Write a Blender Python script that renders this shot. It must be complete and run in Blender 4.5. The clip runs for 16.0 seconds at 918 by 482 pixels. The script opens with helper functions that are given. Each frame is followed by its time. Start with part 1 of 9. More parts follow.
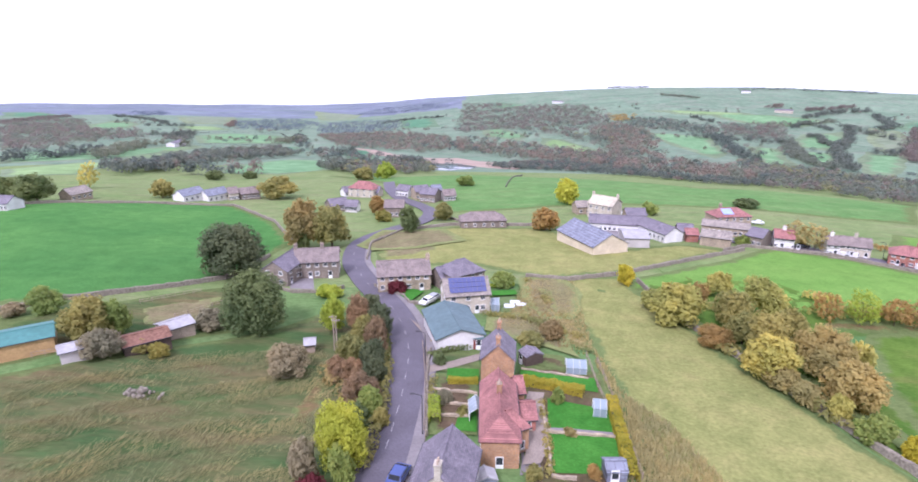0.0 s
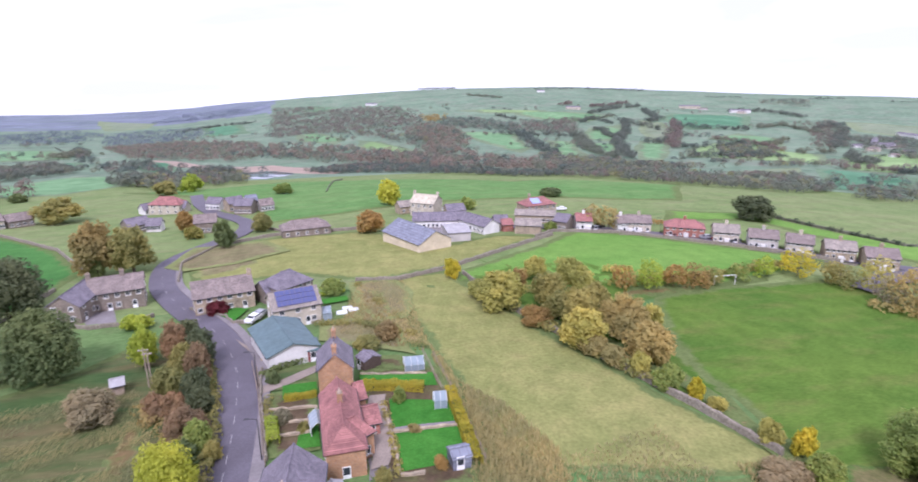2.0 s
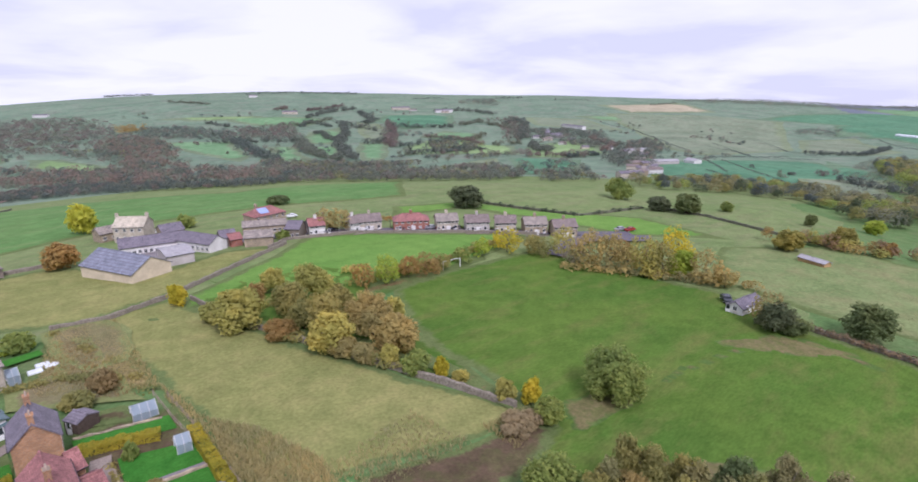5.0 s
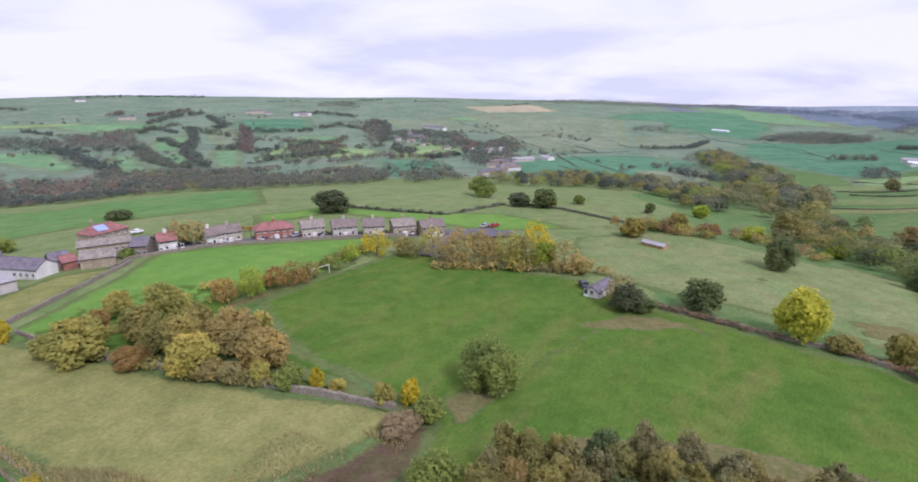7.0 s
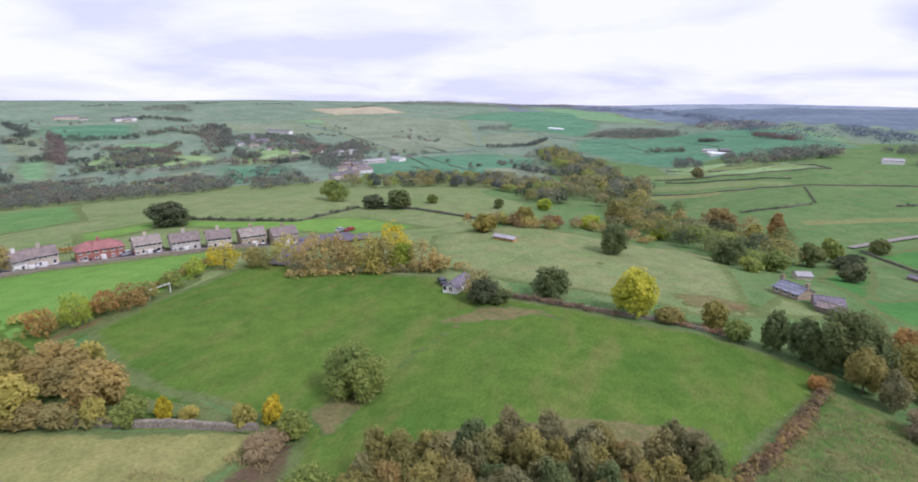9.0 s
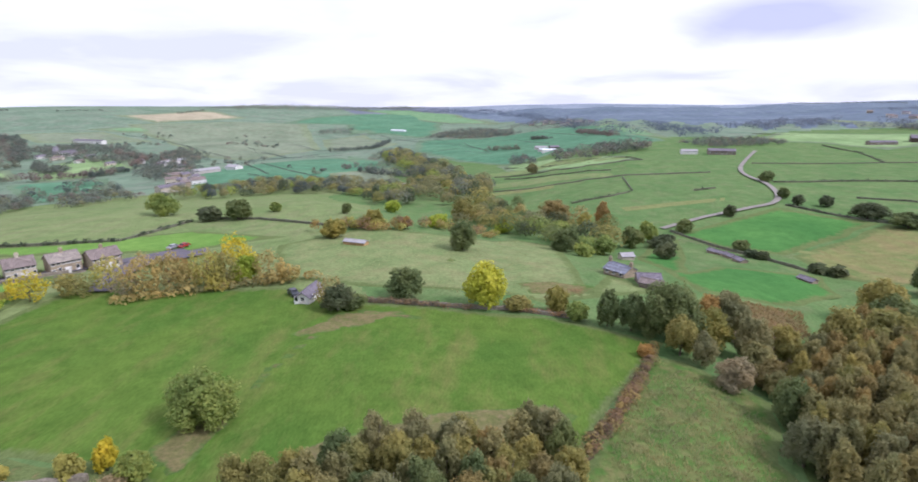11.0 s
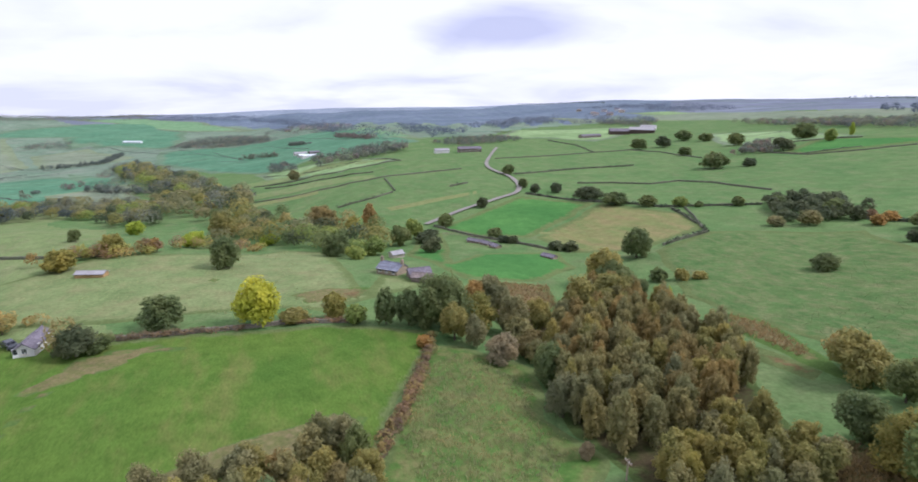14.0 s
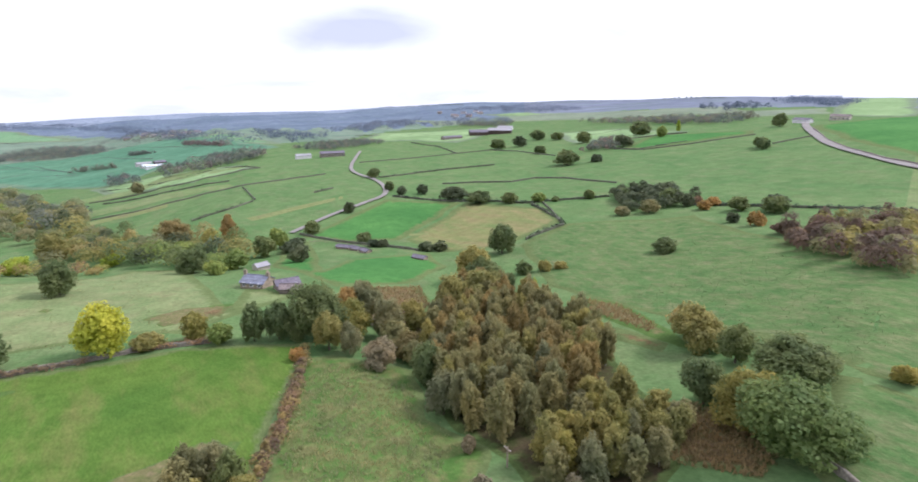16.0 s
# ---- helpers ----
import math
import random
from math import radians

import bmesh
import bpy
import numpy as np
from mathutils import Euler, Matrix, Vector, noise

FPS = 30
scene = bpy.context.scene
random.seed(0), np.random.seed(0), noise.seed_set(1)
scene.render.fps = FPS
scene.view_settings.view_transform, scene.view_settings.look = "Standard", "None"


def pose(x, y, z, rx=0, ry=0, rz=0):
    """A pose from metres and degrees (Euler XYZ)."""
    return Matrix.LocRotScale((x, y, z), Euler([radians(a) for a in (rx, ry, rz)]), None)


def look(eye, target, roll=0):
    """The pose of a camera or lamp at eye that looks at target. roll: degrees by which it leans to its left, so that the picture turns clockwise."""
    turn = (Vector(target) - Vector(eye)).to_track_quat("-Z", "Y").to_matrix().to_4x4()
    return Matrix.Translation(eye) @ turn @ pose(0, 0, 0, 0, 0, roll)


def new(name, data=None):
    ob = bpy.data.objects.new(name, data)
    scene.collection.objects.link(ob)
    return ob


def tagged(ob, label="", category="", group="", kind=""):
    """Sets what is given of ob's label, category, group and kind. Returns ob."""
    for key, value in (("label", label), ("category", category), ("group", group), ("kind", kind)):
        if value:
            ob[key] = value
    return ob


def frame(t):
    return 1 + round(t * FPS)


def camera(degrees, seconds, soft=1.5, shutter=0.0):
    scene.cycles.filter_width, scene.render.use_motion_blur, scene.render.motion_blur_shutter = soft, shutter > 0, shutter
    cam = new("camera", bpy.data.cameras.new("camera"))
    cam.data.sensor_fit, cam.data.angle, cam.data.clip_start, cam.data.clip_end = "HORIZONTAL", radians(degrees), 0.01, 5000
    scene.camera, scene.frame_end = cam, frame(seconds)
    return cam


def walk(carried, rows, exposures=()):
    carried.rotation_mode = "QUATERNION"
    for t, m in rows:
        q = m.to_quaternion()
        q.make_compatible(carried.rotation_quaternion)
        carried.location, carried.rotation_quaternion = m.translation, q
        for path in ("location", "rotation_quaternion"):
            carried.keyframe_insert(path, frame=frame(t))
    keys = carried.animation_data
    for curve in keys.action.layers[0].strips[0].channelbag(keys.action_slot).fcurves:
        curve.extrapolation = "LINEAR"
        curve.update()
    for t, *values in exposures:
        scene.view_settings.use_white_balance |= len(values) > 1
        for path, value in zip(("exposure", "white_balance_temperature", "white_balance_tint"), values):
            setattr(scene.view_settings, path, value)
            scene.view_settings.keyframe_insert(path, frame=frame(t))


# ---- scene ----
cam = camera(77.11, 16.0, soft=1.75, shutter=0.4)
PATH = [
    (0.0, pose(0, 0, 42, 73.10, -0.22, 3.10)),
    (0.5, pose(0, 0, 42, 73.18, -0.17, -0.49)),
    (1.0, pose(0, 0, 42, 73.23, -0.11, -5.14)),
    (1.5, pose(0, 0, 42, 73.28, 0.07, -9.83)),
    (2.0, pose(0, 0, 42, 73.35, 0.07, -14.86)),
    (2.5, pose(0, 0, 42, 73.34, 0.29, -19.89)),
    (3.0, pose(0, 0, 42, 73.42, 0.20, -25.06)),
    (3.5, pose(0, 0, 42, 73.49, 0.23, -30.26)),
    (4.0, pose(0, 0, 42, 73.59, 0.16, -35.52)),
    (4.2, pose(0, 0, 42, 73.61, 0.15, -36.90)),
    (6.3, pose(0, 0, 42, 73.78, 0.10, -50.15)),
    (6.5, pose(0, 0, 42, 73.80, 0.10, -51.55)),
    (7.0, pose(0, 0, 42, 73.86, 0.00, -55.29)),
    (7.5, pose(0, 0, 42, 73.92, -0.12, -58.88)),
    (8.0, pose(0, 0, 42, 73.95, -0.16, -62.44)),
    (8.5, pose(0, 0, 42, 73.95, -0.26, -65.98)),
    (9.0, pose(0, 0, 42, 74.03, -0.16, -69.97)),
    (9.2, pose(0, 0, 42, 74.06, -0.15, -71.60)),
    (11.3, pose(0, 0, 42, 74.33, -0.04, -87.65)),
    (11.5, pose(0, 0, 42, 74.36, -0.03, -89.25)),
    (12.0, pose(0, 0, 42, 74.43, -0.07, -93.46)),
    (12.5, pose(0, 0, 42, 74.52, -0.06, -97.45)),
    (13.0, pose(0, 0, 42, 74.58, -0.01, -101.58)),
    (13.5, pose(0, 0, 42, 74.64, -0.03, -105.11)),
    (14.0, pose(0, 0, 42, 74.70, 0.01, -108.71)),
    (14.5, pose(0, 0, 42, 74.75, 0.04, -112.01)),
    (15.0, pose(0, 0, 42, 74.82, 0.08, -115.39)),
    (15.5, pose(0, 0, 42, 74.90, 0.08, -118.55)),
    (16.0, pose(0, 0, 42, 74.96, 0.19, -122.10)),
]
walk(cam, PATH, exposures=[(0.0, 0.80, 5600, 31), (1.0, 0.76, 5620, 31), (2.5, 0.48, 5700, 28), (4.0, 0.24, 5780, 27), (6.5, 0.14, 5800, 26), (8.5, 0.14, 5800, 25), (9.0, 0.20, 5800, 24), (11.5, 0.36, 5830, 21), (14.0, 0.27, 5800, 20), (15.0, 0.40, 5800, 20), (16.0, 0.53, 5800, 20)])

# world: bright overcast sky with soft cloud
world = bpy.data.worlds.new("overcast_sky")
scene.world = world
world.use_nodes = True
wn, wl = world.node_tree.nodes, world.node_tree.links
wn.clear()
SUN_UP, SUN_TURN = radians(48), radians(200)
coord = wn.new("ShaderNodeTexCoord")
lift = wn.new("ShaderNodeVectorMath")            # the land falls away: keep the sky's haze down to the far plain
lift.operation = "ADD"
lift.inputs[1].default_value = (0, 0, 0.09)
wl.new(coord.outputs["Generated"], lift.inputs[0])
sky = wn.new("ShaderNodeTexSky")
sky.sky_type = "NISHITA"
sky.sun_disc = False
sky.sun_elevation, sky.sun_rotation = SUN_UP, SUN_TURN
sky.air_density, sky.dust_density = 1.0, 2.0
wl.new(lift.outputs[0], sky.inputs[0])
sky_gain = wn.new("ShaderNodeMix")
sky_gain.data_type = "RGBA"
sky_gain.blend_type = "MULTIPLY"
sky_gain.inputs[0].default_value = 1
sky_gain.inputs[7].default_value = (0.10, 0.10, 0.10, 1)
wl.new(sky.outputs[0], sky_gain.inputs[6])
# cloud deck: project the view onto a flat layer, so that clouds flatten towards the horizon
sep = wn.new("ShaderNodeSeparateXYZ")
wl.new(lift.outputs[0], sep.inputs[0])
up = wn.new("ShaderNodeMath")
up.operation = "MAXIMUM"
up.inputs[1].default_value = 0.03
wl.new(sep.outputs[2], up.inputs[0])
upo = wn.new("ShaderNodeMath")
upo.operation = "ADD"
upo.inputs[1].default_value = 0.10
wl.new(up.outputs[0], upo.inputs[0])
deck = wn.new("ShaderNodeVectorMath")
deck.operation = "DIVIDE"
wl.new(lift.outputs[0], deck.inputs[0])
wl.new(upo.outputs[0], deck.inputs[1])
cloud = wn.new("ShaderNodeTexNoise")
cloud.inputs["Scale"].default_value = 0.75
cloud.inputs["Detail"].default_value = 5
cloud.inputs["Roughness"].default_value = 0.5
cloud.inputs["Distortion"].default_value = 0.3
wl.new(deck.outputs[0], cloud.inputs["Vector"])
ramp = wn.new("ShaderNodeValToRGB")
ramp.color_ramp.elements[0].position, ramp.color_ramp.elements[0].color = 0.36, (0.69, 0.705, 0.775, 1)
ramp.color_ramp.elements[1].position, ramp.color_ramp.elements[1].color = 0.56, (0.905, 0.913, 0.945, 1)
mid_cloud = ramp.color_ramp.elements.new(0.46)
mid_cloud.color = (0.815, 0.826, 0.868, 1)
wl.new(cloud.outputs["Fac"], ramp.inputs[0])
# one darker violet-grey cloud bank
bank_off = wn.new("ShaderNodeVectorMath")
bank_off.operation = "SUBTRACT"
bank_off.inputs[1].default_value = (math.sin(radians(113)) * 0.99, math.cos(radians(113)) * 0.99, 0.085)
wl.new(coord.outputs["Generated"], bank_off.inputs[0])
bank_size = wn.new("ShaderNodeVectorMath")
bank_size.operation = "MULTIPLY"
bank_size.inputs[1].default_value = (4.2, 4.2, 19)
wl.new(bank_off.outputs[0], bank_size.inputs[0])
bank_len = wn.new("ShaderNodeVectorMath")
bank_len.operation = "LENGTH"
wl.new(bank_size.outputs[0], bank_len.inputs[0])
bank_edge = wn.new("ShaderNodeMath")
bank_edge.operation = "MULTIPLY_ADD"
wl.new(cloud.outputs["Fac"], bank_edge.inputs[0])
bank_edge.inputs[1].default_value = 1.5
wl.new(bank_len.outputs["Value"], bank_edge.inputs[2])
bank_ramp = wn.new("ShaderNodeValToRGB")
bank_ramp.color_ramp.elements[0].position, bank_ramp.color_ramp.elements[0].color = 0.70, (0.615, 0.63, 0.745, 1)
bank_ramp.color_ramp.elements[1].position, bank_ramp.color_ramp.elements[1].color = 1.0, (1, 1, 1, 1)
bank_half = wn.new("ShaderNodeMath")
bank_half.operation = "MULTIPLY"
bank_half.inputs[1].default_value = 0.6
wl.new(bank_edge.outputs[0], bank_half.inputs[0])
wl.new(bank_half.outputs[0], bank_ramp.inputs[0])
deck_col = wn.new("ShaderNodeMix")
deck_col.data_type = "RGBA"
deck_col.blend_type = "MULTIPLY"
deck_col.inputs[0].default_value = 1
wl.new(ramp.outputs[0], deck_col.inputs[6])
wl.new(bank_ramp.outputs[0], deck_col.inputs[7])
mixsky = wn.new("ShaderNodeMix")
mixsky.data_type = "RGBA"
mixsky.inputs[0].default_value = 0.9
wl.new(sky_gain.outputs[2], mixsky.inputs[6])
wl.new(deck_col.outputs[2], mixsky.inputs[7])
bg = wn.new("ShaderNodeBackground")
bg.inputs[1].default_value = 1.0
wl.new(mixsky.outputs[2], bg.inputs[0])
wout = wn.new("ShaderNodeOutputWorld")
wl.new(bg.outputs[0], wout.inputs[0])

sun = new("sun", bpy.data.lights.new("sun", "SUN"))
sun.data.energy, sun.data.angle, sun.data.color = 2.3, radians(14), (1.0, 0.96, 0.9)
sun.matrix_world = look((0, 0, 500), (500 * math.cos(SUN_UP) * -math.sin(SUN_TURN), 500 * math.cos(SUN_UP) * -math.cos(SUN_TURN), 500 - 500 * math.sin(SUN_UP)))


# ---- materials ----
def rgb(c):
    return (*c, 1)


def nodes_of(name, rough=0.9):
    m = bpy.data.materials.new(name)
    m.use_nodes = True
    n, l = m.node_tree.nodes, m.node_tree.links
    b = n["Principled BSDF"]
    b.inputs["Roughness"].default_value = rough
    b.inputs["Specular IOR Level"].default_value = 0.25
    return m, n, l, b


def tex(n, l, scale, detail=4, stretch=None, turn=0.0, rough=0.55):
    """Noise at real-world size: scale is the grain in metres."""
    g = n.new("ShaderNodeNewGeometry")
    mp = n.new("ShaderNodeMapping")
    l.new(g.outputs["Position"], mp.inputs[0])
    s = 1.0 / scale
    mp.inputs["Scale"].default_value = (s, s, s) if stretch is None else (s * stretch[0], s * stretch[1], s * stretch[2])
    mp.inputs["Rotation"].default_value = (0, 0, radians(turn))
    t = n.new("ShaderNodeTexNoise")
    t.inputs["Scale"].default_value = 1.0
    t.inputs["Detail"].default_value = detail
    t.inputs["Roughness"].default_value = rough
    l.new(mp.outputs[0], t.inputs["Vector"])
    return t.outputs["Fac"]


def ramp_of(n, l, fac, stops):
    r = n.new("ShaderNodeValToRGB")
    e = r.color_ramp.elements
    e[0].position, e[0].color = stops[0][0], rgb(stops[0][1])
    e[1].position, e[1].color = stops[-1][0], rgb(stops[-1][1])
    for p, c in stops[1:-1]:
        k = e.new(p)
        k.color = rgb(c)
    l.new(fac, r.inputs[0])
    return r.outputs[0]


def blend(n, l, fac, a, b, mode="MIX"):
    m = n.new("ShaderNodeMix")
    m.data_type = "RGBA"
    m.blend_type = mode
    for sock, v in ((m.inputs[0], fac), (m.inputs[6], a), (m.inputs[7], b)):
        if isinstance(v, (int, float)):
            sock.default_value = v
        elif isinstance(v, tuple):
            sock.default_value = rgb(v)
        else:
            l.new(v, sock)
    return m.outputs[2]


def bump(n, l, b, fac, strength, dist):
    k = n.new("ShaderNodeBump")
    k.inputs["Strength"].default_value = strength
    k.inputs["Distance"].default_value = dist
    l.new(fac, k.inputs["Height"])
    l.new(k.outputs[0], b.inputs["Normal"])


def grass(name, a, b, dry=None, dry_at=0.62, patch=22.0, grain=0.7, streak=None, turn=0.0, deep=0.25, rim=(0.125, 0.165, 0.065)):
    """Pasture: two greens in wide patches, dry tufts, fine grain."""
    m, n, l, s = nodes_of(name, 0.95)
    s.inputs["Specular IOR Level"].default_value = 0.03
    wide = tex(n, l, patch, 5)
    col = ramp_of(n, l, wide, [(0.36, a), (0.64, b)])
    if dry:
        d = tex(n, l, patch * 0.42, 6, streak, turn, 0.65)
        f = ramp_of(n, l, d, [(dry_at - 0.12, (0, 0, 0)), (dry_at + 0.14, (1, 1, 1))])
        col = blend(n, l, f, col, dry)
    if rim:
        # fields fray into the rough grass of their margins
        at_ = n.new("ShaderNodeAttribute")
        at_.attribute_name = "inner"
        fray = n.new("ShaderNodeMath")
        fray.operation = "MULTIPLY_ADD"
        l.new(tex(n, l, max(1.2, grain * 3), 4), fray.inputs[0])
        fray.inputs[1].default_value = -1.3
        l.new(at_.outputs["Fac"], fray.inputs[2])
        f2 = ramp_of(n, l, fray.outputs[0], [(0.0, (0, 0, 0)), (0.32, (1, 1, 1))])
        col = blend(n, l, f2, rim, col)
    fine = tex(n, l, grain, 5, streak, turn, 0.7)
    shade = ramp_of(n, l, fine, [(0.25, (0.66, 0.68, 0.62)), (0.75, (1.28, 1.25, 1.2))])
    col = blend(n, l, 1.0, col, shade, "MULTIPLY")
    mid = ramp_of(n, l, tex(n, l, grain * 6, 4), [(0.3, (0.84, 0.86, 0.82)), (0.7, (1.13, 1.11, 1.09))])
    col = blend(n, l, 1.0, col, mid, "MULTIPLY")
    l.new(col, s.inputs["Base Color"])
    bump(n, l, s, fine, deep, 0.3)
    return m


def plain(name, c, var=0.15, grain=0.5, rough=0.8, metal=0.0, bumpy=0.0, big=4.0, spec=None):
    m, n, l, s = nodes_of(name, rough)
    s.inputs["Metallic"].default_value = metal
    if spec is not None:
        s.inputs["Specular IOR Level"].default_value = spec
    f = tex(n, l, grain, 5)
    w = tex(n, l, big, 4)
    lo, hi = tuple(v * (1 - var) for v in c), tuple(min(1, v * (1 + var)) for v in c)
    col = ramp_of(n, l, f, [(0.3, lo), (0.7, hi)])
    col = blend(n, l, 1.0, col, ramp_of(n, l, w, [(0.3, (0.85, 0.84, 0.83)), (0.7, (1.1, 1.1, 1.1))]), "MULTIPLY")
    l.new(col, s.inputs["Base Color"])
    if bumpy:
        bump(n, l, s, f, bumpy, 0.05)
    return m


def foliage(name, a, b, c=None, gloss=0.6):
    """Leaves: colour varies by leaf, by limb and by tree."""
    m, n, l, s = nodes_of(name, gloss)
    s.inputs["Specular IOR Level"].default_value = 0.15
    g = n.new("ShaderNodeNewGeometry")
    c = c or b
    a, c = tuple(p * 0.45 + q * 0.55 for p, q in zip(a, b)), tuple(p * 0.5 + q * 0.5 for p, q in zip(c, b))
    col = ramp_of(n, l, g.outputs["Random Per Island"], [(0.0, a), (0.6, b), (1.0, c)])
    limb = ramp_of(n, l, tex(n, l, 1.3, 3), [(0.32, (0.88, 0.89, 0.88)), (0.68, (1.10, 1.09, 1.06))])
    col = blend(n, l, 1.0, col, limb, "MULTIPLY")
    stand = ramp_of(n, l, tex(n, l, 7.0, 2), [(0.35, (0.84, 0.90, 0.90)), (0.65, (1.16, 1.10, 1.02))])
    col = blend(n, l, 1.0, col, stand, "MULTIPLY")
    o = n.new("ShaderNodeObjectInfo")
    tree_tone = ramp_of(n, l, o.outputs["Random"], [(0.0, (0.88, 0.92, 0.94)), (1.0, (1.12, 1.08, 1.0))])
    col = blend(n, l, 1.0, col, tree_tone, "MULTIPLY")
    l.new(col, s.inputs["Base Color"])
    t = n.new("ShaderNodeBsdfTranslucent")
    l.new(col, t.inputs[0])
    mixer = n.new("ShaderNodeMixShader")
    mixer.inputs[0].default_value = 0.5
    out = n["Material Output"]
    l.new(s.outputs[0], mixer.inputs[1])
    l.new(t.outputs[0], mixer.inputs[2])
    l.new(mixer.outputs[0], out.inputs[0])
    return m


def coursed(name, c, mortar, course, length, var=0.25, rough=0.85, bumpy=0.5, upright=True, offset=0.5):
    """Masonry or roof courses at their real size, on each thing's own axes (wall: along x/y and up)."""
    m, n, l, s = nodes_of(name, rough)
    tc = n.new("ShaderNodeTexCoord")
    sp = n.new("ShaderNodeSeparateXYZ")
    l.new(tc.outputs["Object"], sp.inputs[0])
    add = n.new("ShaderNodeMath")
    add.operation = "ADD"
    l.new(sp.outputs[0], add.inputs[0])
    if upright:
        l.new(sp.outputs[1], add.inputs[1])
    cb = n.new("ShaderNodeCombineXYZ")
    l.new(add.outputs[0], cb.inputs[0])
    l.new(sp.outputs[2], cb.inputs[1])
    br = n.new("ShaderNodeTexBrick")
    br.offset = offset
    br.inputs["Scale"].default_value = 1.0
    br.inputs["Brick Width"].default_value = length
    br.inputs["Row Height"].default_value = course
    br.inputs["Mortar Size"].default_value = course * 0.07
    br.inputs["Color1"].default_value = rgb(tuple(v * (1 - var) for v in c))
    br.inputs["Color2"].default_value = rgb(tuple(min(1, v * (1 + var)) for v in c))
    br.inputs["Mortar"].default_value = rgb(mortar)
    l.new(cb.outputs[0], br.inputs["Vector"])
    stain = ramp_of(n, l, tex(n, l, 1.6, 5), [(0.3, (0.72, 0.72, 0.72)), (0.7, (1.18, 1.16, 1.12))])
    col = blend(n, l, 1.0, br.outputs["Color"], stain, "MULTIPLY")
    l.new(col, s.inputs["Base Color"])
    bump(n, l, s, br.outputs["Fac"], -bumpy, 0.03)
    return m


GRASS_BRIGHT = grass("pasture_bright", (0.060, 0.172, 0.049), (0.084, 0.212, 0.060), None, patch=30, grain=0.7, streak=(1, 2.2, 1), turn=40)
GRASS_PITCH = grass("pitch_grass", (0.070, 0.142, 0.027), (0.099, 0.168, 0.033), (0.145, 0.165, 0.052), 0.62, patch=22, grain=0.6, streak=(0.6, 1.8, 1), turn=-20)
GRASS_PALE = grass("hay_meadow_pale", (0.198, 0.216, 0.080), (0.240, 0.246, 0.097), (0.262, 0.248, 0.106), 0.60, patch=14, grain=0.6)
GRASS_ROUGH = grass("rough_tussock_grass", (0.058, 0.112, 0.045), (0.082, 0.126, 0.046), (0.160, 0.134, 0.072), 0.52, patch=20, grain=0.6, streak=(0.35, 1.7, 1), turn=38, deep=0.9)
GRASS_TAWNY = grass("tawny_hill_grass", (0.150, 0.205, 0.075), (0.205, 0.215, 0.090), (0.245, 0.205, 0.105), 0.52, patch=24, grain=0.9, streak=(0.5, 2.2, 1), turn=60)
GRASS_WORN = grass("worn_turf", (0.084, 0.136, 0.032), (0.112, 0.148, 0.040), (0.165, 0.150, 0.064), 0.60, patch=8, grain=0.6, deep=0.3, rim=(0.085, 0.152, 0.030))
GRASS_TUFTED = grass("tufted_green_grass", (0.072, 0.150, 0.036), (0.098, 0.168, 0.046), (0.175, 0.170, 0.076), 0.53, patch=7, grain=0.9, deep=0.6)
GRASS_DRY = grass("dead_long_grass", (0.20, 0.165, 0.085), (0.26, 0.215, 0.12), (0.13, 0.13, 0.05), 0.6, patch=7, grain=0.5, deep=0.6)
GRASS_HILL = grass("hill_pasture", (0.097, 0.182, 0.067), (0.130, 0.204, 0.081), (0.165, 0.200, 0.098), 0.60, patch=30, grain=1.1, streak=(1.0, 1.3, 1), turn=20, rim=None)
GRASS_KNOLL = grass("knoll_pasture", (0.155, 0.217, 0.090), (0.196, 0.246, 0.112), (0.216, 0.226, 0.114), 0.55, patch=18, grain=1.0)
GRASS_LAWN = grass("garden_lawn", (0.040, 0.165, 0.026), (0.055, 0.192, 0.032), None, patch=4, grain=0.35, rim=None)
# far fields: real greens, paled and blued to paint in the valley haze
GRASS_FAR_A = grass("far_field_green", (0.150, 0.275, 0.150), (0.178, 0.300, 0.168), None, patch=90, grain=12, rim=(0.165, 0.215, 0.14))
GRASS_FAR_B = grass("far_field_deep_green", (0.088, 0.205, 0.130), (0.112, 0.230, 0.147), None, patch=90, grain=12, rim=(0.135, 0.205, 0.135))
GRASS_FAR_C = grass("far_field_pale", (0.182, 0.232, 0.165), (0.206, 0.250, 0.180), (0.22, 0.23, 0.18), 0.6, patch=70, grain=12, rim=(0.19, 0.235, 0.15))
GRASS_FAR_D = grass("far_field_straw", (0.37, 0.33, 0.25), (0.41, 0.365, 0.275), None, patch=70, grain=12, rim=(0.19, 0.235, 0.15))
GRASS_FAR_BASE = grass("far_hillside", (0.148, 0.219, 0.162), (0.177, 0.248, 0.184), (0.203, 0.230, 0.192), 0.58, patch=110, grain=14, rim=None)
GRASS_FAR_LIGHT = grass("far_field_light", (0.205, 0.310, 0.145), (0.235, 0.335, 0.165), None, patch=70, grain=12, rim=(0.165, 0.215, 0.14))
# distance haze painted into the farthest land as blue and lavender base colours
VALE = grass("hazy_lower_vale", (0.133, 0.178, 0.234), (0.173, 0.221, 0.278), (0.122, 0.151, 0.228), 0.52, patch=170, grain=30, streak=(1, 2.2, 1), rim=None)
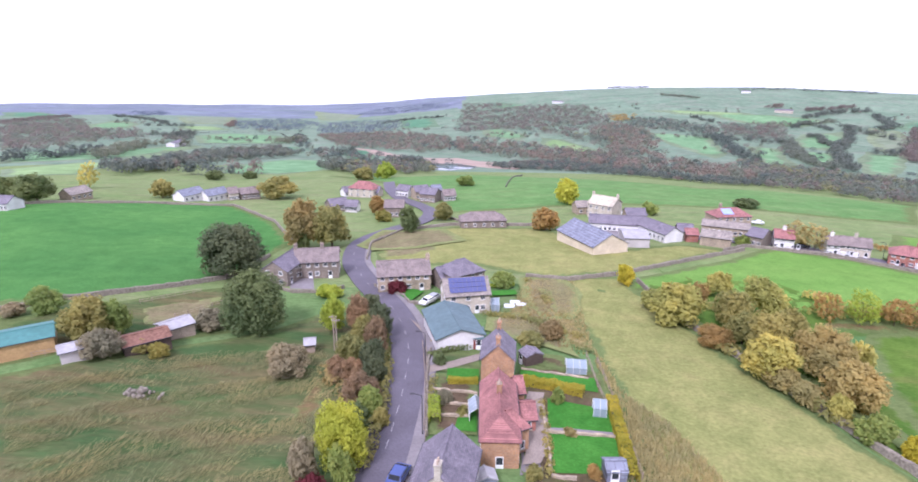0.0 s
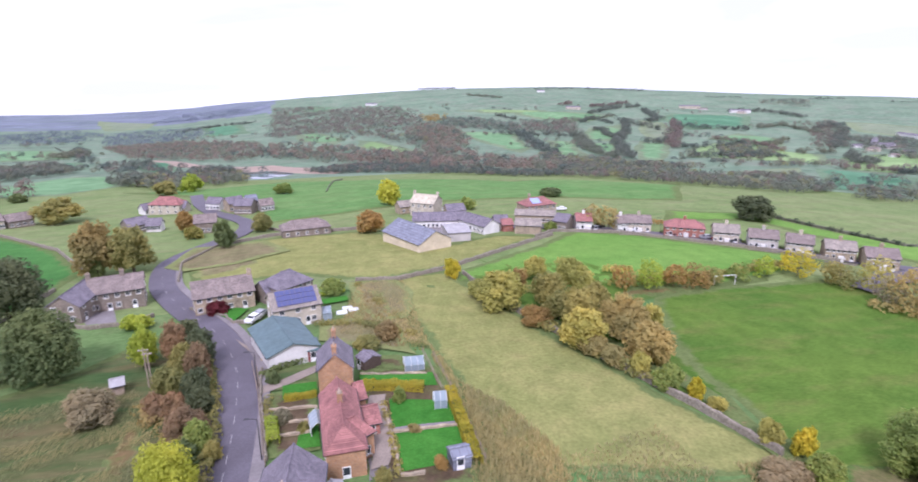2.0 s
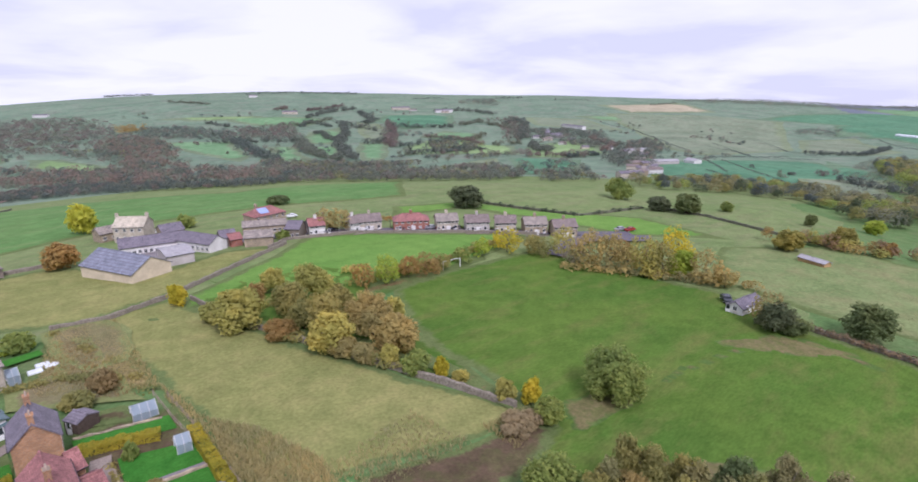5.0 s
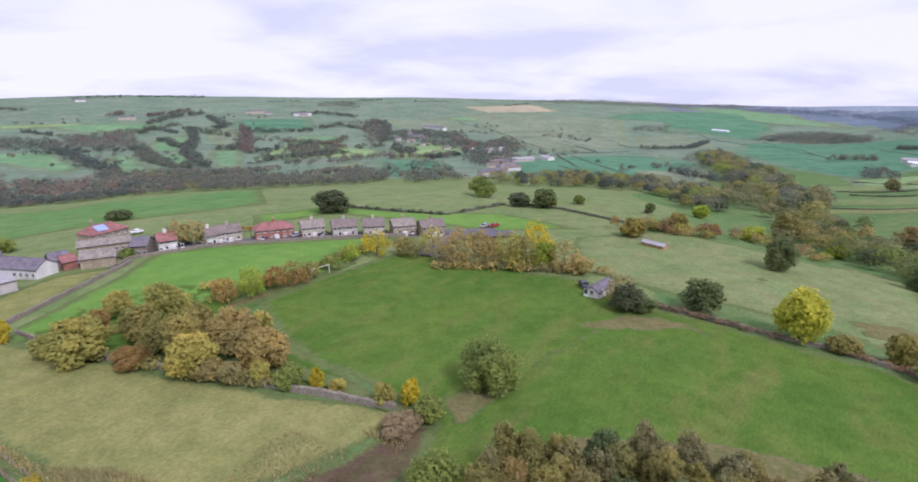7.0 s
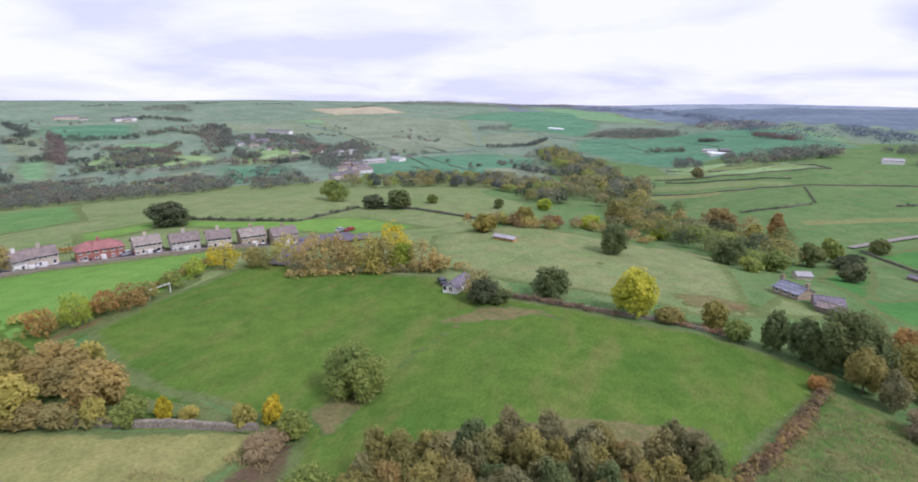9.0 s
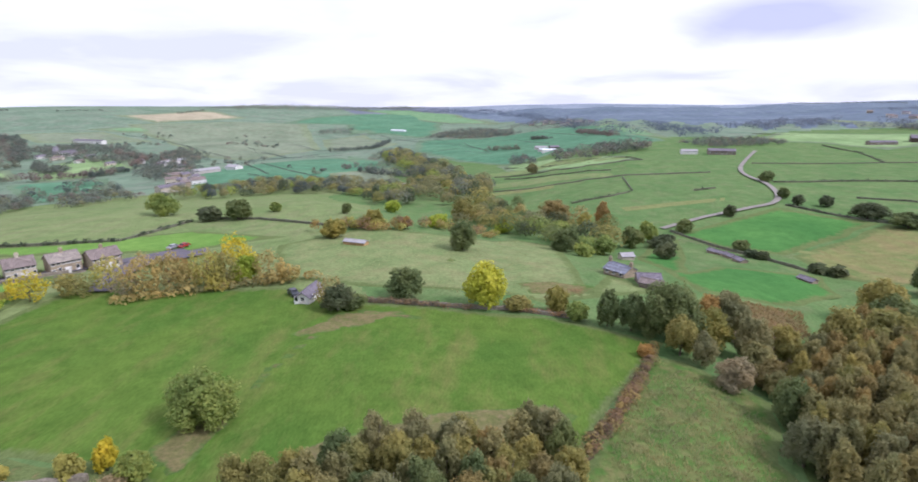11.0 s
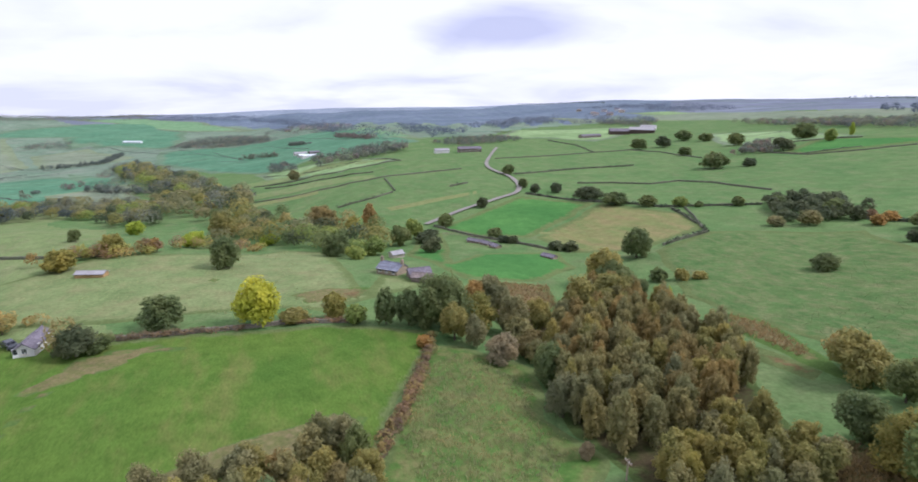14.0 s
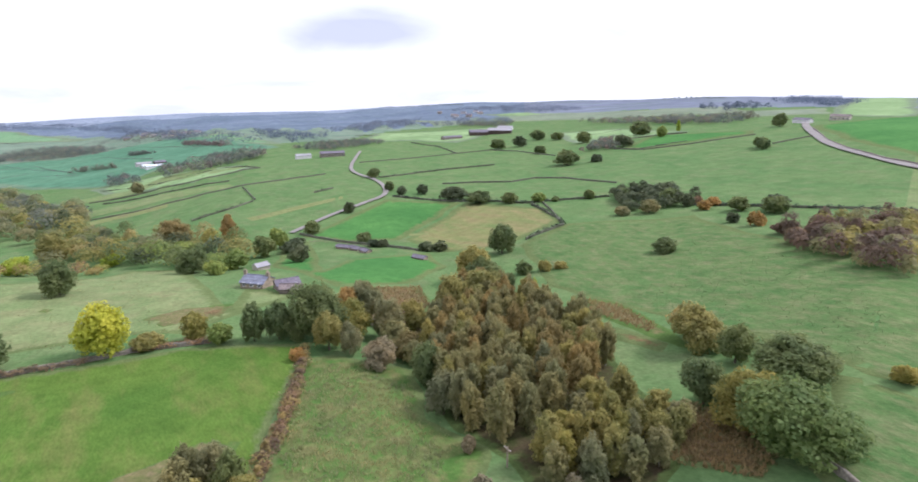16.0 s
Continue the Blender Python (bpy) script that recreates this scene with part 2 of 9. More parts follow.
MOOR = grass("haze_tinted_moor", (0.160, 0.179, 0.248), (0.189, 0.208, 0.288), (0.160, 0.203, 0.215), 0.55, patch=300, grain=60, rim=None)
FAR_PLAIN = grass("hazed_plain", (0.225, 0.265, 0.35), (0.275, 0.32, 0.41), (0.19, 0.23, 0.30), 0.55, patch=260, grain=45, streak=(1, 3, 1), rim=None)
BARE_EARTH = grass("bare_brown_earth", (0.095, 0.068, 0.048), (0.135, 0.098, 0.068), (0.12, 0.12, 0.055), 0.58, patch=6, grain=0.5, deep=0.7)
LEAF_LITTER = grass("wood_floor_litter", (0.075, 0.058, 0.036), (0.100, 0.085, 0.045), (0.070, 0.090, 0.032), 0.55, patch=5, grain=0.5, deep=0.9, rim=(0.090, 0.130, 0.045))
BRACKEN = grass("brown_bracken", (0.19, 0.125, 0.07), (0.15, 0.12, 0.06), (0.12, 0.14, 0.05), 0.58, patch=5, grain=0.5, deep=0.8)
MUD_SHORE = plain("drawn_down_shore", (0.33, 0.25, 0.20), 0.12, 9, 0.9, big=60)
ASPHALT = plain("worn_asphalt", (0.112, 0.100, 0.122), 0.16, 0.25, 0.75, big=5, spec=0.4)
ASPHALT_LANE = plain("lane_asphalt", (0.245, 0.225, 0.20), 0.14, 0.4, 0.85, big=8)
PAVING = plain("pavement_slabs", (0.215, 0.195, 0.20), 0.15, 0.4, 0.85, big=4)
GRAVEL = plain("gravel_drive", (0.27, 0.225, 0.19), 0.25, 0.18, 0.95, bumpy=0.4, big=3)
PAINT_LINE = plain("road_paint_white", (0.40, 0.39, 0.40), 0.15, 0.2, 0.7)
STONE = coursed("gritstone_wall", (0.36, 0.295, 0.215), (0.25, 0.215, 0.17), 0.16, 0.42)
STONE_DARK = coursed("sooty_gritstone_wall", (0.235, 0.195, 0.165), (0.16, 0.14, 0.12), 0.16, 0.42)
STONE_LICHEN = coursed("lichened_stone_roof", (0.52, 0.47, 0.37), (0.30, 0.27, 0.22), 0.24, 0.4, 0.14, 0.9, 0.6, upright=False)
STONE_PALE = coursed("pale_stone_wall", (0.50, 0.45, 0.37), (0.40, 0.36, 0.30), 0.2, 0.5, 0.12)
BRICK_ORANGE = coursed("orange_brick_wall", (0.40, 0.225, 0.125), (0.33, 0.26, 0.2), 0.075, 0.225, 0.25)
BRICK_RED = coursed("red_brick_wall", (0.33, 0.125, 0.095), (0.30, 0.23, 0.2), 0.075, 0.225, 0.25)
RENDER_WHITE = plain("white_render", (0.66, 0.645, 0.63), 0.06, 0.6, 0.85, big=2.5)
RENDER_CREAM = plain("cream_render", (0.60, 0.52, 0.38), 0.06, 0.6, 0.85, big=2.5)
RENDER_GREY = plain("grey_render", (0.46, 0.43, 0.41), 0.08, 0.6, 0.85, big=2.5)
TILE_RED = coursed("red_clay_roof_tiles", (0.325, 0.150, 0.142), (0.17, 0.075, 0.07), 0.17, 0.22, 0.22, 0.8, 0.8, upright=False)
TILE_BROWN = coursed("brown_concrete_roof_tiles", (0.238, 0.196, 0.184), (0.10, 0.082, 0.078), 0.2, 0.3, 0.2, 0.85, 0.8, upright=False)
SLATE = coursed("grey_slate_roof", (0.19, 0.17, 0.205), (0.075, 0.068, 0.078), 0.16, 0.3, 0.22, 0.6, 0.6, upright=False)
SLATE_BLUE = coursed("blue_grey_roof_sheets", (0.205, 0.218, 0.275), (0.11, 0.115, 0.14), 0.5, 1.0, 0.12, 0.55, 0.6, upright=False)
SLATE_STONE = coursed("stone_slate_roof", (0.30, 0.265, 0.235), (0.15, 0.13, 0.12), 0.24, 0.4, 0.18, 0.9, 0.7, upright=False)
SHEET_TEAL = plain("teal_profiled_sheet", (0.105, 0.158, 0.168), 0.14, 0.8, 0.55, big=3)
SHEET_GREEN = plain("sea_green_profiled_sheet", (0.070, 0.195, 0.180), 0.14, 0.8, 0.55, big=3)
SHEET_RUST = plain("rusty_brown_sheet", (0.200, 0.105, 0.075), 0.3, 0.5, 0.85, big=2)
SHEET_GREY = plain("grey_fibre_cement_sheet", (0.35, 0.34, 0.35), 0.12, 0.6, 0.8, big=2)
SHEET_WHITE = plain("white_clear_sheet", (0.68, 0.72, 0.75), 0.1, 0.4, 0.4, big=1.5)
WOOD_DARK = plain("creosoted_boards", (0.085, 0.062, 0.05), 0.25, 0.3, 0.85)
WOOD_PALE = plain("weathered_boards", (0.33, 0.265, 0.205), 0.2, 0.3, 0.85)
WOOD_RED = plain("red_stained_boards", (0.20, 0.06, 0.055), 0.2, 0.3, 0.8)
PLY_TAN = plain("tan_boarding", (0.43, 0.28, 0.13), 0.15, 0.4, 0.8)
FRAME_WHITE = plain("white_window_frame", (0.78, 0.78, 0.78), 0.04, 0.5, 0.5)
METAL_DARK = plain("dark_painted_metal", (0.05, 0.05, 0.055), 0.2, 0.5, 0.5)
METAL_GALV = plain("galvanised_steel", (0.52, 0.53, 0.55), 0.12, 0.4, 0.45, metal=0.6)
TARP_BLUE = plain("pale_blue_tarpaulin", (0.30, 0.38, 0.62), 0.12, 0.6, 0.6)
BLUE_BIN = plain("blue_plastic", (0.03, 0.05, 0.55), 0.1, 0.5, 0.5)
POT_CLAY = plain("buff_clay_pots", (0.42, 0.33, 0.26), 0.2, 0.3, 0.85)
BARK = plain("bark", (0.115, 0.09, 0.07), 0.35, 0.3, 0.95, bumpy=0.6)
BARK_PALE = plain("pale_birch_bark", (0.42, 0.38, 0.34), 0.25, 0.3, 0.9)
RUBBLE = plain("dry_stone", (0.225, 0.198, 0.158), 0.4, 0.35, 0.95, bumpy=0.9, big=3)
CAR_WHITE = plain("white_car_paint", (0.75, 0.76, 0.78), 0.03, 1, 0.25, spec=0.5)
CAR_SILVER = plain("silver_car_paint", (0.42, 0.43, 0.46), 0.03, 1, 0.3, metal=0.5)
CAR_BLUE = plain("blue_car_paint", (0.06, 0.09, 0.26), 0.03, 1, 0.25, spec=0.5)
CAR_DARK = plain("dark_car_paint", (0.05, 0.055, 0.065), 0.03, 1, 0.25, spec=0.5)
CAR_RED = plain("red_car_paint", (0.30, 0.03, 0.03), 0.03, 1, 0.25, spec=0.5)
RUBBER = plain("tyre_rubber", (0.03, 0.03, 0.03), 0.1, 0.5, 0.9)


def glass(name, c, rough=0.08):
    m, n, l, s = nodes_of(name, rough)
    s.inputs["Base Color"].default_value = rgb(c)
    s.inputs["Specular IOR Level"].default_value = 0.6
    return m


GLASS = glass("dark_window_glass", (0.035, 0.04, 0.05))
GLASS_SOLAR = glass("solar_cells", (0.075, 0.085, 0.20), 0.2)
GLASS_PALE = glass("conservatory_glass", (0.42, 0.50, 0.56), 0.15)
WATER = glass("reservoir_water", (0.10, 0.12, 0.16), 0.06)

LEAF_DARK = foliage("dark_green_leaves", (0.106, 0.148, 0.064), (0.187, 0.231, 0.097), (0.261, 0.287, 0.122))
LEAF_GREEN = foliage("green_leaves", (0.157, 0.225, 0.066), (0.281, 0.344, 0.098), (0.41, 0.421, 0.129))
LEAF_MID = foliage("mid_green_leaves", (0.115, 0.172, 0.060), (0.205, 0.265, 0.088), (0.290, 0.325, 0.112))
LEAF_LIME = foliage("yellow_green_leaves", (0.225, 0.308, 0.045), (0.386, 0.462, 0.069), (0.532, 0.554, 0.092))
LEAF_YELLOW = foliage("yellow_autumn_leaves", (0.308, 0.280, 0.028), (0.560, 0.476, 0.049), (0.700, 0.588, 0.069))
LEAF_GOLD = foliage("golden_green_leaves", (0.194, 0.206, 0.058), (0.315, 0.286, 0.084), (0.41, 0.346, 0.11))
LEAF_ORANGE = foliage("orange_autumn_leaves", (0.281, 0.188, 0.074), (0.409, 0.268, 0.103), (0.491, 0.361, 0.133))
LEAF_OLIVE = foliage("olive_autumn_leaves", (0.220, 0.226, 0.083), (0.345, 0.316, 0.114), (0.464, 0.395, 0.145))
LEAF_BROWN = foliage("brown_autumn_leaves", (0.269, 0.218, 0.096), (0.347, 0.276, 0.119), (0.407, 0.313, 0.132))
LEAF_BIRCH = foliage("thin_birch_leaves", (0.238, 0.230, 0.110), (0.312, 0.292, 0.136), (0.372, 0.330, 0.152))
LEAF_PINK = foliage("bare_tan_twigs", (0.27, 0.235, 0.155), (0.360, 0.310, 0.205), (0.410, 0.350, 0.235))
LEAF_ACID = foliage("acid_yellow_leaves", (0.324, 0.350, 0.050), (0.516, 0.525, 0.072), (0.636, 0.625, 0.105))
LEAF_RED = foliage("dark_red_leaves", (0.12, 0.025, 0.035), (0.17, 0.04, 0.05))
# haze put into the far leaf colours: greyed, and bluest in LEAF_HAZE
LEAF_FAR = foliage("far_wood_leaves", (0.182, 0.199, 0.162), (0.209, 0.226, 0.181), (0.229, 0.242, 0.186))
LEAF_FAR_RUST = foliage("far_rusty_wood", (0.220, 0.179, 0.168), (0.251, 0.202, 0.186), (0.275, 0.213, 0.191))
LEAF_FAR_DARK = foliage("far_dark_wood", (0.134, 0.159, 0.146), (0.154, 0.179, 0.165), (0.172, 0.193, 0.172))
LEAF_HAZE = foliage("hazed_far_wood", (0.121, 0.149, 0.207), (0.158, 0.185, 0.247), (0.179, 0.200, 0.253))
HEDGE_GOLD = foliage("golden_privet", (0.290, 0.270, 0.035), (0.420, 0.365, 0.048), (0.500, 0.430, 0.065))
BLADES_DRY = foliage("dry_grass_blades", (0.343, 0.302, 0.148), (0.45, 0.391, 0.199), (0.524, 0.447, 0.245))
BLADES_PALE = foliage("pale_green_tussocks", (0.26, 0.28, 0.13), (0.34, 0.345, 0.175), (0.39, 0.38, 0.21))
BLADES_TURF = foliage("coarse_turf_blades", (0.130, 0.190, 0.080), (0.180, 0.245, 0.105), (0.240, 0.275, 0.130))
BLADES_BROWN = foliage("brown_fern_fronds", (0.244, 0.183, 0.094), (0.342, 0.254, 0.127), (0.403, 0.295, 0.149))
LEAF_STRAW = foliage("straw_gold_leaves", (0.349, 0.328, 0.098), (0.479, 0.435, 0.130), (0.576, 0.500, 0.153))
LEAF_TAN = foliage("tan_autumn_leaves", (0.338, 0.279, 0.119), (0.438, 0.356, 0.149), (0.514, 0.410, 0.169))
LEAF_HEDGE = foliage("dark_field_hedge", (0.065, 0.088, 0.062), (0.092, 0.118, 0.078), (0.118, 0.132, 0.085))
LEAF_SAGE = foliage("grey_green_leaves", (0.212, 0.218, 0.116), (0.283, 0.274, 0.143), (0.336, 0.314, 0.163))
GRASS_WORN = grass("worn_turf", (0.132, 0.150, 0.055), (0.170, 0.152, 0.074), (0.20, 0.165, 0.095), 0.55, patch=4, grain=0.5, rim=(0.088, 0.150, 0.042))
GRASS_PADDOCK = grass("paddock_grass", (0.120, 0.245, 0.054), (0.152, 0.275, 0.066), None, patch=24, grain=0.9, streak=(1, 3, 1), turn=10)
RUBBLE_DARK = plain("mossy_dark_stone", (0.140, 0.145, 0.100), 0.35, 0.5, 0.95, bumpy=0.8, big=4)
GRASS_SLOPE = grass("pale_hill_grass", (0.150, 0.217, 0.086), (0.186, 0.238, 0.106), (0.205, 0.220, 0.118), 0.58, patch=30, grain=1.2, streak=(0.6, 2.4, 1), turn=70, rim=None)
GRASS_SMOOTH = grass("smooth_hill_field", (0.100, 0.212, 0.070), (0.130, 0.232, 0.084), (0.170, 0.230, 0.10), 0.62, patch=40, grain=1.2, streak=(0.6, 2.4, 1), turn=70)
GRASS_PASTURE = grass("tracked_pasture", (0.082, 0.160, 0.054), (0.116, 0.186, 0.068), (0.185, 0.200, 0.100), 0.56, patch=9, grain=0.8, streak=(0.8, 1.5, 1), turn=25, deep=0.9)
LEAF_BRAMBLE = foliage("russet_bramble_leaves", (0.235, 0.165, 0.105), (0.330, 0.225, 0.140), (0.390, 0.285, 0.160))
LEAF_THICKET = foliage("purple_brown_twigs", (0.150, 0.108, 0.085), (0.205, 0.145, 0.108), (0.240, 0.165, 0.115))
GRASS_TRAMPLED = grass("trampled_meadow", (0.165, 0.150, 0.085), (0.195, 0.160, 0.100), (0.215, 0.205, 0.110), 0.55, patch=7, grain=0.5, rim=(0.195, 0.222, 0.095))
LEAF_ASH = foliage("dense_dark_leaves", (0.085, 0.110, 0.066), (0.132, 0.160, 0.090), (0.175, 0.195, 0.108))


# the lie of the land, by bearing (degrees, clockwise from the first view): distance and height of
# shoulder, valley floor, lower slope, upper slope and skyline
LAND = (
    (-155, 240, -8, 400, -10, 800, -20, 1700, -40, 4000, -80),
    (-70, 260, -6, 450, -22, 900, -45, 1800, -80, 4400, -150),
    (-40, 270, -8, 480, -28, 900, -54, 1800, -95, 4600, -191),
    (-26, 270, -16, 450, -35, 800, -68, 1700, -114, 4600, -232),
    (-13, 300, -20, 430, -36, 800, -73, 1700, -140, 4600, -250),
    (-6, 350, -22, 560, -59, 820, -85, 1800, -135, 3300, -131),
    (5, 345, -21, 500, -51, 800, -80, 1500, -98, 2600, -54),
    (20, 340, -20, 480, -47, 800, -77, 1400, -83, 2400, -20),
    (43, 340, -20, 480, -48, 850, -82, 1500, -93, 2500, -45),
    (60, 330, -20, 460, -47, 800, -77, 1700, -118, 2900, -70),
    (70, 310, -18, 400, -39, 650, -65, 1700, -130, 3300, -100),
    (78, 250, -15, 330, -35, 600, -64, 1800, -141, 3700, -135),
    (88, 190, -13, 255, -29, 600, -58, 2000, -132, 4600, -158),
    (98, 170, -12, 230, -25, 370, -28, 620, -32, 4700, -137),
    (110, 175, -14, 230, -24, 340, -22, 750, -33, 4500, -129),
    (120, 210, -22, 260, -25, 330, -22, 900, -35, 3500, -53),
    (130, 190, -15, 240, -17, 320, -18, 800, -26, 2800, -19),
    (142, 170, -9, 225, -12, 290, -13, 650, -5, 2200, 3),
    (160, 150, 3, 200, 2, 260, -2, 550, 12, 2000, 14),
    (176, 150, 5, 200, 4, 260, 0, 550, 14, 2000, 16),
    (205, 240, -8, 400, -10, 800, -20, 1700, -40, 4000, -80),
)


def height(x, y):
    """Height of the ground in metres; takes arrays."""
    x, y = np.asarray(x, float), np.asarray(y, float)
    r = np.hypot(x, y) + 1e-6
    b = (np.degrees(np.arctan2(x, y)) + 155) % 360 - 155
    table = np.array(LAND, float)
    total = np.zeros_like(r)
    spread = 3.5 * np.clip((r - 220) / 250, 0, 1)       # far off, the slopes run smoothly into one another
    for turn in (-1, 0, 1):
        col = [np.interp(b + turn * spread, table[:, 0], table[:, k]) for k in range(1, 11)]
        for s in (0.88, 0.94, 1.0, 1.06, 1.13):
            q = r * s
            z = np.where(q < col[0], col[1] * q / col[0], 0.0)
            for k in range(4):
                r0, z0, r1, z1 = col[2 * k], col[2 * k + 1], col[2 * k + 2], col[2 * k + 3]
                z = np.where((q >= r0) & (q < r1), z0 + (z1 - z0) * (q - r0) / (r1 - r0), z)
            total = total + np.where(q >= col[8], col[9] - (q - col[8]) * 0.05, z)
    z = total / 15
    # low swells in the pasture
    z = z + np.clip(r / 300, 0, 1) * 0.5 * (np.sin(x / 31 + 1.3 * np.sin(y / 47)) * np.cos(y / 39))
    z = z + np.clip((r - 450) / 1500, 0, 1) * 5 * (np.sin(x / 173 + 1.1) * np.cos(y / 211 + x / 500))
    return z


# ---- building tools ----
def ground_z(x, y):
    return float(height(np.array([x]), np.array([y]))[0])


def xy(b, r):
    a = radians(b)
    return r * math.sin(a), r * math.cos(a)


def at(b, r):
    x, y = xy(b, r)
    return Vector((x, y, ground_z(x, y)))


def mesh_of(name, bm, materials):
    me = bpy.data.meshes.new(name)
    bm.to_mesh(me)
    bm.free()
    for m in materials if isinstance(materials, (list, tuple)) else [materials]:
        me.materials.append(m)
    return me


def part(name, bm, material, parent=None, label=""):
    ob = new(name, mesh_of(name, bm, material))
    if parent is not None:
        ob.parent = parent
    if label:
        ob["label"] = label
    return ob


def part_mesh(name, me, parent, m=None):
    ob = new(name, me)
    ob.parent = parent
    if m is not None:
        ob.matrix_local = m
    return ob


def add_box(bm, x0, x1, y0, y1, z0, z1, bevel=0.0):
    v = [bm.verts.new(c) for c in ((x0, y0, z0), (x1, y0, z0), (x1, y1, z0), (x0, y1, z0), (x0, y0, z1), (x1, y0, z1), (x1, y1, z1), (x0, y1, z1))]
    f = [bm.faces.new([v[i] for i in q]) for q in ((3, 2, 1, 0), (4, 5, 6, 7), (0, 1, 5, 4), (1, 2, 6, 5), (2, 3, 7, 6), (3, 0, 4, 7))]
    if bevel:
        bmesh.ops.bevel(bm, geom=list({e for q in f for e in q.edges}), offset=bevel, segments=1, affect="EDGES")
    return bm


def box(x0, x1, y0, y1, z0, z1, bevel=0.0):
    return add_box(bmesh.new(), x0, x1, y0, y1, z0, z1, bevel)


def add_tube(bm, a, b, ra, rb, n=7):
    a, b = Vector(a), Vector(b)
    q = (b - a).to_track_quat("Z", "Y")
    rings = []
    for c, r in ((a, ra), (b, rb)):
        rings.append([bm.verts.new(c + q @ Vector((r * math.cos(2 * math.pi * i / n), r * math.sin(2 * math.pi * i / n), 0))) for i in range(n)])
    for i in range(n):
        bm.faces.new((rings[0][i], rings[0][(i + 1) % n], rings[1][(i + 1) % n], rings[1][i]))
    bm.faces.new(rings[1])
    bm.faces.new(rings[0][::-1])
    return bm


def from_arrays(name, verts, quads, materials, smooth=False):
    me = bpy.data.meshes.new(name)
    verts = np.asarray(verts, np.float32)
    quads = np.asarray(quads, np.int32)
    me.vertices.add(len(verts))
    me.vertices.foreach_set("co", verts.ravel())
    k = quads.shape[1]
    me.loops.add(quads.size)
    me.loops.foreach_set("vertex_index", quads.ravel())
    me.polygons.add(len(quads))
    me.polygons.foreach_set("loop_start", np.arange(0, quads.size, k, dtype=np.int32))
    me.polygons.foreach_set("use_smooth", np.full(len(quads), smooth))
    for m in materials if isinstance(materials, (list, tuple)) else [materials]:
        me.materials.append(m)
    me.update(calc_edges=True)
    me.validate()
    return me


# ---- ground: one sheet to the horizon ----
def build_ground():
    bs = np.concatenate([np.arange(-50, 170, 0.4), np.arange(170, 310, 4.0)])
    rs = np.concatenate([[0.02], np.geomspace(6, 4950, 230)])
    nb, nr = len(bs), len(rs)
    bb, rr = np.meshgrid(np.radians(bs), rs, indexing="ij")
    x, y = rr * np.sin(bb), rr * np.cos(bb)
    z = height(x.ravel(), y.ravel())
    verts = np.stack([x.ravel(), y.ravel(), z], 1)
    i, j = np.meshgrid(np.arange(nb), np.arange(nr - 1), indexing="ij")
    i2 = (i + 1) % nb
    quads = np.stack([i * nr + j, i * nr + j + 1, i2 * nr + j + 1, i2 * nr + j], -1).reshape(-1, 4)
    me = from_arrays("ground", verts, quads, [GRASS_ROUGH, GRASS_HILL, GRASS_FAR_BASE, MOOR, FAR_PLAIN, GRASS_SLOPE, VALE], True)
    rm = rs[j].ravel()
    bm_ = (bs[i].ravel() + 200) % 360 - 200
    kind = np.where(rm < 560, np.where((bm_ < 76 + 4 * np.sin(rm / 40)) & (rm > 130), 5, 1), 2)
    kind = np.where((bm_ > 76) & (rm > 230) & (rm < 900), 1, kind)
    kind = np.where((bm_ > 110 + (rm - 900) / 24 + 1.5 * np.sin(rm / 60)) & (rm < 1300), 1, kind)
    # moor, vale and plain bands carry their haze as painted colour
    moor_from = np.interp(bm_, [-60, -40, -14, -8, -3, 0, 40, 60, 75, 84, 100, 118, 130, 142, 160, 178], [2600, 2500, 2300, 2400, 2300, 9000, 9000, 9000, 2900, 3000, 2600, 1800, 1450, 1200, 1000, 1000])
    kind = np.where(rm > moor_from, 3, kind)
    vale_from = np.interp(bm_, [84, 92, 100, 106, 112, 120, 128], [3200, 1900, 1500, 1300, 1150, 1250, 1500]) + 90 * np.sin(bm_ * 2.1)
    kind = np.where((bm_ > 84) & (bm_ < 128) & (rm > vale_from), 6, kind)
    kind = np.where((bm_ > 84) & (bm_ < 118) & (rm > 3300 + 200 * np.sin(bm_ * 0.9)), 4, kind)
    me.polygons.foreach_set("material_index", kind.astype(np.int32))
    inner = me.attributes.new("inner", "FLOAT", "POINT")
    inner.data.foreach_set("value", np.full(len(verts), 2.0, np.float32))
    return tagged(new("ground", me), "rolling green pasture land falling to a valley", "ground", kind="structure")


build_ground()


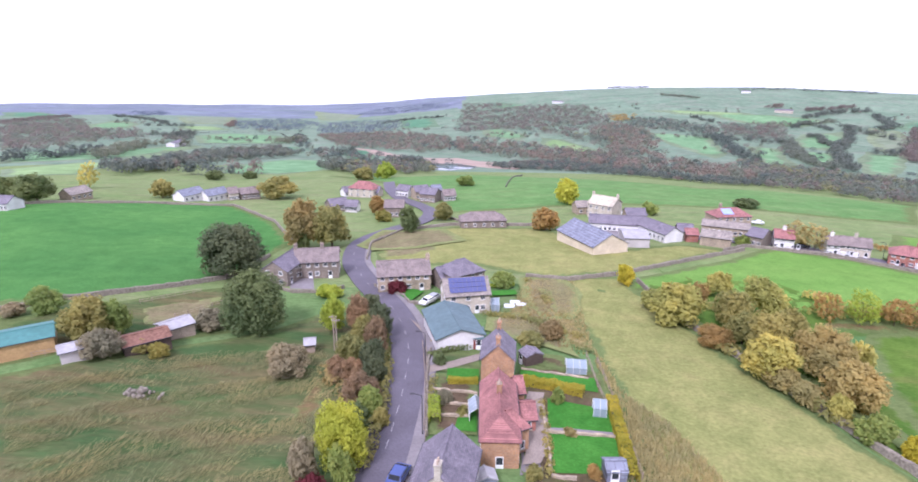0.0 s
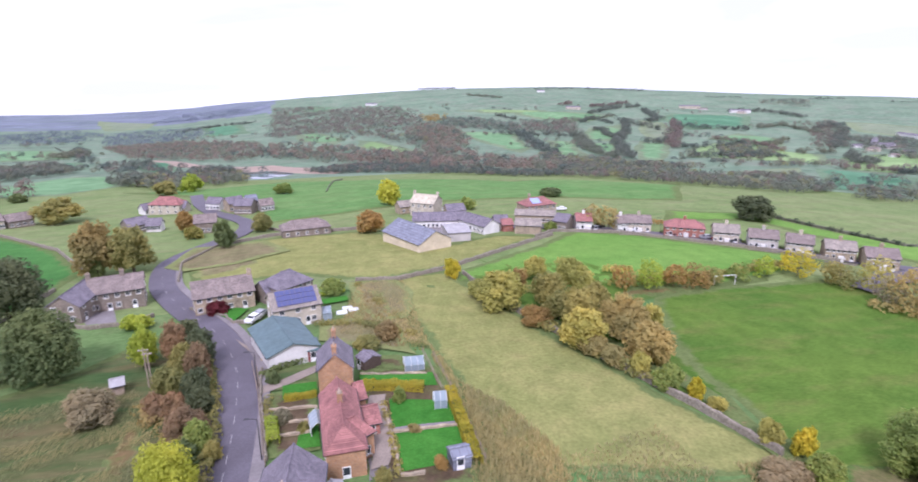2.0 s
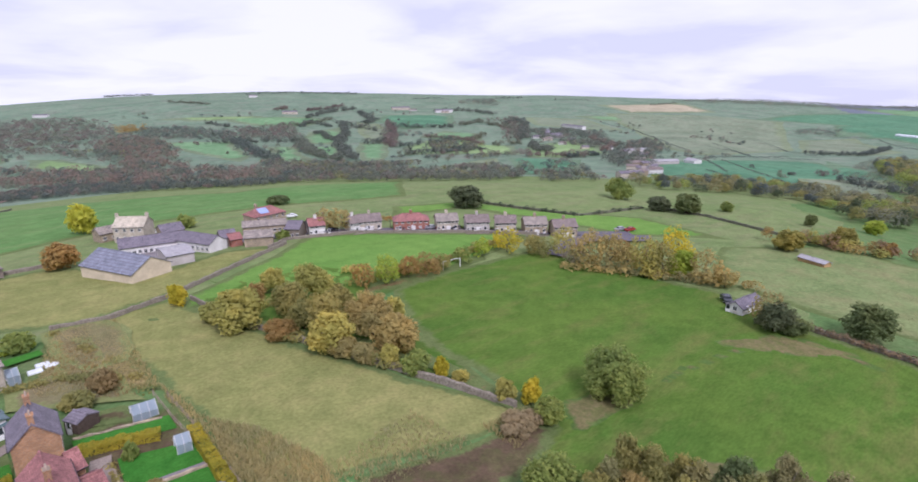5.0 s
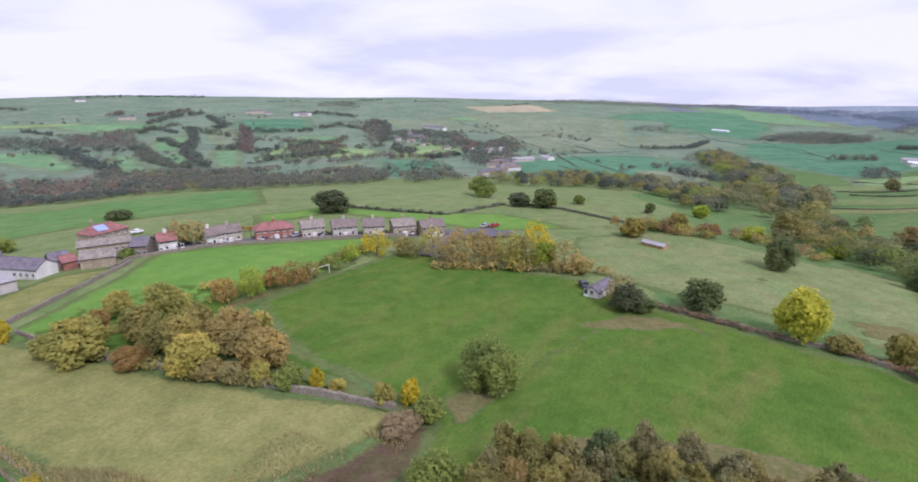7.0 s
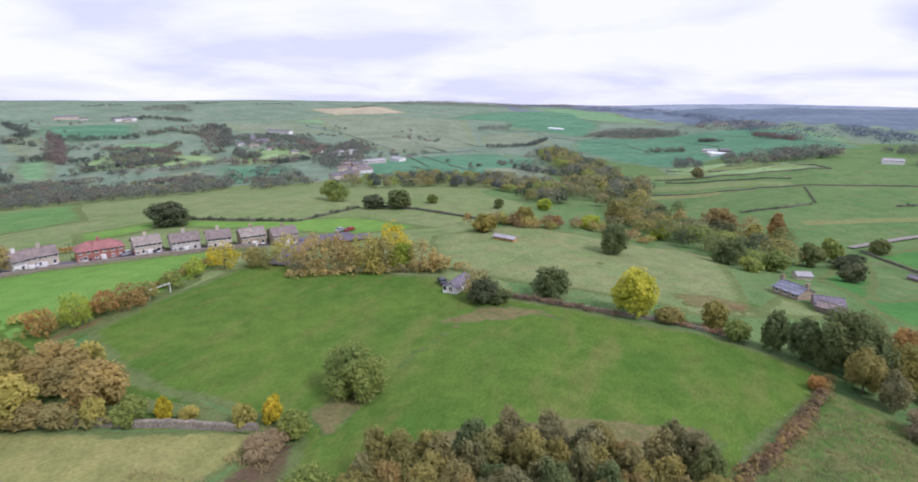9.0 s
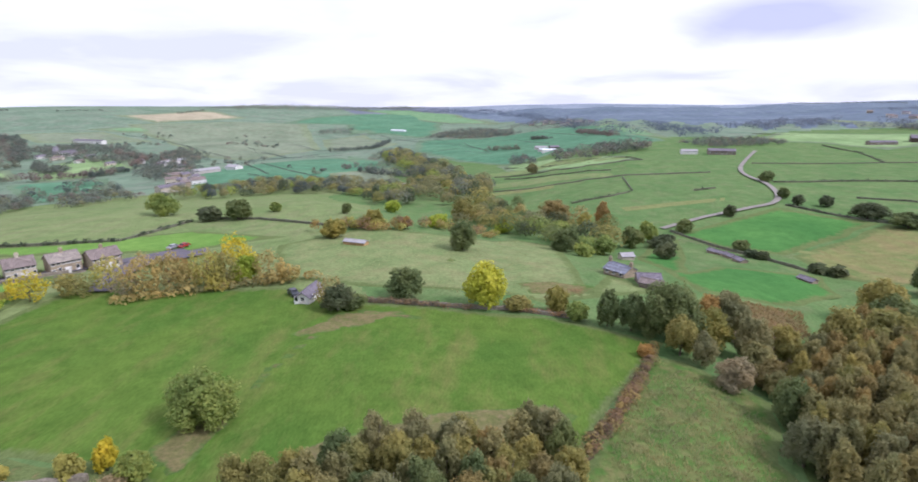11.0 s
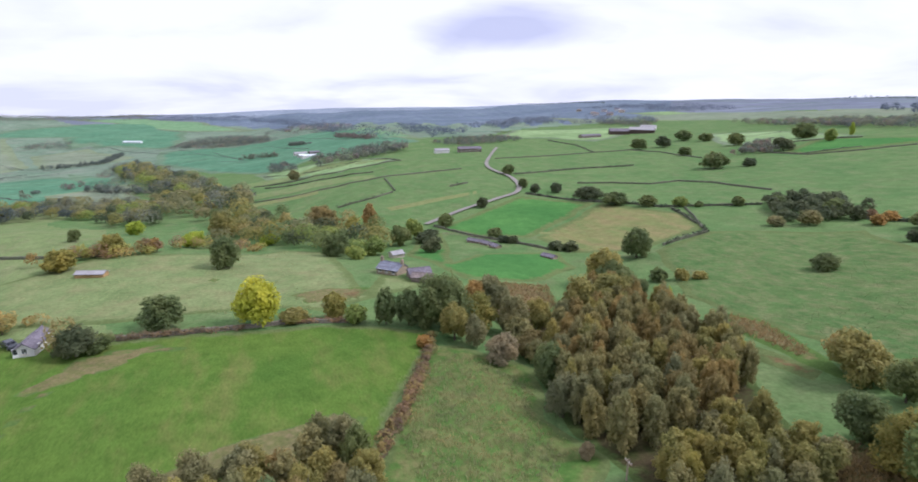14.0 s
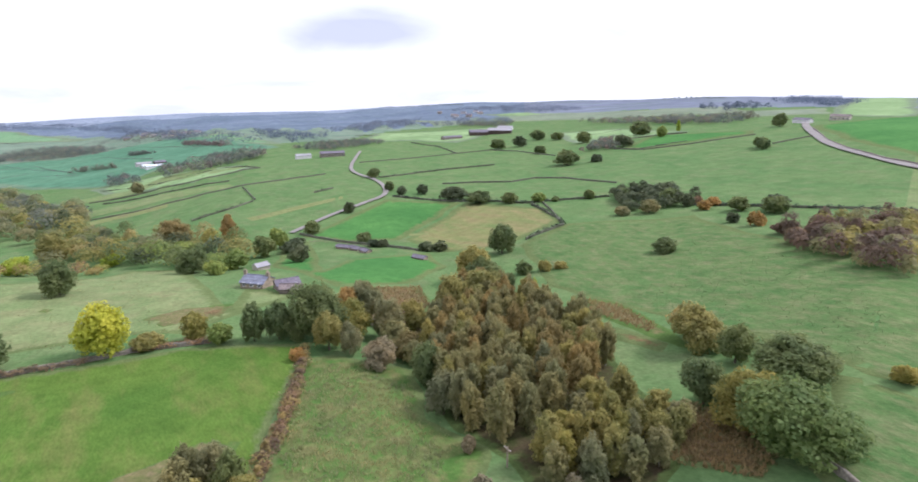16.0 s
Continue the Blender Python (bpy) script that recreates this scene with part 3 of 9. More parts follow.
def drape(name, poly, material, layer=0, step=None, wobble=1.0):
    """A field or surface: its outline (bearing, distance), laid on the land."""
    pts = []
    corners = [xy(b, r) for b, r in poly]
    for i, a in enumerate(corners):
        c = corners[(i + 1) % len(corners)]
        far = 0.5 * (math.hypot(*a) + math.hypot(*c))
        n = 1 if wobble == 0 else max(1, int(math.dist(a, c) / max(2.0, 0.035 * far)))
        for k in range(n):
            x, y = a[0] + (c[0] - a[0]) * k / n, a[1] + (c[1] - a[1]) * k / n
            if k and wobble:
                w = wobble * (0.25 + 0.0045 * far)
                q = noise.noise_vector((x * 0.09 / (0.3 + far / 150), y * 0.09 / (0.3 + far / 150), 0.3))
                x, y = x + q.x * w * 2, y + q.y * w * 2
            pts.append((x, y))
    bm = bmesh.new()
    face = bm.faces.new([bm.verts.new((x, y, 0)) for x, y in pts])
    bmesh.ops.triangulate(bm, faces=[face])
    rmin = min(r for b, r in poly)
    for _ in range(9):
        long = []
        for e in bm.edges:
            c = (e.verts[0].co + e.verts[1].co) / 2
            lim = step or max(2.5, 0.045 * math.hypot(c.x, c.y))
            if e.calc_length() > lim:
                long.append(e)
        if not long:
            break
        bmesh.ops.subdivide_edges(bm, edges=long, cuts=1)
        bmesh.ops.triangulate(bm, faces=[f for f in bm.faces if len(f.verts) > 3])
        if len(bm.faces) > 6000:
            break
    bm.verts.index_update()
    co = np.array([v.co[:] for v in bm.verts])
    z = height(co[:, 0], co[:, 1])
    rr = np.hypot(co[:, 0], co[:, 1])
    for v, h, r in zip(bm.verts, z, rr):
        v.co.z = h + (0.05 + 0.0009 * r) * (1 + 0.5 * layer) + 0.03 * layer
    bmesh.ops.recalc_face_normals(bm, faces=bm.faces)
    if sum(f.normal.z for f in bm.faces) < 0:
        bmesh.ops.reverse_faces(bm, faces=bm.faces)
    for f in bm.faces:
        f.smooth = True
    if layer < 2:
        for v in bm.verts:      # the margin lies down on the land
            if v.is_boundary:
                v.co.z = z[v.index] + 0.015 + 0.00008 * rr[v.index]
    me = mesh_of(name, bm, material)
    # how far inside its margin each point lies, as a share of the fraying width
    near = np.full(len(co), 1e9)
    for a, c in zip(pts, pts[1:] + pts[:1]):
        a, c = np.array(a), np.array(c)
        t = np.clip(((co[:, :2] - a) @ (c - a)) / max(1e-9, (c - a) @ (c - a)), 0, 1)
        near = np.minimum(near, np.linalg.norm(co[:, :2] - a - t[:, None] * (c - a), axis=1))
    inner = me.attributes.new("inner", "FLOAT", "POINT")
    inner.data.foreach_set("value", (0.3 + np.clip(near / (1.0 + 0.022 * rr), 0, 2)).astype(np.float32))
    return new(name, me)


def field(poly, material, label, layer=0, name="field"):
    return tagged(drape(name, poly, material, layer), label, "field", kind="structure")


def spline(points, n=8):
    """A smooth line through points (x, y)."""
    p = [Vector((*q, 0)) for q in points]
    p = [2 * p[0] - p[1]] + p + [2 * p[-1] - p[-2]]
    out = []
    for i in range(1, len(p) - 2):
        for k in range(n):
            t = k / n
            a, b, c, d = p[i - 1], p[i], p[i + 1], p[i + 2]
            out.append(0.5 * ((2 * b) + (c - a) * t + (2 * a - 5 * b + 4 * c - d) * t * t + (3 * b - a - 3 * c + d) * t ** 3))
    out.append(p[-2])
    return out


def ribbon(name, line, left, right, material, lift=0.1, thick=0.0, cross=1):
    """A strip along a line of (x, y): from left to right of it (metres), laid on the land."""
    bm = bmesh.new()
    rows = []
    for i, c in enumerate(line):
        d = (line[min(i + 1, len(line) - 1)] - line[max(i - 1, 0)]).normalized()
        s = Vector((d.y, -d.x, 0))
        row = []
        for k in range(cross + 1):
            q = c + s * (left + (right - left) * k / cross)
            z = ground_z(q.x, q.y) + lift + 0.0011 * q.length
            row.append(bm.verts.new((q.x, q.y, z)))
            if thick and k in (0, cross):
                low = bm.verts.new((q.x, q.y, z - thick))
                row = [low] + row if k == 0 else row + [low]
        rows.append(row)
    for a, b in zip(rows, rows[1:]):
        for k in range(len(a) - 1):
            bm.faces.new((a[k], a[k + 1], b[k + 1], b[k]))
    bmesh.ops.recalc_face_normals(bm, faces=bm.faces)
    if sum(f.normal.z for f in bm.faces) < 0:
        bmesh.ops.reverse_faces(bm, faces=bm.faces)
    return new(name, mesh_of(name, bm, material))


# ---- trees, bushes, hedges ----
def sprays(rng, pos, nrm, size, hang):
    """Pointed sprays of leaves that hang down the skin of a crown, as single bent triangles."""
    n = len(pos)
    nrm = nrm / np.linalg.norm(nrm, axis=1)[:, None]
    w = np.cross(np.cross(nrm, np.array([0, 0, -1.0]) + rng.normal(scale=hang, size=(n, 3))), nrm)
    w /= np.linalg.norm(w, axis=1)[:, None] + 1e-9
    u = np.cross(nrm, w)
    s = (np.asarray(size) * rng.uniform(0.6, 1.4, n))[:, None]
    v = np.stack([pos - u * s * 0.85 - w * s, pos + u * s * 0.85 - w * s, pos + w * s * 1.25 + u * s * rng.uniform(-0.4, 0.4, (n, 1))], 1).reshape(-1, 3)
    return v, np.arange(3 * n).reshape(-1, 3)


def shell(rng, n, centre, radii, deep=0.34, ripple=0.10, waves=3.0):
    """Points and outward directions in the leafy outer shell of one rounded bough."""
    d = rng.normal(size=(n, 3))
    d /= np.linalg.norm(d, axis=1)[:, None]
    ph = rng.uniform(0, 6.28, 4)
    az = np.arctan2(d[:, 1], d[:, 0])
    wave = 1 + ripple * np.sin(waves * az + ph[0] + 2 * d[:, 2]) + ripple * np.sin(5 * d[:, 2] + 2 * az + ph[1]) + 0.6 * ripple * np.sin(7 * az - 6 * d[:, 2] + ph[2])
    k = 1.03 - deep * rng.uniform(0, 1, n) ** 1.6 + np.maximum(0, rng.normal(scale=0.035, size=n))
    return np.asarray(centre) + d * np.asarray(radii) * (wave * k)[:, None], d


def clumps(rng, n, count, radii, mid, size, lowest, wander=0.1):
    """A crown of leafy clumps at the ends of its boughs: points and outward directions."""
    radii = np.array(radii)
    lean = rng.normal(scale=0.05, size=2)
    centres, sizes = [], []
    for k in range(count):
        z = lowest + (1 - lowest) * (k + 0.5) / count
        a = k * 2.399 + rng.uniform(-0.5, 0.5)
        q = math.sqrt(max(0.0, 1 - z * z))
        out = 1 + rng.uniform(-1.6, 1) * wander
        centres.append(np.array([math.cos(a) * q, math.sin(a) * q, z]) * radii * out + [lean[0] * z, lean[1] * z, mid])
        sizes.append(rng.uniform(*size))
    centres.append(np.array([0, 0, mid]))
    sizes.append(min(radii) * 0.92)
    area = sum(r * r for r in sizes)
    ps, ds = [], []
    for k, (c, r) in enumerate(zip(centres, sizes)):
        p, d = shell(rng, int(1.5 * n * r * r / area), c, (r, r, r * 0.86), 0.5, 0.08)
        buried = np.zeros(len(p), bool)
        for m, (c2, r2) in enumerate(zip(centres, sizes)):
            if m != k:
                buried |= np.linalg.norm(p - c2, axis=1) < r2 * 0.8
        ps.append(p[~buried])
        ds.append(d[~buried])
    p, d = np.concatenate(ps), np.concatenate(ds)
    pick = rng.permutation(len(p))[:n]
    return p[pick], d[pick]


def crown_points(rng, kind, n):
    """Spray places and outward directions of a crown one metre high and about one metre wide, base at 0."""
    if kind == "bush":
        p, d = clumps(rng, n, 15, (0.33, 0.33, 0.40), 0.30, (0.14, 0.22), -0.25)
    elif kind == "round":
        p, d = clumps(rng, n, 36, (0.345, 0.345, 0.35), 0.50, (0.11, 0.17), -0.75)
    elif kind in ("lobed", "airy"):
        p, d = clumps(rng, n, 20, (0.32, 0.32, 0.34), 0.50, (0.12, 0.20), -0.7, 0.2)
    elif kind == "birch":
        p, d = clumps(rng, n, 24, (0.30, 0.30, 0.42), 0.50, (0.10, 0.155), -0.7, 0.12)
    else:
        z = rng.uniform(0.03, 1.0, n) ** 0.9
        a = rng.uniform(0, 2 * math.pi, n)
        w = 0.35 * np.sin(np.pi * np.clip((z + 0.1) * 0.9, 0, 1)) ** 0.75 + 0.02
        w = w * (1 + 0.14 * np.sin(3 * a + 9 * z) + 0.08 * np.sin(14 * z - 2 * a)) * (1.04 - 0.4 * rng.uniform(0, 1, n) ** 1.6)
        p = np.column_stack([np.cos(a) * w, np.sin(a) * w, z])
        d = np.column_stack([np.cos(a), np.sin(a), (z - 0.4) * 0.9])
        d /= np.linalg.norm(d, axis=1)[:, None]
    p[:, 2] = np.abs(p[:, 2])
    return p, d


def crown_mesh(kind, seed, count, size):
    rng = np.random.default_rng(seed)
    p, d = crown_points(rng, kind, count)
    # boughs: the sprays gather a little round many twig ends
    twig = p[rng.integers(0, len(p), len(p))]
    near = np.linalg.norm(twig - p, axis=1) < 0.16
    p[near] += (twig - p)[near] * 0.35
    v, q = sprays(rng, p, d * 0.8 + [0, 0, 0.4] + rng.normal(scale=0.45, size=p.shape), size, 2.4)
    if kind == "airy":          # half bare: the sky and the field show through
        return from_arrays("crown", v, q, LEAF_GREEN)
    # leafy heart, so that the crown is not see-through
    k = rng.choice(len(p), len(p) // 5)
    mid = np.array([0, 0, 0.3 if kind == "bush" else 0.5])
    cv, cq = sprays(rng, mid + (p[k] - mid) * [0.74, 0.74, 0.86], d[k] + rng.normal(scale=0.3, size=(len(k), 3)), size * 2.4, 0.9)
    return from_arrays("crown", np.concatenate([v, cv]), np.concatenate([q, cq + len(v)]), LEAF_GREEN)


def trunk_mesh(kind, seed, sparse=False):
    rng = random.Random(seed)
    bm = bmesh.new()
    top = {"round": 0.62, "lobed": 0.62, "airy": 0.7, "birch": 0.85, "tall": 0.9}.get(kind, 0.5)
    w = 0.035 if kind in ("round", "lobed") else 0.016
    last = Vector((0, 0, -0.06))
    for k in range(4):
        nxt = Vector((rng.uniform(-0.02, 0.02) * k, rng.uniform(-0.02, 0.02) * k, top * (k + 1) / 4))
        add_tube(bm, last, nxt, w * (1 - k * 0.2), w * (1 - (k + 1) * 0.2))
        last = nxt
    for k in range(9 if sparse else 6):
        a = rng.uniform(0, 2 * math.pi)
        z = rng.uniform(0.25, top * 0.85)
        reach = rng.uniform(0.18, 0.34)
        tip = Vector((math.cos(a) * reach, math.sin(a) * reach, z + rng.uniform(0.1, 0.26)))
        add_tube(bm, (0, 0, z), tip, w * 0.4, w * 0.1, 5)
    return mesh_of("trunk", bm, BARK)


CROWNS, TRUNKS = {}, {}
SPEC = {  # sprays, spray size
    ("round", 2): (7000, 0.0165), ("round", 1): (2700, 0.027), ("round", 0): (700, 0.056),
    ("lobed", 2): (7000, 0.0165), ("lobed", 1): (2700, 0.027), ("lobed", 0): (700, 0.056),
    ("airy", 2): (2600, 0.017), ("airy", 1): (1100, 0.027), ("airy", 0): (330, 0.052),
    ("birch", 2): (5200, 0.0165), ("birch", 1): (1750, 0.028), ("birch", 0): (600, 0.052),
    ("tall", 2): (5600, 0.0145), ("tall", 1): (2500, 0.023), ("tall", 0): (520, 0.053),
    ("bush", 2): (3600, 0.023), ("bush", 1): (1300, 0.041), ("bush", 0): (360, 0.085),
}


def crown_for(kind, res, pick):
    key = (kind, res, pick % 4)
    if key not in CROWNS:
        count, size = SPEC[(kind, res)]
        CROWNS[key] = crown_mesh(kind, 11 + pick % 4 * 7 + res, count, size)
        TRUNKS[key] = trunk_mesh(kind, 5 + pick % 4)
    return CROWNS[key], TRUNKS[key]


tree_count = 0


def tree(b, r, high, wide, leaf, kind="round", label="", res=None, bark=None, sink=0.0, category=None):
    """A tree or bush: a thing with trunk and crown."""
    global tree_count
    tree_count += 1
    rng = random.Random(tree_count)
    if res is None:
        res = 2
        while res and 2 * SPEC[(kind, res - 1)][1] * wide * 980 / r < 5.2:      # coarser sprays where they stay small
            res -= 1
    crown, trunk = crown_for(kind, res, tree_count)
    p = at(b, r)
    bushy = kind == "bush"
    ob = new("bush" if bushy else "tree")
    low = 0.0 if bushy else 0.09 * high      # crowns reach down to the grass
    ob.location = (p.x, p.y, p.z - sink - low)
    ob.rotation_euler = (0, 0, rng.uniform(0, 6.28))
    ob.scale = (wide * rng.uniform(0.94, 1.06), wide * rng.uniform(0.94, 1.06), high + low)
    for name, me, m in (("crown", crown, leaf), ("trunk", trunk, bark or BARK)):
        o = part_mesh(name, me, ob)
        o.material_slots[0].link = "OBJECT"
        o.material_slots[0].material = m
    tagged(ob, label or ("rounded leafy bush in the grass" if bushy else "broad leafy tree standing in a field"), category or ("bush" if bushy else "tree"))
    return ob


def wood(name, spots, leaf, label, high, wide=None, leaves=60, size=None, seed=1, category="woodland", spread=0.25):
    """A far wood or a thicket that nobody could count: crowns at spots (x, y), joined."""
    rng = np.random.default_rng(seed)
    spots = np.asarray(spots, float)
    if not len(spots):
        return None
    leaves = int(leaves * 1.7)
    n = len(spots)
    z = height(spots[:, 0], spots[:, 1])
    h = high * rng.uniform(1 - spread, 1 + spread, n)
    w = (wide or high * 0.8) * rng.uniform(1 - spread, 1 + spread, n)
    c = np.repeat(np.column_stack([spots, z]), leaves, 0)
    hh, ww = np.repeat(h, leaves), np.repeat(w, leaves)
    m = n * leaves
    d = rng.normal(size=(m, 3))
    d /= np.linalg.norm(d, axis=1)[:, None]
    d[:, 2] = np.where(d[:, 2] < -0.55, -d[:, 2], d[:, 2])
    k = 1.03 - 0.42 * rng.uniform(0, 1, m) ** 1.5
    lump = 1 + 0.08 * np.sin(7 * d[:, 0] + np.repeat(rng.uniform(0, 6, n), leaves)) * np.cos(6 * d[:, 1] + 5 * d[:, 2])
    pos = c + d * np.column_stack([ww * 0.5, ww * 0.5, hh * 0.46]) * (k * lump)[:, None]
    pos[:, 2] += hh * 0.5
    nrm = d * 1.0 + [0, 0, 0.4] + rng.normal(scale=0.28, size=(m, 3))
    v, q = sprays(rng, pos, nrm, (size or high * 0.10) * 0.95, 0.9)
    me = from_arrays(name, v, q, leaf)
    return tagged(new(name, me), label, category, kind="stuff")


def inside(px, py, poly):
    res = np.zeros(len(px), bool)
    j = len(poly) - 1
    for i in range(len(poly)):
        xi, yi = poly[i]
        xj, yj = poly[j]
        cross = ((yi > py) != (yj > py)) & (px < (xj - xi) * (py - yi) / (yj - yi + 1e-12) + xi)
        res ^= cross
        j = i
    return res


def fill(poly, gap, seed=1, polar=True):
    """Scattered spots about gap metres apart inside an outline of (bearing, distance)."""
    rng = np.random.default_rng(seed)
    pts = [xy(b, r) for b, r in poly] if polar else poly
    xs, ys = [p[0] for p in pts], [p[1] for p in pts]
    gx, gy = np.meshgrid(np.arange(min(xs), max(xs) + gap, gap), np.arange(min(ys), max(ys) + gap, gap))
    gx = gx.ravel() + rng.uniform(-0.45, 0.45, gx.size) * gap
    gy = gy.ravel() + rng.uniform(-0.45, 0.45, gy.size) * gap
    k = inside(gx, gy, pts)
    return np.column_stack([gx[k], gy[k]])


def along(points, gap, seed=1, jitter=0.5, skip=0.0):
    """Spots along a line of (bearing, distance)."""
    rng = np.random.default_rng(seed)
    p = np.array([xy(b, r) for b, r in points])
    out = []
    for a, b in zip(p, p[1:]):
        d = np.linalg.norm(b - a)
        for k in np.arange(0, d, gap):
            if rng.random() >= skip:
                out.append(a + (b - a) * k / d + rng.uniform(-jitter, jitter, 2))
    return np.array(out).reshape(-1, 2)


def far_wood(poly, leaf, label, high=9, gap=None, seed=1, leaves=46):
    spots = fill(poly, gap or high * 0.75, seed)
    far = sum(r for b, r in poly) / len(poly)
    if far > 650:       # seen from far off, fewer and broader sprays do
        leaves = int(leaves * 0.8)
        gap = (gap or high * 0.75) * (1 + min(1.0, (far - 650) / 1600))
        spots = fill(poly, gap, seed)
    # ragged edge: drop trees by a broad noise
    if len(spots) > 30:
        a, c = spots[:, 0], spots[:, 1]
        w = 5.0 * (gap or high)
        keep = np.sin(a / w + 2 * np.sin(c / w)) * np.cos(c / w * 1.3 + seed) < 0.72
        spots = spots[keep]
        rng = np.random.default_rng(seed)
        spots = spots + rng.normal(scale=(gap or high) * 0.4, size=spots.shape)
        mix = MIXES.get(leaf.name, ((leaf, 1.0),))
        pick = rng.random(len(spots))
        low = 0.0
        for m, share in mix:
            some = spots[(pick >= low) & (pick < low + share)]
            low += share
            if len(some):
                wood("woodland", some, m, label, high * 0.92, (gap or high) * 1.12, leaves, high * 0.085, seed, spread=0.3)
    elif len(spots):
        wood("woodland", spots, leaf, label, high, high * 1.05, leaves, high * 0.105, seed)


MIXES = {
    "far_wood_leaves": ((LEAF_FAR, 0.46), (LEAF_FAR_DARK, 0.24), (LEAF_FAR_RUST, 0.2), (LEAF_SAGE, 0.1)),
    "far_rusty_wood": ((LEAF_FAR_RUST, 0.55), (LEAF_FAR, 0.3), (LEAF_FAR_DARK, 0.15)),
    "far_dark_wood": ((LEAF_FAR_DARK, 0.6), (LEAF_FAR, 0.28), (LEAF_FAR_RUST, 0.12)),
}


def hedge(points, leaf, label, high=1.6, wide=1.4, seed=1, gap=None, skip=0.04, leaves=26, name="hedge"):
    spots = along(points, gap or wide * 0.6, seed, wide * 0.16, skip)
    return wood(name, spots, leaf, label, high, wide * 1.15, leaves, high * 0.12 + 0.03, seed, "hedge")


def clipped_hedge(points, leaf, label, high=1.4, wide=1.2, seed=1, size=0.11, dense=70):
    """A garden hedge cut square: sprays over its top and both sides, with a slightly uneven cut."""
    rng = np.random.default_rng(seed)
    p = np.array([xy(b, r) for b, r in points])
    step = np.linalg.norm(np.diff(p, axis=0), axis=1)
    total = step.sum()
    n = int(total * (wide + 2 * high) * dense)
    s = rng.uniform(0, total, n)
    cum = np.concatenate([[0], np.cumsum(step)])
    k = np.clip(np.searchsorted(cum, s) - 1, 0, len(step) - 1)
    f = ((s - cum[k]) / step[k])[:, None]
    mid = p[k] + (p[k + 1] - p[k]) * f
    d = (p[k + 1] - p[k]) / step[k][:, None]
    side = np.column_stack([d[:, 1], -d[:, 0]])
    run = rng.uniform(-(wide / 2 + high), wide / 2 + high, n)
    off = np.clip(run, -wide / 2, wide / 2)
    up = high - np.maximum(0, np.abs(run) - wide / 2)
    cut = 1 + 0.06 * np.sin(s * 1.7) + 0.04 * np.sin(s * 4.1 + 1)
    xyv = mid + side * (off * cut)[:, None]
    pos = np.column_stack([xyv, height(xyv[:, 0], xyv[:, 1]) + up * cut]) + rng.normal(scale=0.045, size=(n, 3))
    flat = (np.abs(run) < wide / 2)[:, None]
    nrm = np.where(flat, [0, 0, 1.0], np.column_stack([side * np.sign(run)[:, None], np.full(n, 0.25)])) + rng.normal(scale=0.3, size=(n, 3))
    v, q = sprays(rng, pos, nrm, size, 0.9)
    return tagged(new("hedge", from_arrays("hedge", v, q, leaf)), label, "hedge", kind="stuff")


def stone_wall(points, high=1.15, thick=0.55, label="weathered dry-stone wall along a field edge", seed=1, smooth=True, material=None, name="stone_wall"):
    """A dry-stone wall with an uneven crown of cope stones."""
    rng = random.Random(seed)
    far = sum(r for b, r in points) / len(points)
    stepm = max(0.9, far * 0.009)
    pts = [xy(b, r) for b, r in points]
    line = []
    for a, b in zip(pts, pts[1:]):
        a, b = Vector((*a, 0)), Vector((*b, 0))
        k = max(1, int((b - a).length / stepm))
        line += [a.lerp(b, i / k) for i in range(k)]
    line.append(Vector((*pts[-1], 0)))
    zs = height(np.array([c.x for c in line]), np.array([c.y for c in line]))
    bm = bmesh.new()
    rows = []
    for i, c in enumerate(line):
        d = (line[min(i + 1, len(line) - 1)] - line[max(i - 1, 0)]).normalized()
        s = Vector((d.y, -d.x, 0))
        c = c + s * rng.uniform(-0.12, 0.12)
        h = high * rng.uniform(0.86, 1.1)
        z = float(zs[i])
        row = []
        for off, up in ((-0.6, -0.4), (-0.42, h * 0.8), (-0.5, h * 0.82), (-0.25, h), (0.25, h * rng.uniform(0.95, 1.05)), (0.5, h * 0.82), (0.42, h * 0.8), (0.6, -0.4)):
            q = c + s * off * thick
            row.append(bm.verts.new((q.x, q.y, z + up)))
        rows.append(row)
    for a, b in zip(rows, rows[1:]):
        for k in range(7):
            bm.faces.new((a[k], a[k + 1], b[k + 1], b[k]))
    bm.faces.new(rows[0][::-1])
    bm.faces.new(rows[-1])
    bmesh.ops.recalc_face_normals(bm, faces=bm.faces)
    return tagged(new(name, mesh_of(name, bm, material or RUBBLE)), label, "wall")


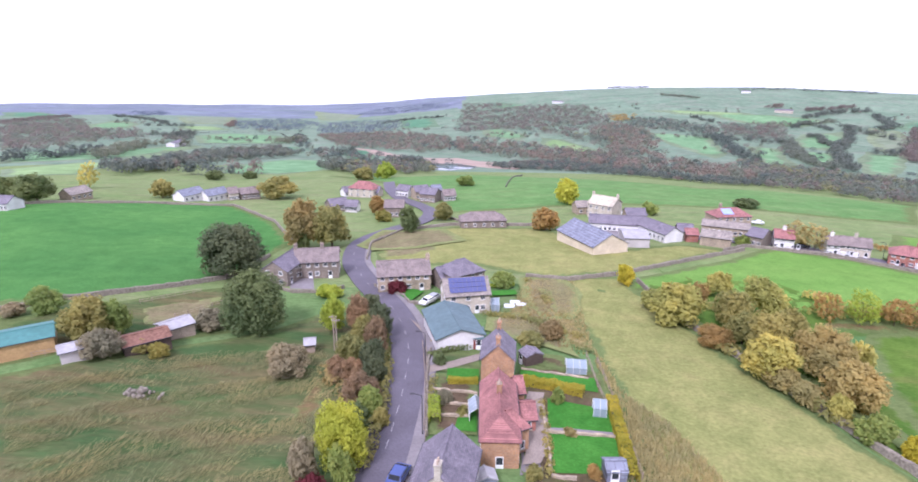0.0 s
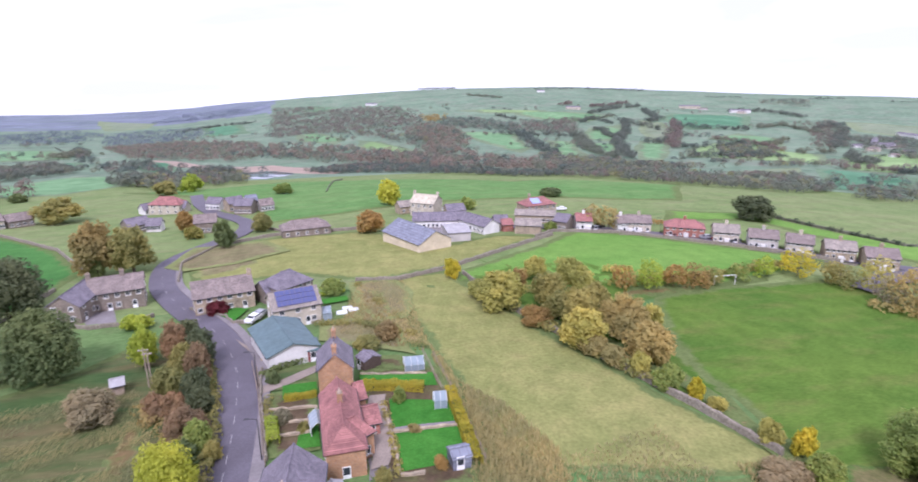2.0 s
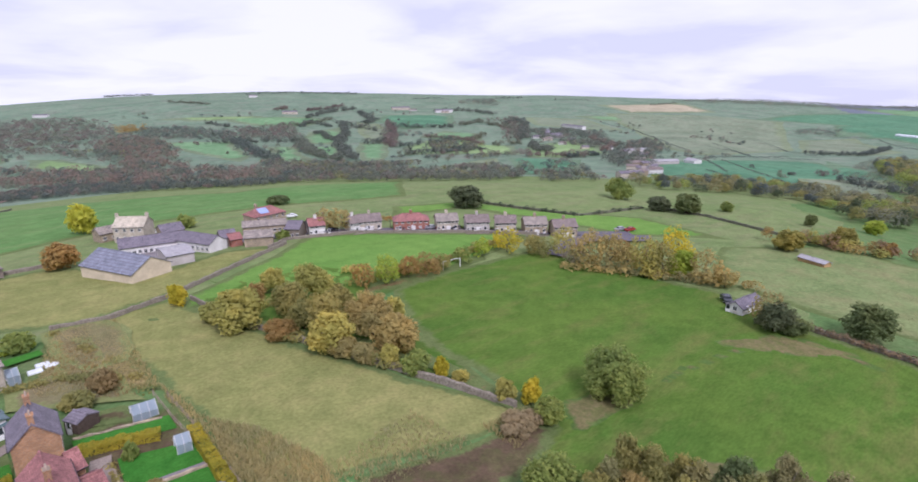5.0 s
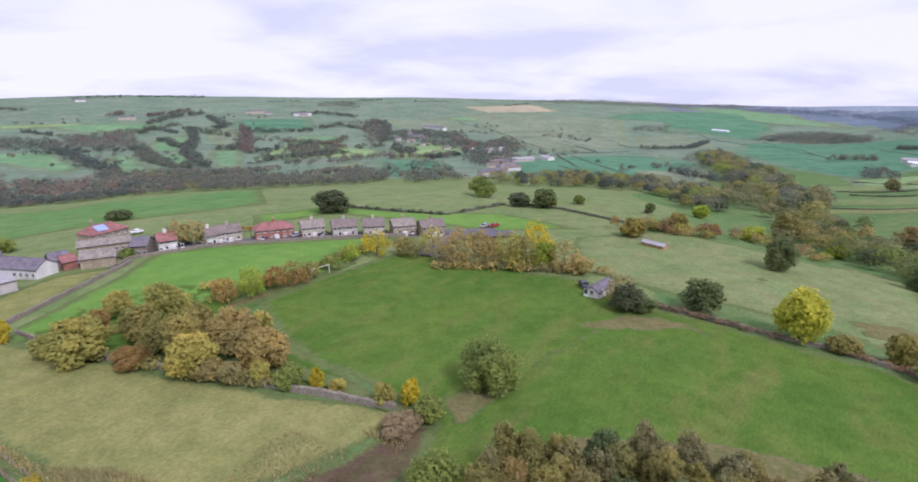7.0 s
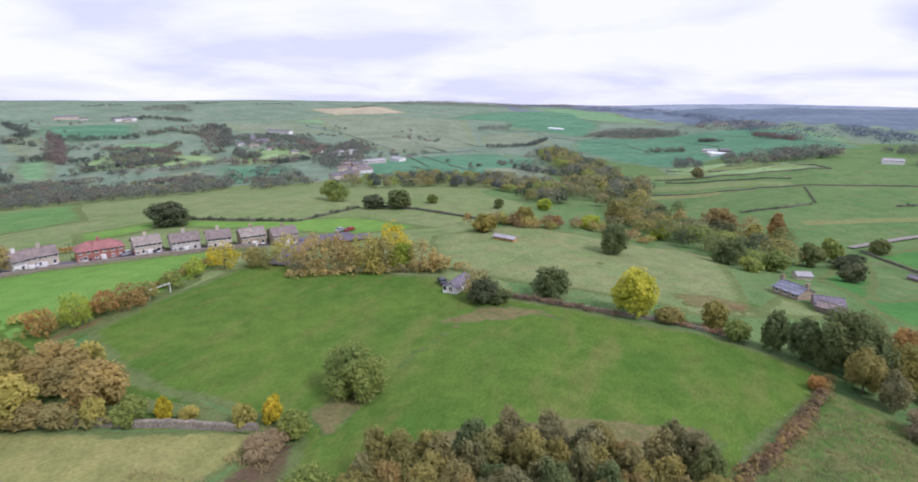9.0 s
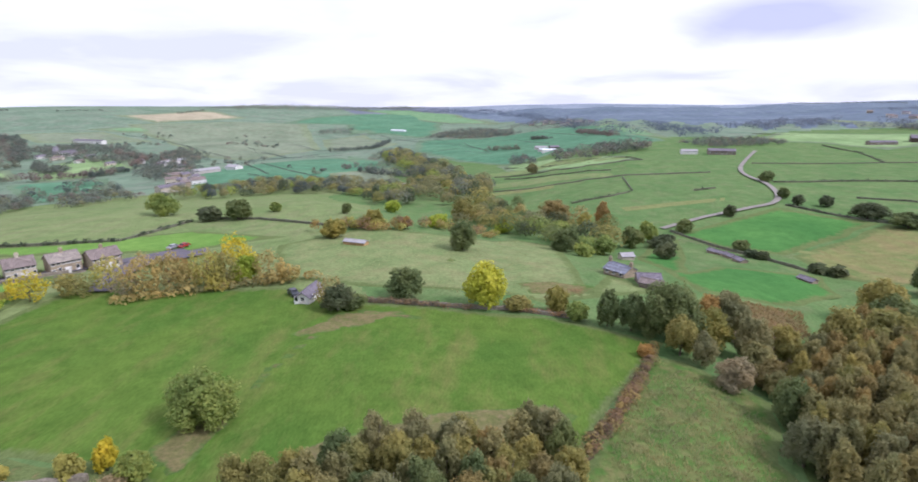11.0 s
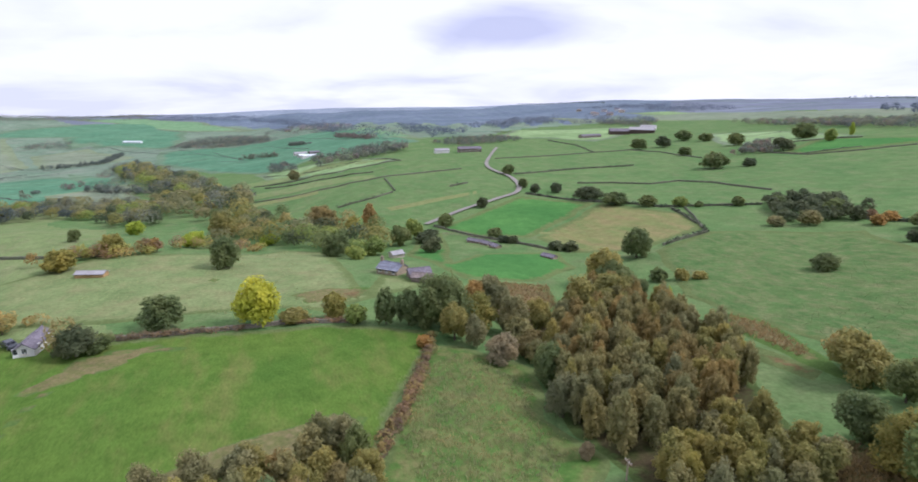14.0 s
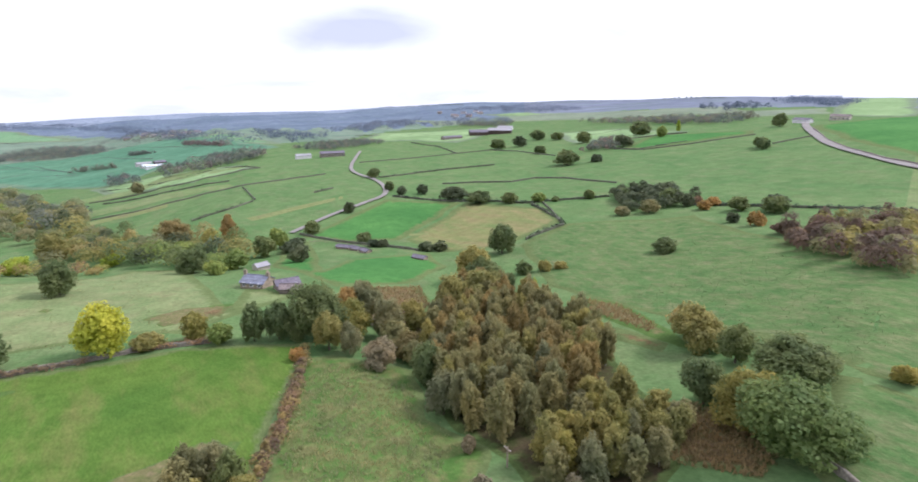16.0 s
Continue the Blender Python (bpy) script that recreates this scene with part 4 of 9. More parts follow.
def tufts(name, poly, leaf, label, gap, high, seed=1, blades=7, width=0.1, spots=None, swept=None):
    """Long grass or fern as many thin bent blades."""
    rng = np.random.default_rng(seed)
    spots = fill(poly, gap, seed) if spots is None else spots
    if swept is not None:       # long grass laid over by the wind, in streaks
        t = radians(swept)
        u, w = spots @ [math.sin(t), math.cos(t)], spots @ [math.cos(t), -math.sin(t)]
        spots = spots[np.sin(w / 1.9 + 1.6 * np.sin(u / 8 + seed)) + 0.7 * np.sin(w / 0.8 + u / 6) + rng.normal(scale=0.3, size=len(u)) > 0.15]
    n = len(spots)
    c = np.repeat(np.column_stack([spots, height(spots[:, 0], spots[:, 1])]), blades, 0)
    m = n * blades
    a = rng.uniform(0, 6.283, m)
    lean = rng.uniform(0.1, 0.7, m)
    if swept is not None:
        a, lean = radians(90 - swept) + rng.normal(scale=0.35, size=m), rng.uniform(0.8, 1.7, m)
    h = high * rng.uniform(0.5, 1.25, m)
    base = c + np.column_stack([rng.normal(scale=gap * 0.3, size=(m, 2)), np.zeros(m)])
    side = np.column_stack([-np.sin(a), np.cos(a), np.zeros(m)]) * (width * rng.uniform(0.6, 1.5, m))[:, None]
    out = np.column_stack([np.cos(a) * lean, np.sin(a) * lean, np.ones(m)]) * h[:, None]
    v = np.stack([base - side, base + side, base + out + side * 0.3, base + out - side * 0.3], 1).reshape(-1, 3)
    me = from_arrays(name, v, np.arange(4 * m).reshape(-1, 4), leaf)
    return tagged(new(name, me), label, "long grass", kind="stuff")


# ---- road, lanes and near fields ----
ROAD = spline([xy(*p) for p in ((-12.87, 56.2), (-10.76, 65.8), (-9.15, 78.6), (-8.58, 94.1), (-10.05, 112.9), (-12.99, 136.2), (-13.97, 155.1), (-13.05, 176.9), (-10.51, 191.5), (-6.77, 207.4), (-5.98, 226.7), (-7.34, 245.1), (-8.93, 263.1), (-9.90, 293.8), (-10.11, 333.6))], 8)
ROAD = [ROAD[0] + (ROAD[0] - ROAD[4]).normalized() * 40] + ROAD
tagged(ribbon("road", ROAD, -3.1, 3.1, ASPHALT, 0.14, 0.2, 2), "worn grey asphalt village road curving between stone walls", "road", kind="structure")
tagged(ribbon("pavement", ROAD[:62], 3.1, 4.7, PAVING, 0.26, 0.2, 1), "grey paved footway along the village road", "pavement", kind="structure")
TERRACE_LANE = spline([xy(*p) for p in ((16.89, 196.5), (21.56, 196.9), (26.34, 201.5), (31.16, 199.7), (37.16, 197.4), (43.62, 193.3), (48.69, 193.1), (53.49, 195.3), (58.93, 202.8))], 6)
tagged(ribbon("road", TERRACE_LANE, -2.8, 2.8, ASPHALT, 0.16, 0.2, 1), "grey street in front of the terraced houses", "road", kind="structure")
FAR_LANE = spline([xy(*p) for p in ((105.35, 273.1), (108.69, 298.6), (112.41, 327.5), (114.68, 356.5), (113.94, 416), (111.45, 503), (112.43, 688))], 8)
tagged(ribbon("lane", FAR_LANE, -1.6, 1.6, ASPHALT_LANE, 0.3, 0.0, 1), "narrow pale farm lane climbing the hillside", "lane", kind="structure")
TOP_ROAD = spline([xy(*p) for p in ((152.61, 703), (152.80, 616), (153.84, 510), (155.60, 442), (158.06, 394.2), (160.63, 362.0), (163.24, 346.8))], 8)
tagged(ribbon("road", TOP_ROAD, -3.2, 3.2, ASPHALT_LANE, 0.3, 0.0, 1), "grey hill road with a stone wall beside it", "road", kind="structure")

field([(-43.80, 140.2), (-37.81, 135.5), (-30.82, 139.0), (-26.70, 143.5), (-22.19, 162.9), (-19.57, 180.1), (-21.32, 217.6), (-24.88, 259.3), (-32.14, 266.6), (-37.72, 270.5), (-42.35, 271.0), (-46, 240), (-46, 130)], GRASS_BRIGHT, "bright green grazed pasture behind a stone wall")
field([(-44.03, 130.8), (-39.66, 128.5), (-30.90, 134.4), (-25.71, 138.0), (-23.97, 108.7), (-31.00, 105.9), (-40.73, 106.3), (-44.76, 107.4), (-46, 100)], GRASS_ROUGH, "rough green ground round the stables")
field([(-44.90, 103.9), (-36.44, 102.4), (-27.37, 104.4), (-21.71, 107.4), (-14.45, 118.3), (-10.55, 103.2), (-11.37, 83.2), (-14.00, 63.8), (-16.29, 54.9), (-20, 40), (-50, 40), (-50, 90)], GRASS_ROUGH, "rough tussocky grass paddock with brown patches")
field([(-34.4, 126), (-27.2, 131), (-26.6, 130), (-27.6, 120), (-29.4, 112), (-34.5, 114)], GRASS_TRAMPLED, "brown worn ground behind the stables", 1)
field([(-22.2, 73), (-19.1, 83), (-16.8, 84), (-17.6, 74), (-20.4, 66)], BRACKEN, "brown bracken at the paddock edge", 1)
field([(-20.9, 141), (-18.1, 139.4), (-18.1, 130.5), (-20.4, 132)], PAVING, "pale flagged yard before the stone houses", 1, "yard")
field([(23.28, 172.7), (26.33, 195.6), (31.16, 195.7), (43.06, 190.0), (49.26, 189.4), (45.49, 163.5), (40.31, 144.6), (33.02, 133.5), (24.94, 125.4), (21.31, 136.3), (14.13, 131.7), (14.70, 142.1)], GRASS_PADDOCK, "bright green paddock in front of the terraces")
field([(-12.02, 173.3), (-8.63, 190.3), (-3.51, 195.8), (4.75, 196.0), (13.21, 170.2), (18.59, 184.8), (24.41, 186.9), (13.25, 144.4), (7.07, 135.6), (-1.42, 145.8), (-11.19, 146.0)], GRASS_PALE, "pale close-grazed meadow by the barn")
field([(-11.94, 169.3), (-10.32, 182.9), (-5.30, 182.0), (-4.84, 162.1), (-8.32, 154.6), (-11.37, 154.9)], GRASS_TRAMPLED, "brown trampled corner of the meadow", 1)
field([(6.45, 135.2), (13.87, 142.3), (17.01, 125.4), (23.30, 104.9), (31.34, 88.6), (41.08, 78.0), (49.80, 73.0), (45.68, 66.7), (29.12, 58.6), (20.31, 60.2), (15.54, 74.5), (9.27, 112.4)], GRASS_PALE, "long pale meadow between wall and gardens", 0)
field([(3.99, 134.8), (8.93, 133.9), (10.81, 102.1), (12.79, 82.1), (16.20, 68.4), (19.88, 54.1), (25.20, 55.4), (17.47, 71.7), (11.78, 93.7), (0.67, 101.1), (1.36, 108.6)], GRASS_DRY, "strip of long dead grass along the gardens", 1)
field([(37.57, 92.4), (50.41, 73.0), (49.59, 70.5), (36.32, 89.2), (17.03, 120.3), (18.25, 122.7)], GRASS_DRY, "dry verge beside the field wall", 2)
field([(23.55, 54.6), (30.49, 57.8), (37.97, 60.9), (45.70, 66.0), (50.48, 71.0), (52.71, 68.1), (50.46, 58.5), (38.31, 47.0), (24.04, 46.9)], BARE_EARTH, "bare brown earth at the field corner", 1)
field([(15.23, 138.3), (22.79, 165.9), (32.98, 150.7), (33.36, 122.8), (36.98, 103.4), (44.91, 81.0), (41.04, 78.8), (23.30, 104.9)], GRASS_PITCH, "green floor of the tree belt")
field([(34.89, 128.9), (40.91, 144.8), (49.40, 168.0), (51.39, 165.4), (68.41, 142.0), (76.05, 125.7), (94.79, 118.7), (106.69, 113.0), (101.48, 78.6), (98.26, 56.7), (98.39, 64.2), (71.18, 59.1), (49.51, 56.6), (52.38, 72.9), (47.15, 75.3), (47.84, 77.1), (39.46, 92.8), (36.20, 109.5)], GRASS_PITCH, "wide mown green playing field")
field([(30.54, 129.7), (40.89, 148.8), (44.36, 159.2), (44.67, 155.6), (40.92, 142.7), (32.41, 124.3)], BRACKEN, "brown leaf litter under the row of trees", 1)
field([(66.7, 109), (72.4, 120), (79.3, 121), (80.4, 116), (75.3, 109), (68.6, 105)], GRASS_WORN, "worn tan turf before the pavilion", 1)
field([(52.5, 76), (56.4, 81), (61.5, 84.5), (64, 92), (66.3, 102), (68.3, 103), (64.8, 88), (61.7, 78), (56.6, 68), (53.9, 68)], GRASS_WORN, "worn turf path across the playing field", 1)
field([(56, 57.5), (70, 60.5), (86, 67), (97, 69), (99.5, 76), (95, 79), (84, 75), (70, 69), (60, 64)], GRASS_WORN, "longer olive grass beside the thicket", 1)
tagged(drape("turning_place", [(50.8, 163), (52, 180), (55, 196), (61, 200), (61, 191), (56.5, 187), (53.4, 172), (52.6, 160)], ASPHALT, 3), "grey asphalt turning place at the street end", "road", kind="structure")
tagged(drape("yard", [(12.0, 214), (13.8, 212), (15.1, 194), (14.3, 175), (11.9, 181)], PAVING, 3), "pale concrete farm yard between the ranges", "yard", kind="structure")
for streak in ([(101.3, 322), (106.3, 339), (110.5, 355), (110.5, 346), (106.3, 328), (101.9, 312)], [(86.3, 431), (90.2, 444), (94.8, 441), (94.8, 427), (90.1, 425), (86.5, 412)], [(116.9, 259), (122.4, 263), (126.4, 269), (126.4, 264), (122.4, 257), (117.0, 254)]):
    field(streak, GRASS_TRAMPLED, "brown streak of dead grass along a bank", 1)
field([(67.28, 193.7), (75.31, 214.4), (84.06, 206.0), (91.26, 240.1), (95.59, 224.3), (99.02, 142.7), (100.67, 165.9), (105.42, 150.6), (94.62, 128.5), (89.04, 135.4), (74.72, 139.3), (67.33, 152.5), (67.04, 169.8)], GRASS_KNOLL, "rough pale green knoll pasture")
field([(105.13, 104.3), (108.56, 104.7), (117.14, 98.6), (118.24, 79.4), (125.51, 69.7), (124.46, 59.5), (97.23, 50.7), (101.82, 76.9)], GRASS_TUFTED, "tussocky green strip beside the wood")
field([(94.95, 148.1), (100.17, 145.9), (98.32, 134.8), (94.88, 139.9)], BRACKEN, "brown bracken bank", 1)
field([(109.91, 158.1), (117.90, 166.4), (119.18, 145.7), (115.52, 121.3), (110.51, 134.2)], BRACKEN, "brown bracken beside the stream wood", 1)
field([(134.35, 140.8), (138.50, 133.3), (142.45, 118.5), (141.82, 114.2), (138.16, 122.7), (134.61, 132.3)], BRACKEN, "brown bracken bank by the wood", 1)
field([(136.64, 120.6), (139.82, 115.5), (143.64, 107.6), (143.05, 103.2), (138.67, 109.7)], BRACKEN, "brown bracken bank by the wood", 1)
field([(144.70, 80.6), (146.83, 82.6), (150.77, 76.2), (154.59, 69.9), (153.44, 64.6), (148.09, 65.8), (144.67, 66.6)], BRACKEN, "brown bracken floor at the wood edge", 1)
LITTER = "dark leaf litter on the floor of the wood"
field([(117.5, 96), (118.2, 126), (120.5, 152), (125.5, 156), (131, 134), (136.5, 114), (138.7, 98), (143.5, 82), (146.3, 76), (146, 66), (143.5, 58), (132.5, 54.5), (127.5, 66), (121.5, 75.5)], LEAF_LITTER, LITTER, 0)
field([(57.5, 56.5), (64.3, 58.6), (72.5, 61.2), (79.2, 64.8), (87.6, 65.5), (94.2, 67.6), (98.8, 66), (100.5, 51.5), (78.5, 42), (57, 44)], LEAF_LITTER, LITTER, 1)
field([(108.10, 184.5), (110.54, 206.2), (119.01, 219.4), (120.85, 194.6), (116.67, 167.8), (109.30, 158.0), (103.31, 205.4), (104.58, 257.6), (106.96, 254.4)], GRASS_BRIGHT, "bright green paddock by the farmhouse")
field([(106.38, 263.7), (114.72, 338.5), (122.33, 321.6), (120.63, 303.3), (115.98, 246.0), (110.56, 245.3)], GRASS_BRIGHT, "bright green hillside field", 0)
field([(116.57, 246.4), (121.21, 302.3), (122.90, 320.8), (130.73, 285.1), (132.43, 254.4), (128.23, 222.9), (124.31, 213.7), (120.79, 219.9)], GRASS_TAWNY, "tawny green field on the hillside", 0)
field([(130.10, 180.3), (128.28, 212.5), (132.98, 248.1), (144.80, 256.4), (155.12, 179.7), (165.29, 152.9), (166.91, 94.7), (160.04, 94.7), (151.66, 110.3), (136.38, 138.5), (131.40, 153.4)], GRASS_PASTURE, "broad green hill pasture with faint tracks")
field([(138.00, 544), (140.22, 637), (148.83, 619), (148.87, 587), (139.44, 523)], GRASS_BRIGHT, "bright green strip field on the hill")
field([(125.14, 1288), (130.11, 1534), (143.81, 1150), (143.88, 937), (134.97, 1066)], GRASS_FAR_C, "pale upland field below the moor")
field([(147.45, 985), (153.92, 1040), (154.36, 864), (148.80, 839)], GRASS_FAR_C, "pale upland field below the moor")
field([(153.08, 627), (156.45, 704), (162.49, 802), (163.14, 370.3), (160.22, 407), (155.90, 487)], GRASS_BRIGHT, "bright green field above the hill road")
field([(157.07, 68.1), (157.99, 94.2), (163.73, 90.8), (167.24, 87.9), (167.79, 69.3), (159.26, 63.1)], GRASS_PASTURE, "green field beyond the rounded trees")
field([(-16.02, 422), (-8.60, 306.7), (-5.37, 268.4), (-4.49, 222.4), (9.64, 247.0), (25.29, 265.8), (36.50, 281.9), (36.19, 499), (20.21, 333.7), (9.47, 367.8), (-0.36, 408), (-6.24, 379.1)], GRASS_SMOOTH, "smooth green field behind the farm")
field([(34.90, 226.8), (42.13, 241.6), (50.26, 217.5), (59.27, 200.4), (68.09, 207.8), (59.83, 238.7), (49.69, 239.3), (42.17, 263.0), (34.99, 250.2)], GRASS_PADDOCK, "greener strip of field behind the terraces")
field([(36.19, 300.0), (56.23, 314.6), (59.81, 262.7), (49.70, 245.4), (42.18, 266.6)], GRASS_SLOPE, "pale upper part of the field", 1)

# ---- fields of the far valley side ----
FAR = "hedged field on the far valley side"
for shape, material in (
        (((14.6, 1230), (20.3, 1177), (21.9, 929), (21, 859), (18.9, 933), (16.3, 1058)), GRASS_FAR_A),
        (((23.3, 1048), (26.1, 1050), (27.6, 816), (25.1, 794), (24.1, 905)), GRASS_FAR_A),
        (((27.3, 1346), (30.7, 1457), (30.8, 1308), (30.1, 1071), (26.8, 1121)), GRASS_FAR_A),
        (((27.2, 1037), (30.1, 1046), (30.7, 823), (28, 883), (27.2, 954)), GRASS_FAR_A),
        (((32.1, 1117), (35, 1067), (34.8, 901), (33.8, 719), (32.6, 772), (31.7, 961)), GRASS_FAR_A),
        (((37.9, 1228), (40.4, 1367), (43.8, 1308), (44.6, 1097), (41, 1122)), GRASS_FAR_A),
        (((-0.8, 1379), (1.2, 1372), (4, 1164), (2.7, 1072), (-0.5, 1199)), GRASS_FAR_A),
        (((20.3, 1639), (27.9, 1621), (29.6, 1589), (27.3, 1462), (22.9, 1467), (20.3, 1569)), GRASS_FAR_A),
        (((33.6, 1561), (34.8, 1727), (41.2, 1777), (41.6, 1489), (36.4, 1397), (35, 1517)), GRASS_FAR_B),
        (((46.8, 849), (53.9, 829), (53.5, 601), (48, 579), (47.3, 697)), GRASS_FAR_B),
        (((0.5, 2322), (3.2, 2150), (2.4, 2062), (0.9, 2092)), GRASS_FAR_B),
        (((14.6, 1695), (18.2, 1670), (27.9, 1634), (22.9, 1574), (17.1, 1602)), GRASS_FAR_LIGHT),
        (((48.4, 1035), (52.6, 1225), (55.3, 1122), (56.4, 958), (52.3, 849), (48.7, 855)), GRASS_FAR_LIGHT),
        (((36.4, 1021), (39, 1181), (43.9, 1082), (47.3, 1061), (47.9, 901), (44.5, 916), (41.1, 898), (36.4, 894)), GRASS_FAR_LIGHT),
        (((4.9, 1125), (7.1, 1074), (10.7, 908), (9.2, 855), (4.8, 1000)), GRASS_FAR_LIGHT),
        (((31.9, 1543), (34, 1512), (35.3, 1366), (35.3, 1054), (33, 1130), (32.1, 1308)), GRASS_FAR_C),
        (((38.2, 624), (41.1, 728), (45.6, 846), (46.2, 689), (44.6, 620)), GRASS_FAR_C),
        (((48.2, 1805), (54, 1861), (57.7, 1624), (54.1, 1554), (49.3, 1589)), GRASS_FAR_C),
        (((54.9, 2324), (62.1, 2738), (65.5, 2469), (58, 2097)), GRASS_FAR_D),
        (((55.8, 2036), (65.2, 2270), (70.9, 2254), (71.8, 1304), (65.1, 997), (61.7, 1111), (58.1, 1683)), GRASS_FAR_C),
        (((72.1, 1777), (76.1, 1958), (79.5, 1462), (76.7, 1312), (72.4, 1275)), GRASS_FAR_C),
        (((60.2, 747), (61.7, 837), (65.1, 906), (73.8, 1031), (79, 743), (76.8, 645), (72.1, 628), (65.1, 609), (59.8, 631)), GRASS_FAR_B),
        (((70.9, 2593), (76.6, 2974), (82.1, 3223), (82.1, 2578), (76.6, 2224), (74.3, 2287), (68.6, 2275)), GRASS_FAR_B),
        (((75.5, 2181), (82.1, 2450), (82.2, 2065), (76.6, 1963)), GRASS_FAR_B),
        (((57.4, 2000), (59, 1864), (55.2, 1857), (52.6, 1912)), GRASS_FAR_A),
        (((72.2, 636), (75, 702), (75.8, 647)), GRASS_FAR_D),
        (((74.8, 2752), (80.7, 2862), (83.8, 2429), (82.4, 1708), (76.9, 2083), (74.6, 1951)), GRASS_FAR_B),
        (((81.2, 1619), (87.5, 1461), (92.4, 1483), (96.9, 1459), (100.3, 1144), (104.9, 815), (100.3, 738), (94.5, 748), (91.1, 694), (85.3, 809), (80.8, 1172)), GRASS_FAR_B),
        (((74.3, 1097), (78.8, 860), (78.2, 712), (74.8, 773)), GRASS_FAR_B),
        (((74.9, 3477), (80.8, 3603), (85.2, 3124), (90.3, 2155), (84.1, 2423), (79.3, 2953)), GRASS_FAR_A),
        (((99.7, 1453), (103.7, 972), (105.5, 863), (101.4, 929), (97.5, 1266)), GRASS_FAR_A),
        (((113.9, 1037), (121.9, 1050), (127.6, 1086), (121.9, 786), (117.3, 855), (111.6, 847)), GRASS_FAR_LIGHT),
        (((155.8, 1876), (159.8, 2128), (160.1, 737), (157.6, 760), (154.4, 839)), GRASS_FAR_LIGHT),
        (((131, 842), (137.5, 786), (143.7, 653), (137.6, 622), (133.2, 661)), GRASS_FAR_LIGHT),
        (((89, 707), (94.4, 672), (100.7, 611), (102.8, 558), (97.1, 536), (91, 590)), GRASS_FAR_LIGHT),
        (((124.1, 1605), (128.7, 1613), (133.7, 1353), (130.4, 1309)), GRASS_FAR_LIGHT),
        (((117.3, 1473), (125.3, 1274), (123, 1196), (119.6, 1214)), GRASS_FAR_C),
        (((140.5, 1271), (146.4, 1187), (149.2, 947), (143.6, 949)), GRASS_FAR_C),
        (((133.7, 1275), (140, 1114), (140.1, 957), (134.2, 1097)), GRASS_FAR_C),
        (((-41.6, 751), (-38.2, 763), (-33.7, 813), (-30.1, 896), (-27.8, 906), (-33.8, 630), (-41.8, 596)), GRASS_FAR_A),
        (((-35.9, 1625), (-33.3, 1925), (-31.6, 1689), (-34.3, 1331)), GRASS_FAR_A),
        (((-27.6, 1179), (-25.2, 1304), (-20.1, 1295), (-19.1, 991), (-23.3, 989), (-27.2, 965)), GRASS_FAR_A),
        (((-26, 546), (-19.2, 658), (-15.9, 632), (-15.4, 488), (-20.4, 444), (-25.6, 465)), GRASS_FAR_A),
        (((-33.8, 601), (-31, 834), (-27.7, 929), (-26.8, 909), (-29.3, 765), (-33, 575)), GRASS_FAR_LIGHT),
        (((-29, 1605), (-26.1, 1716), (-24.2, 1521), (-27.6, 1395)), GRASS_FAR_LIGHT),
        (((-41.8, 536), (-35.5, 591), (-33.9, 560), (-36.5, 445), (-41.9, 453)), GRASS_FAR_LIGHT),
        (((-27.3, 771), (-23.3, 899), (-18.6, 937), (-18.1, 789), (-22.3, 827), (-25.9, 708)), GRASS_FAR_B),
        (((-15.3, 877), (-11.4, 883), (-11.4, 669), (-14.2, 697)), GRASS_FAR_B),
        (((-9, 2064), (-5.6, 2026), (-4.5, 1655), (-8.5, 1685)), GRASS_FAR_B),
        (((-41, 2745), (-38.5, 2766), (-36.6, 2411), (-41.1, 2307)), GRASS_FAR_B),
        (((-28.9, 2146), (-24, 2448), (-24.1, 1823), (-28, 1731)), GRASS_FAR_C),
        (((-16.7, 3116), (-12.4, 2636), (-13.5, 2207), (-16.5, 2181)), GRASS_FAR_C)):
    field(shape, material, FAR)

# reservoir with its bare shore
tagged(drape("shore", ((-13.6, 938), (-11.4, 911), (-8, 801), (-3.1, 810), (1.4, 720), (4, 663), (2.6, 611), (-1.5, 665), (-5.6, 679), (-8.5, 736), (-12, 812)), MUD_SHORE, 0), "bare brown shore of the drawn-down reservoir", "shore", kind="structure")
tagged(drape("water", ((-6.7, 653), (-5.2, 724), (-2.1, 709), (-1.2, 646), (-3.9, 581), (-5.8, 581)), WATER, 1, wobble=0.4), "still grey reservoir water below the woods", "water", kind="structure")

# ---- hedges and walls between fields ----
def far_hedge(points, high=2.2, seed=1, leaf=None, skip=0.12, gap=None):
    far = sum(r for b, r in points) / len(points)
    g = gap or max(1.6, far * 0.005)
    spots = along(points, g, seed, g * 0.25, skip)
    return wood("hedge", spots, leaf or LEAF_FAR_DARK, "dark hedge along a field boundary", high, g * 1.5, 12, high * 0.22, seed, "hedge", 0.35)


def hedgerow(points, high, seed, leaf):
    """A hedge with trees of all sizes standing in it."""
    spots = np.concatenate([along(points, high * 0.7, seed + j, high * 0.9, 0.25) for j in (0, 500)])
    wood("hedgerow", spots, leaf, "hedgerow trees between far fields", high, high * 1.15, 46, high * 0.09, seed, "hedgerow", 0.45)
    far_hedge(points, 1.5, seed, LEAF_FAR_DARK, 0.3, 4.0)


